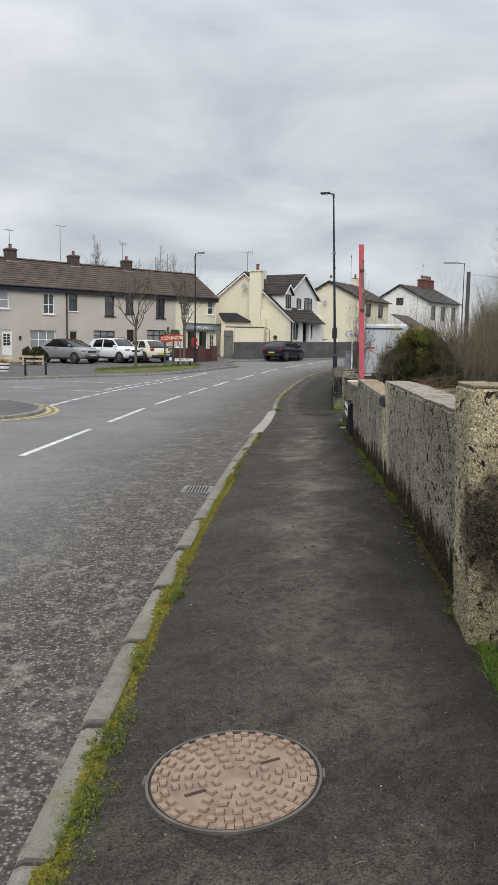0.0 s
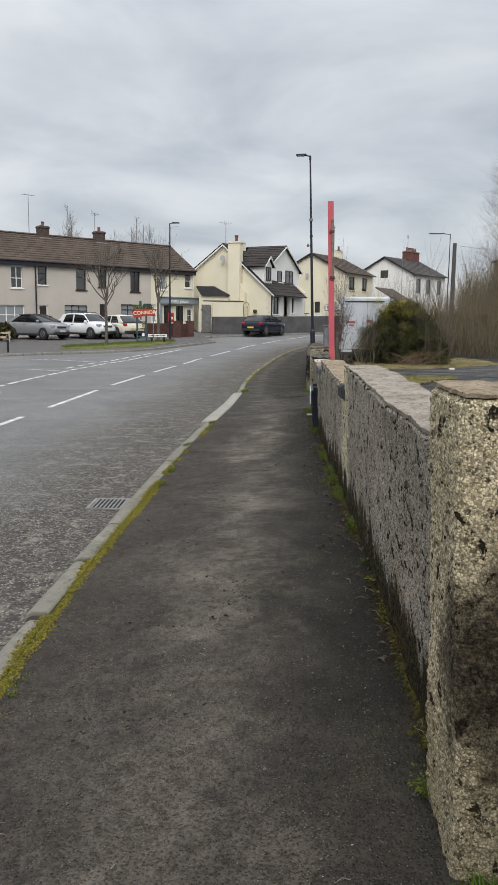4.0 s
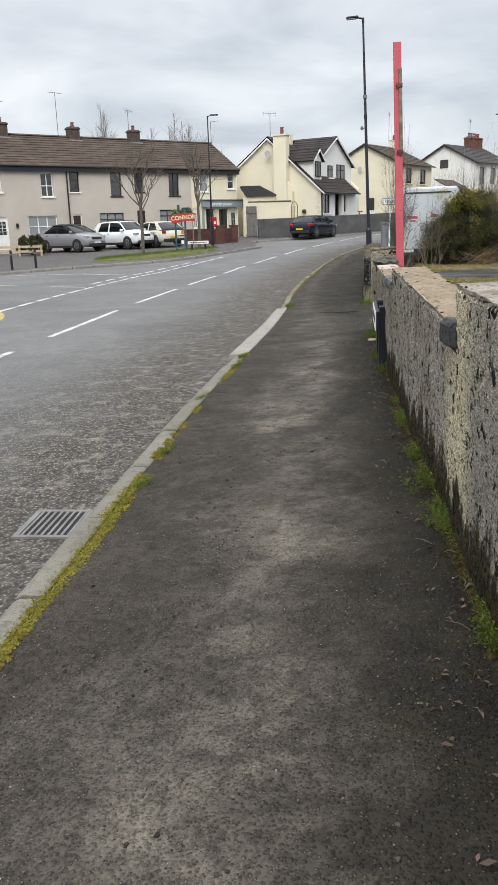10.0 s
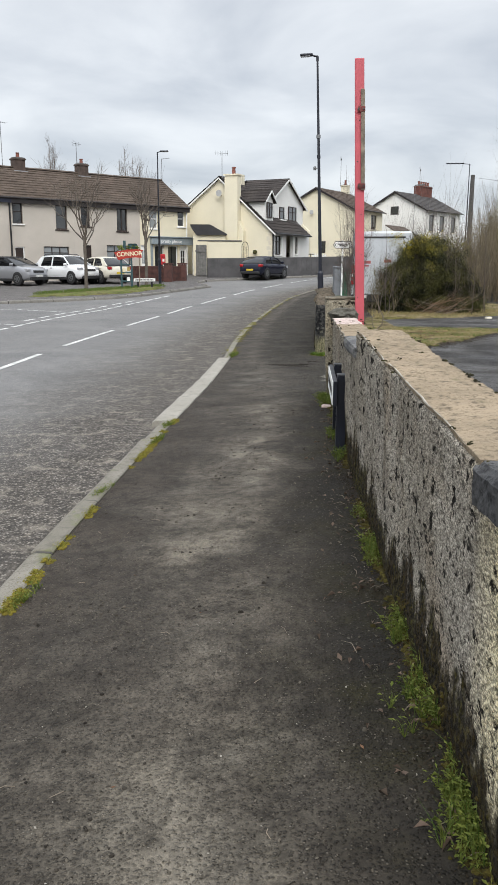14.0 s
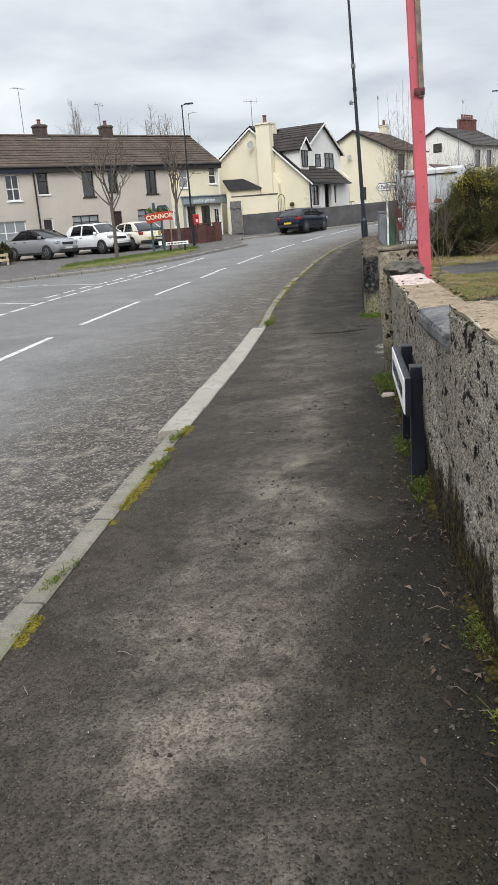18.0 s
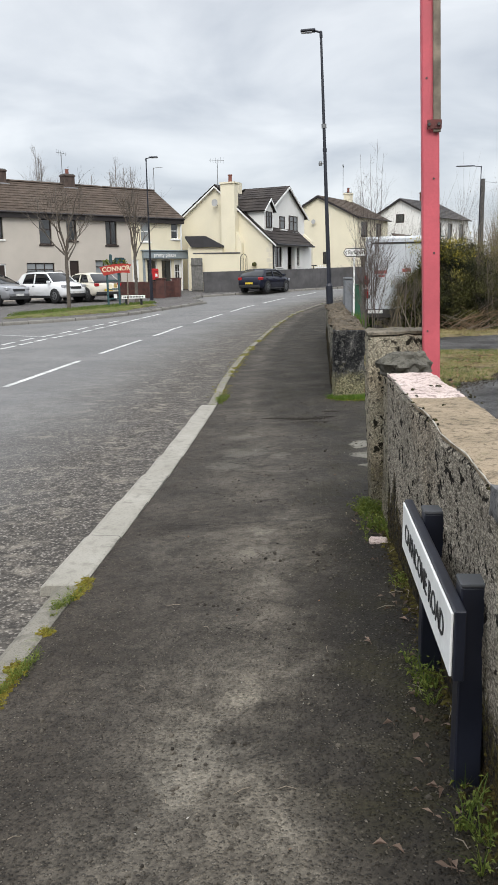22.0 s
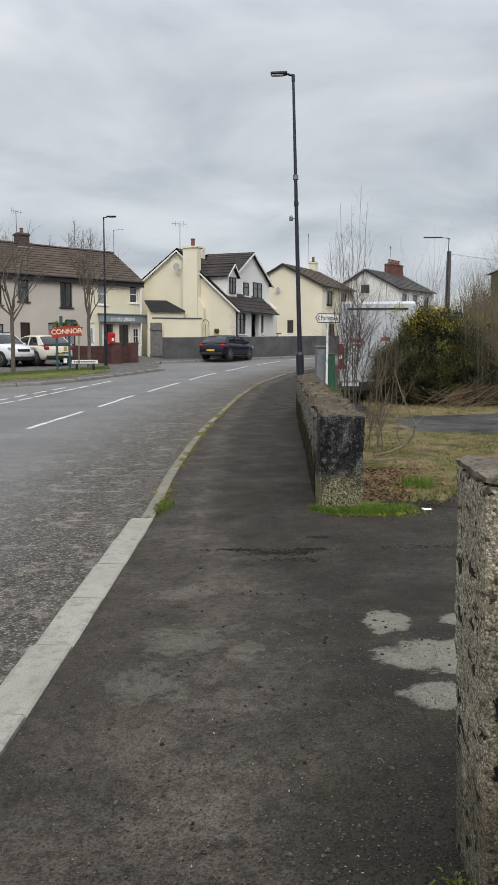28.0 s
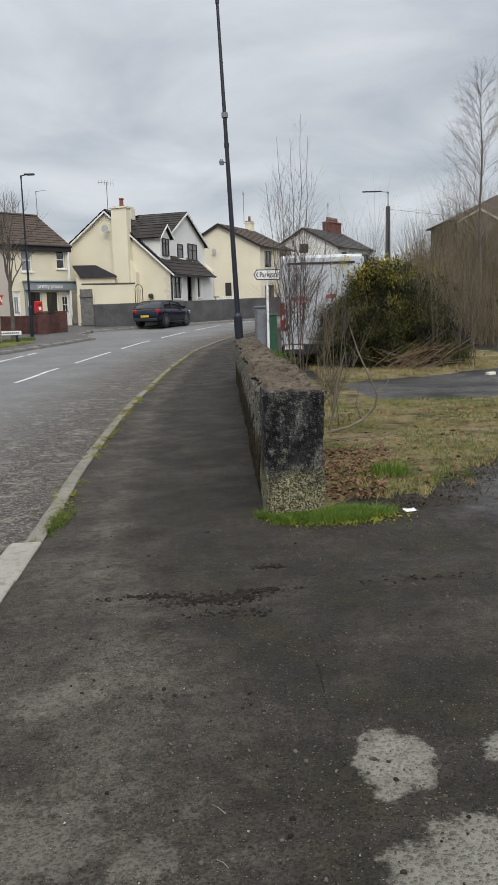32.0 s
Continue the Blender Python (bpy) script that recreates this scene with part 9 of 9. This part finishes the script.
# ---- moss, weeds and litter along the pavement ----
def cushions(name, label, mat, spots, rnd, size=(0.005, 0.02), rise_=0.55):
    """Moss cushions: small lumpy domes, one mesh."""
    vs, fs = [], []
    for x, y, z in spots:
        r = size[0] + (size[1] - size[0]) * rnd.random() ** 2
        h, n, i = r * rise_ * rnd.uniform(0.6, 1.2), 7, len(vs)
        for q, k in ((1.0, -0.25), (0.72, 0.62)):
            for a in range(n):
                b, w = 2 * math.pi * a / n, r * q * rnd.uniform(0.75, 1.2)
                vs.append((x + w * math.cos(b), y + w * math.sin(b), z + h * k * rnd.uniform(0.8, 1.2)))
        vs.append((x, y, z + h))
        for a in range(n):
            b = (a + 1) % n
            fs += [(i + a, i + b, i + n + b, i + n + a), (i + n + a, i + n + b, i + 2 * n)]
    me = bpy.data.meshes.new(name)
    me.from_pydata(vs, [], fs)
    me.materials.append(mat)
    return tagged(new(name, me), label, kind="stuff")


def sprigs(name, label, mat, plants, rnd, leaf=(0.006, 0.02), tall=(0.01, 0.05), count=(6, 16), width=0.5):
    """Leafy weeds: each plant a spray of folded leaves on arching stems, one mesh."""
    vs, fs = [], []
    for x, y, z in plants:
        for _ in range(rnd.randint(*count)):
            a, up, l = rnd.uniform(0, 6.283), rnd.uniform(*tall), rnd.uniform(*leaf)
            out = up * rnd.uniform(0.2, 1.1)
            c, s = math.cos(a), math.sin(a)
            bx, by, bz = x + c * out, y + s * out, z + up
            droop, w, i = rnd.uniform(-0.5, 0.5), l * width * rnd.uniform(0.6, 1.1), len(vs)
            vs += [(bx, by, bz), (bx + c * l * 0.5 - s * w * 0.5, by + s * l * 0.5 + c * w * 0.5, bz + l * 0.22), (bx + c * l, by + s * l, bz + l * droop), (bx + c * l * 0.5 + s * w * 0.5, by + s * l * 0.5 - c * w * 0.5, bz + l * 0.22),
                   (x + 0.001, y, z - 0.004), (x - 0.001, y, z - 0.004)]
            fs += [(i, i + 1, i + 2), (i, i + 2, i + 3), (i + 4, i + 5, i)]
    me = bpy.data.meshes.new(name)
    me.from_pydata(vs, [], fs)
    me.materials.append(mat)
    return tagged(new(name, me), label, kind="stuff")


rnd = random.Random(77)
moss = []
for _ in range(26000):
    y = rnd.uniform(-3, 12.0)
    k = 0.5 + 0.5 * noise.noise((y * 0.9, 0, 11)) + 0.35 * noise.noise((y * 3.1, 2, 11)) + interp(y, (2.6, 0.22), (3.6, 0.30), (6.4, 0.26), (7.4, 0.0), (8.2, -0.12))
    w = rnd.gauss(0.008, 0.009 + 0.021 * max(0, k))
    if k < 0.40 + 0.3 * noise.noise((y * 9, 4, 1)) or abs(w) > 0.02 + 0.07 * min(k, 0.8):
        continue
    x = kerb_line(y) + w
    moss.append((x, y, level(x, y) + (0.010 if w < 0 else 0.001)))
cushions("kerb_moss", "yellow-green moss cushions along the back of the kerb", M_MOSS, moss, rnd, (0.003, 0.012), 0.6)
sprigs("kerb_seedlings", "small yellow-green seedlings growing in the kerb moss", M_MOSSLEAF, moss[::6], rnd, (0.004, 0.010), (0.004, 0.016), (3, 7))
moss = []
for _ in range(4200):
    y = rnd.uniform(18.8, 42)
    k = 0.5 + 0.5 * noise.noise((y * 0.7, 5, 11))
    w = rnd.gauss(0.0, 0.03 + 0.04 * k)
    if k > 0.46 + 0.40 * noise.noise((y * 3.2, 1, 4)):
        x = kerb_line(y) + w - 0.02
        moss.append((x, y, level(x, y) + 0.010))
cushions("kerb_moss", "yellow-green moss along the far stretch of kerb", leafy("dull_kerb_moss", (0.085, 0.078, 0.016), (0.20, 0.18, 0.045), 1.0), moss, rnd, (0.006, 0.02), 0.5)
weeds = []
for cx, cy, n, r in ((-0.62, 1.45, 24, 0.10), (-0.55, 0.7, 60, 0.14), (-0.49, 0.25, 80, 0.16), (-0.43, -0.4, 80, 0.15), (-0.64, 2.6, 50, 0.12), (-1.32, 18.75, 170, 0.17), (-0.84, 6.9, 20, 0.07), (-0.88, 7.6, 16, 0.07), (-1.02, 9.3, 22, 0.08), (-1.0, 10.9, 24, 0.09), (-1.06, 11.6, 30, 0.08)):
    weeds += [(x, y, level(x, y) + 0.004) for x, y in ((cx + rnd.gauss(0, r * 0.24), cy + rnd.gauss(0, r)) for _ in range(n)) if x > kerb_line(y) - 0.06]
sprigs("kerb_weeds", "small leafy green weeds growing at the kerb", M_WEED, weeds, rnd, (0.006, 0.016), (0.008, 0.034), (5, 12))
blades("kerb_grass", "short grass blades among the kerb weeds", M_BLADE, weeds * 3, rnd, (0.015, 0.05), 0.0018, 1.5)
hollow = []
for cx, cy, rx, ry, n in ((-0.45, 17.02, 0.14, 0.02, 90), (-0.12, 16.93, 0.12, 0.035, 300), (0.10, 17.03, 0.07, 0.02, 110), (-0.05, 16.72, 0.10, 0.03, 50), (1.15, 17.04, 0.30, 0.03, 80), (0.15, 17.4, 0.05, 0.02, 60)):
    for _ in range(n):
        x, y = cx + rnd.gauss(0, rx), cy + rnd.gauss(0, ry) + 0.03 * noise.noise((cx * 7, _ * 0.01, 1))
        hollow.append((x, y, level(x, y) + 0.002))
flakes("crack_soil", "dark soil and grit gathered in broken asphalt", leafy("damp_crack_soil", (0.010, 0.008, 0.006), (0.034, 0.028, 0.022), 1.0), hollow, rnd, (0.005, 0.017), 0.25, 0.002, 7)
foot, green = [], []
for _ in range(24000):
    y = rnd.uniform(2.2, 13.2)
    k = 0.5 + 0.5 * noise.noise((y * 0.8, 9, 3)) + 0.4 * noise.noise((y * 2.7, 9, 6))
    if k > 0.34:
        x = wall_x(y) - abs(rnd.gauss(0, 0.014 + 0.022 * k)) + 0.006
        foot.append((x, y, level(x, y) + 0.002))
        if k > 0.62 and rnd.random() < (0.05 if y > 5.8 else 0.012):
            green.append((x - rnd.uniform(0, 0.03), y, level(x, y) + 0.002))
M_FOOTMOSS = leafy("olive_wall_moss", (0.022, 0.017, 0.006), (0.095, 0.080, 0.018), 1.0)
cushions("wall_foot_moss", "olive moss cushions along the foot of the wall", M_FOOTMOSS, foot[::3], rnd, (0.004, 0.014), 0.7)
sprigs("wall_weeds", "small green weeds along the foot of the wall", M_WEED, green, rnd, (0.006, 0.018), (0.006, 0.035), (4, 10))
climb = []
for _ in range(5200):
    y = rnd.uniform(2.2, 12.5)
    z = abs(rnd.gauss(0, 0.055))
    if noise.noise((y * 2.2, z * 5, 3)) > -0.05:
        climb.append((wall_x(y) - wall_lean(y) * z - 0.004, y, level(wall_x(y), y) + z))
cushions("wall_face_moss", "dark olive and brown moss creeping up the foot of the wall", leafy("brown_olive_moss", (0.026, 0.018, 0.007), (0.085, 0.068, 0.016), 1.0), climb, rnd, (0.003, 0.011), 0.6)
soil = [(x, y, level(x, y) + 0.001) for x, y in ((wall_x(y) - abs(rnd.gauss(0, 0.055)), y) for y in (rnd.uniform(2.2, 13.0) for _ in range(9000)))]
flakes("wall_foot_soil", "dark crumbly soil along the foot of the wall", leafy("dark_crumbly_soil", (0.018, 0.014, 0.009), (0.060, 0.046, 0.030), 1.0), soil, rnd, (0.002, 0.007), 0.8, 0.001)
for cx, cy, n, r in ((1.05, 2.06, 7, 0.03), (0.47, 12.65, 44, 0.12), (0.40, 13.0, 50, 0.07), (0.53, 10.0, 12, 0.06), (0.50, 10.75, 14, 0.06), (0.93, 5.1, 34, 0.05), (0.84, 6.2, 44, 0.09), (0.79, 6.7, 32, 0.09), (0.76, 7.2, 14, 0.07), (0.70, 8.1, 16, 0.07)):
    heap = [(x, y, level(x, y) + 0.002) for x, y in ((min(cx + rnd.gauss(0, r * 0.42), wall_x(cy) - 0.004), cy + rnd.gauss(0, r * 1.2)) for _ in range(n))]
    sprigs("wall_tuft", "tuft of leafy green weeds at the foot of the wall", M_WEED, heap, rnd, (0.007, 0.022), (0.012, 0.06), (7, 16))
    blades("wall_blades", "short grass blades among the weeds by the wall", M_BLADE, heap * 4, rnd, (0.03, 0.09), 0.0018, 1.4)
for cx, cy in ((0.985, 4.25), (1.0, 3.95)):
    sprigs("dock_plant", "broad-leaved green dock seedling at the foot of the wall", M_BLADE, [(cx, cy, level(cx, cy))] * 2, rnd, (0.035, 0.06), (0.015, 0.04), (4, 6), 0.55)
sprigs("dead_leaves", "large brown dead leaves heaped beside the low wall", M_LEAF, LEAF_SPOTS[::2], rnd, (0.018, 0.065), (0.002, 0.02), (1, 2), 0.7)
flakes("dead_leaves", "flat curled dead leaves beside the low wall", M_LEAF, LEAF_SPOTS[1::2], rnd, (0.010, 0.028), 0.8, 0.004, 8)
litter = []
for _ in range(1100):
    y = rnd.uniform(-1.5, 18)
    x = kerb_x(y) + (wall_x(min(y, 13)) - kerb_x(y)) * rnd.random() ** (0.8 if rnd.random() < 0.6 else 0.35)
    litter.append((x, y, level(x, y) + 0.004))
flakes("pavement_litter", "tiny pale stones and chips strewn on the pavement", M_LITTER, litter, rnd, (0.0015, 0.0055), 0.6, 0.002, 4)
leaf = []
for _ in range(260):
    y = rnd.uniform(3.0, 13.0)
    x = wall_x(y) - abs(rnd.gauss(0, 0.11)) - 0.01
    leaf.append((x, y, level(x, y) + 0.006))
sprigs("fallen_leaves", "curled brown and pinkish fallen leaves along the foot of the wall", leafy("weathered_leaf_scraps", (0.05, 0.035, 0.024), (0.23, 0.165, 0.13), 0.85), leaf, rnd, (0.012, 0.042), (0.002, 0.010), (1, 2), 0.55)
sticks = bmesh.new()
for _ in range(70):
    y = rnd.uniform(2.4, 13.0)
    x = wall_x(y) - abs(rnd.gauss(0.05, 0.07)) - 0.01
    a, l = rnd.gauss(1.6, 0.9), rnd.uniform(0.02, 0.11)
    z = level(x, y) + 0.006
    tube(sticks, [(x, y, z), (x + 0.5 * l * math.cos(a), y + 0.5 * l * math.sin(a), z + rnd.uniform(0.002, 0.012)), (x + l * math.cos(a + 0.2), y + l * math.sin(a + 0.2), z)], [0.0012, 0.0016, 0.0008], 4)
tagged(part("dry_stalks", sticks, M_OLDWOOD, None, "dry pale stalks lying along the foot of the wall"), kind="stuff")
chip = thing("stone_chip", pose(0.43, 12.35, level(0.43, 12.35)), "broken pinkish mortar chip lying by the nameplate", "stone")
part("chip", rough_box(-0.05, 0.05, -0.035, 0.035, -0.005, 0.03, 0.012, 0.004, None, 0.012, 0.006), M_CAP_PINK, chip)
leaf = [(x, y, level(x, y) + 0.006) for x, y in ((kerb_x(y) + rnd.uniform(0.1, 1.5), y) for y in (rnd.uniform(-1, 17) for _ in range(36)))]
flakes("pavement_leaves", "scattered brown leaf scraps on the pavement", M_LEAF, leaf, rnd, (0.003, 0.009), 0.8, 0.002, 4)
twigs = bmesh.new()
for _ in range(75):
    y = rnd.uniform(-0.5, 16)
    x = kerb_x(y) + rnd.uniform(0.1, 1.5)
    a, l = rnd.uniform(0, 6.283), rnd.uniform(0.015, 0.065)
    z, bend = level(x, y) + 0.007, rnd.gauss(0, 0.2)
    tube(twigs, [(x, y, z), (x + 0.5 * l * math.cos(a), y + 0.5 * l * math.sin(a), z + 0.004), (x + l * math.cos(a + bend), y + l * math.sin(a + bend), z)], [0.0012, 0.0014, 0.0008], 4)
tagged(part("pavement_twigs", twigs, M_OLDWOOD, None, "thin pale twigs scattered on the pavement"), kind="stuff")
cap = []
for _ in range(150):
    y = rnd.uniform(2.3, 12.3)
    z = interp(y, (3, 1.31), (5.9, 1.33)) if y < 5.9 else (interp(y, (5.9, 1.165), (9.2, 1.225)) if y < 9.22 else 1.09)
    dx = rnd.choice((0.0, 0.26, 0.26, rnd.uniform(0, 0.26))) + rnd.gauss(0, 0.006)
    for _ in range(rnd.randint(4, 16)):
        cap.append((wall_x(y) - wall_lean(y) * z + dx + rnd.gauss(0, 0.006), y + rnd.gauss(0, 0.012), z - 0.004))
cushions("cap_moss", "small dark moss cushions along the wall top", leafy("dark_moss_cushions", (0.016, 0.014, 0.009), (0.05, 0.045, 0.016), 1.0), cap[::2], rnd, (0.003, 0.008), 0.9)
scrap = thing("paper_scrap", pose(1.17, 18.42, level(1.17, 18.42) + 0.006, 4, 3, 20), "crumpled white paper scrap lying on the asphalt", "litter")
part("sheet", grid(6, 4, lambda i, j: (-0.045 + 0.015 * i, -0.03 + 0.015 * j, 0.012 * abs(noise.noise((i * 0.9, j * 0.9, 3))))), M_WHITE, scrap)
half_brick = thing("broken_brick", pose(5.2, 29.3, level(5.2, 29.3) + 0.02, 0, 0, 25), "broken pale brick lying in the yard", "brick")
part("brick", rough_box(-0.10, 0.10, -0.055, 0.055, -0.03, 0.05, 0.02, 0.004, None, 0.010, 0.006), M_QUOIN, half_brick)
blades("verge_tuft", "bright green grass tuft behind the low wall", M_ENDGRASS, [(0.62 + rnd.gauss(0, 0.10), 27.6 + rnd.gauss(0, 0.8), level(0.6, 27) + 0.03) for _ in range(1500)], rnd, (0.3, 0.75), 0.008, 0.6)
grit = []
for _ in range(26000):
    y = rnd.uniform(-1.4, 18.2)
    x = kerb_x(y) + (interp(y, (2, 1.05), (12.7, 0.50), (14, 1.2), (18, 1.6)) - kerb_x(y)) * rnd.random()
    if noise.noise((x * 1.6, y * 1.6, 8)) > -0.25:
        grit.append((x, y, level(x, y) + 0.003))
flakes("pavement_grit", "loose dark grit strewn over the worn pavement", leafy("dark_loose_grit", (0.030, 0.026, 0.021), (0.15, 0.132, 0.105), 0.9), grit, rnd, (0.002, 0.0065), 0.6, 0.001)
gravel = []
while len(gravel) < 3200:
    y = rnd.uniform(2.0, 18.3)
    x = kerb_x(y) + 0.08 + (interp(y, (2, 1.0), (12.7, 0.46), (14, 1.3), (18, 1.7)) - kerb_x(y) - 0.1) * rnd.random()
    if noise.noise((x * 2.1, y * 2.1, 5)) > (0.12 if y < 13 else -0.15):
        gravel.append((x, y, level(x, y) + 0.002))
cushions("loose_gravel", "loose dark crumbs of asphalt and stone on the pavement", leafy("dark_asphalt_crumbs", (0.016, 0.0135, 0.011), (0.12, 0.105, 0.085), 0.9), gravel, rnd, (0.002, 0.010), 0.8)
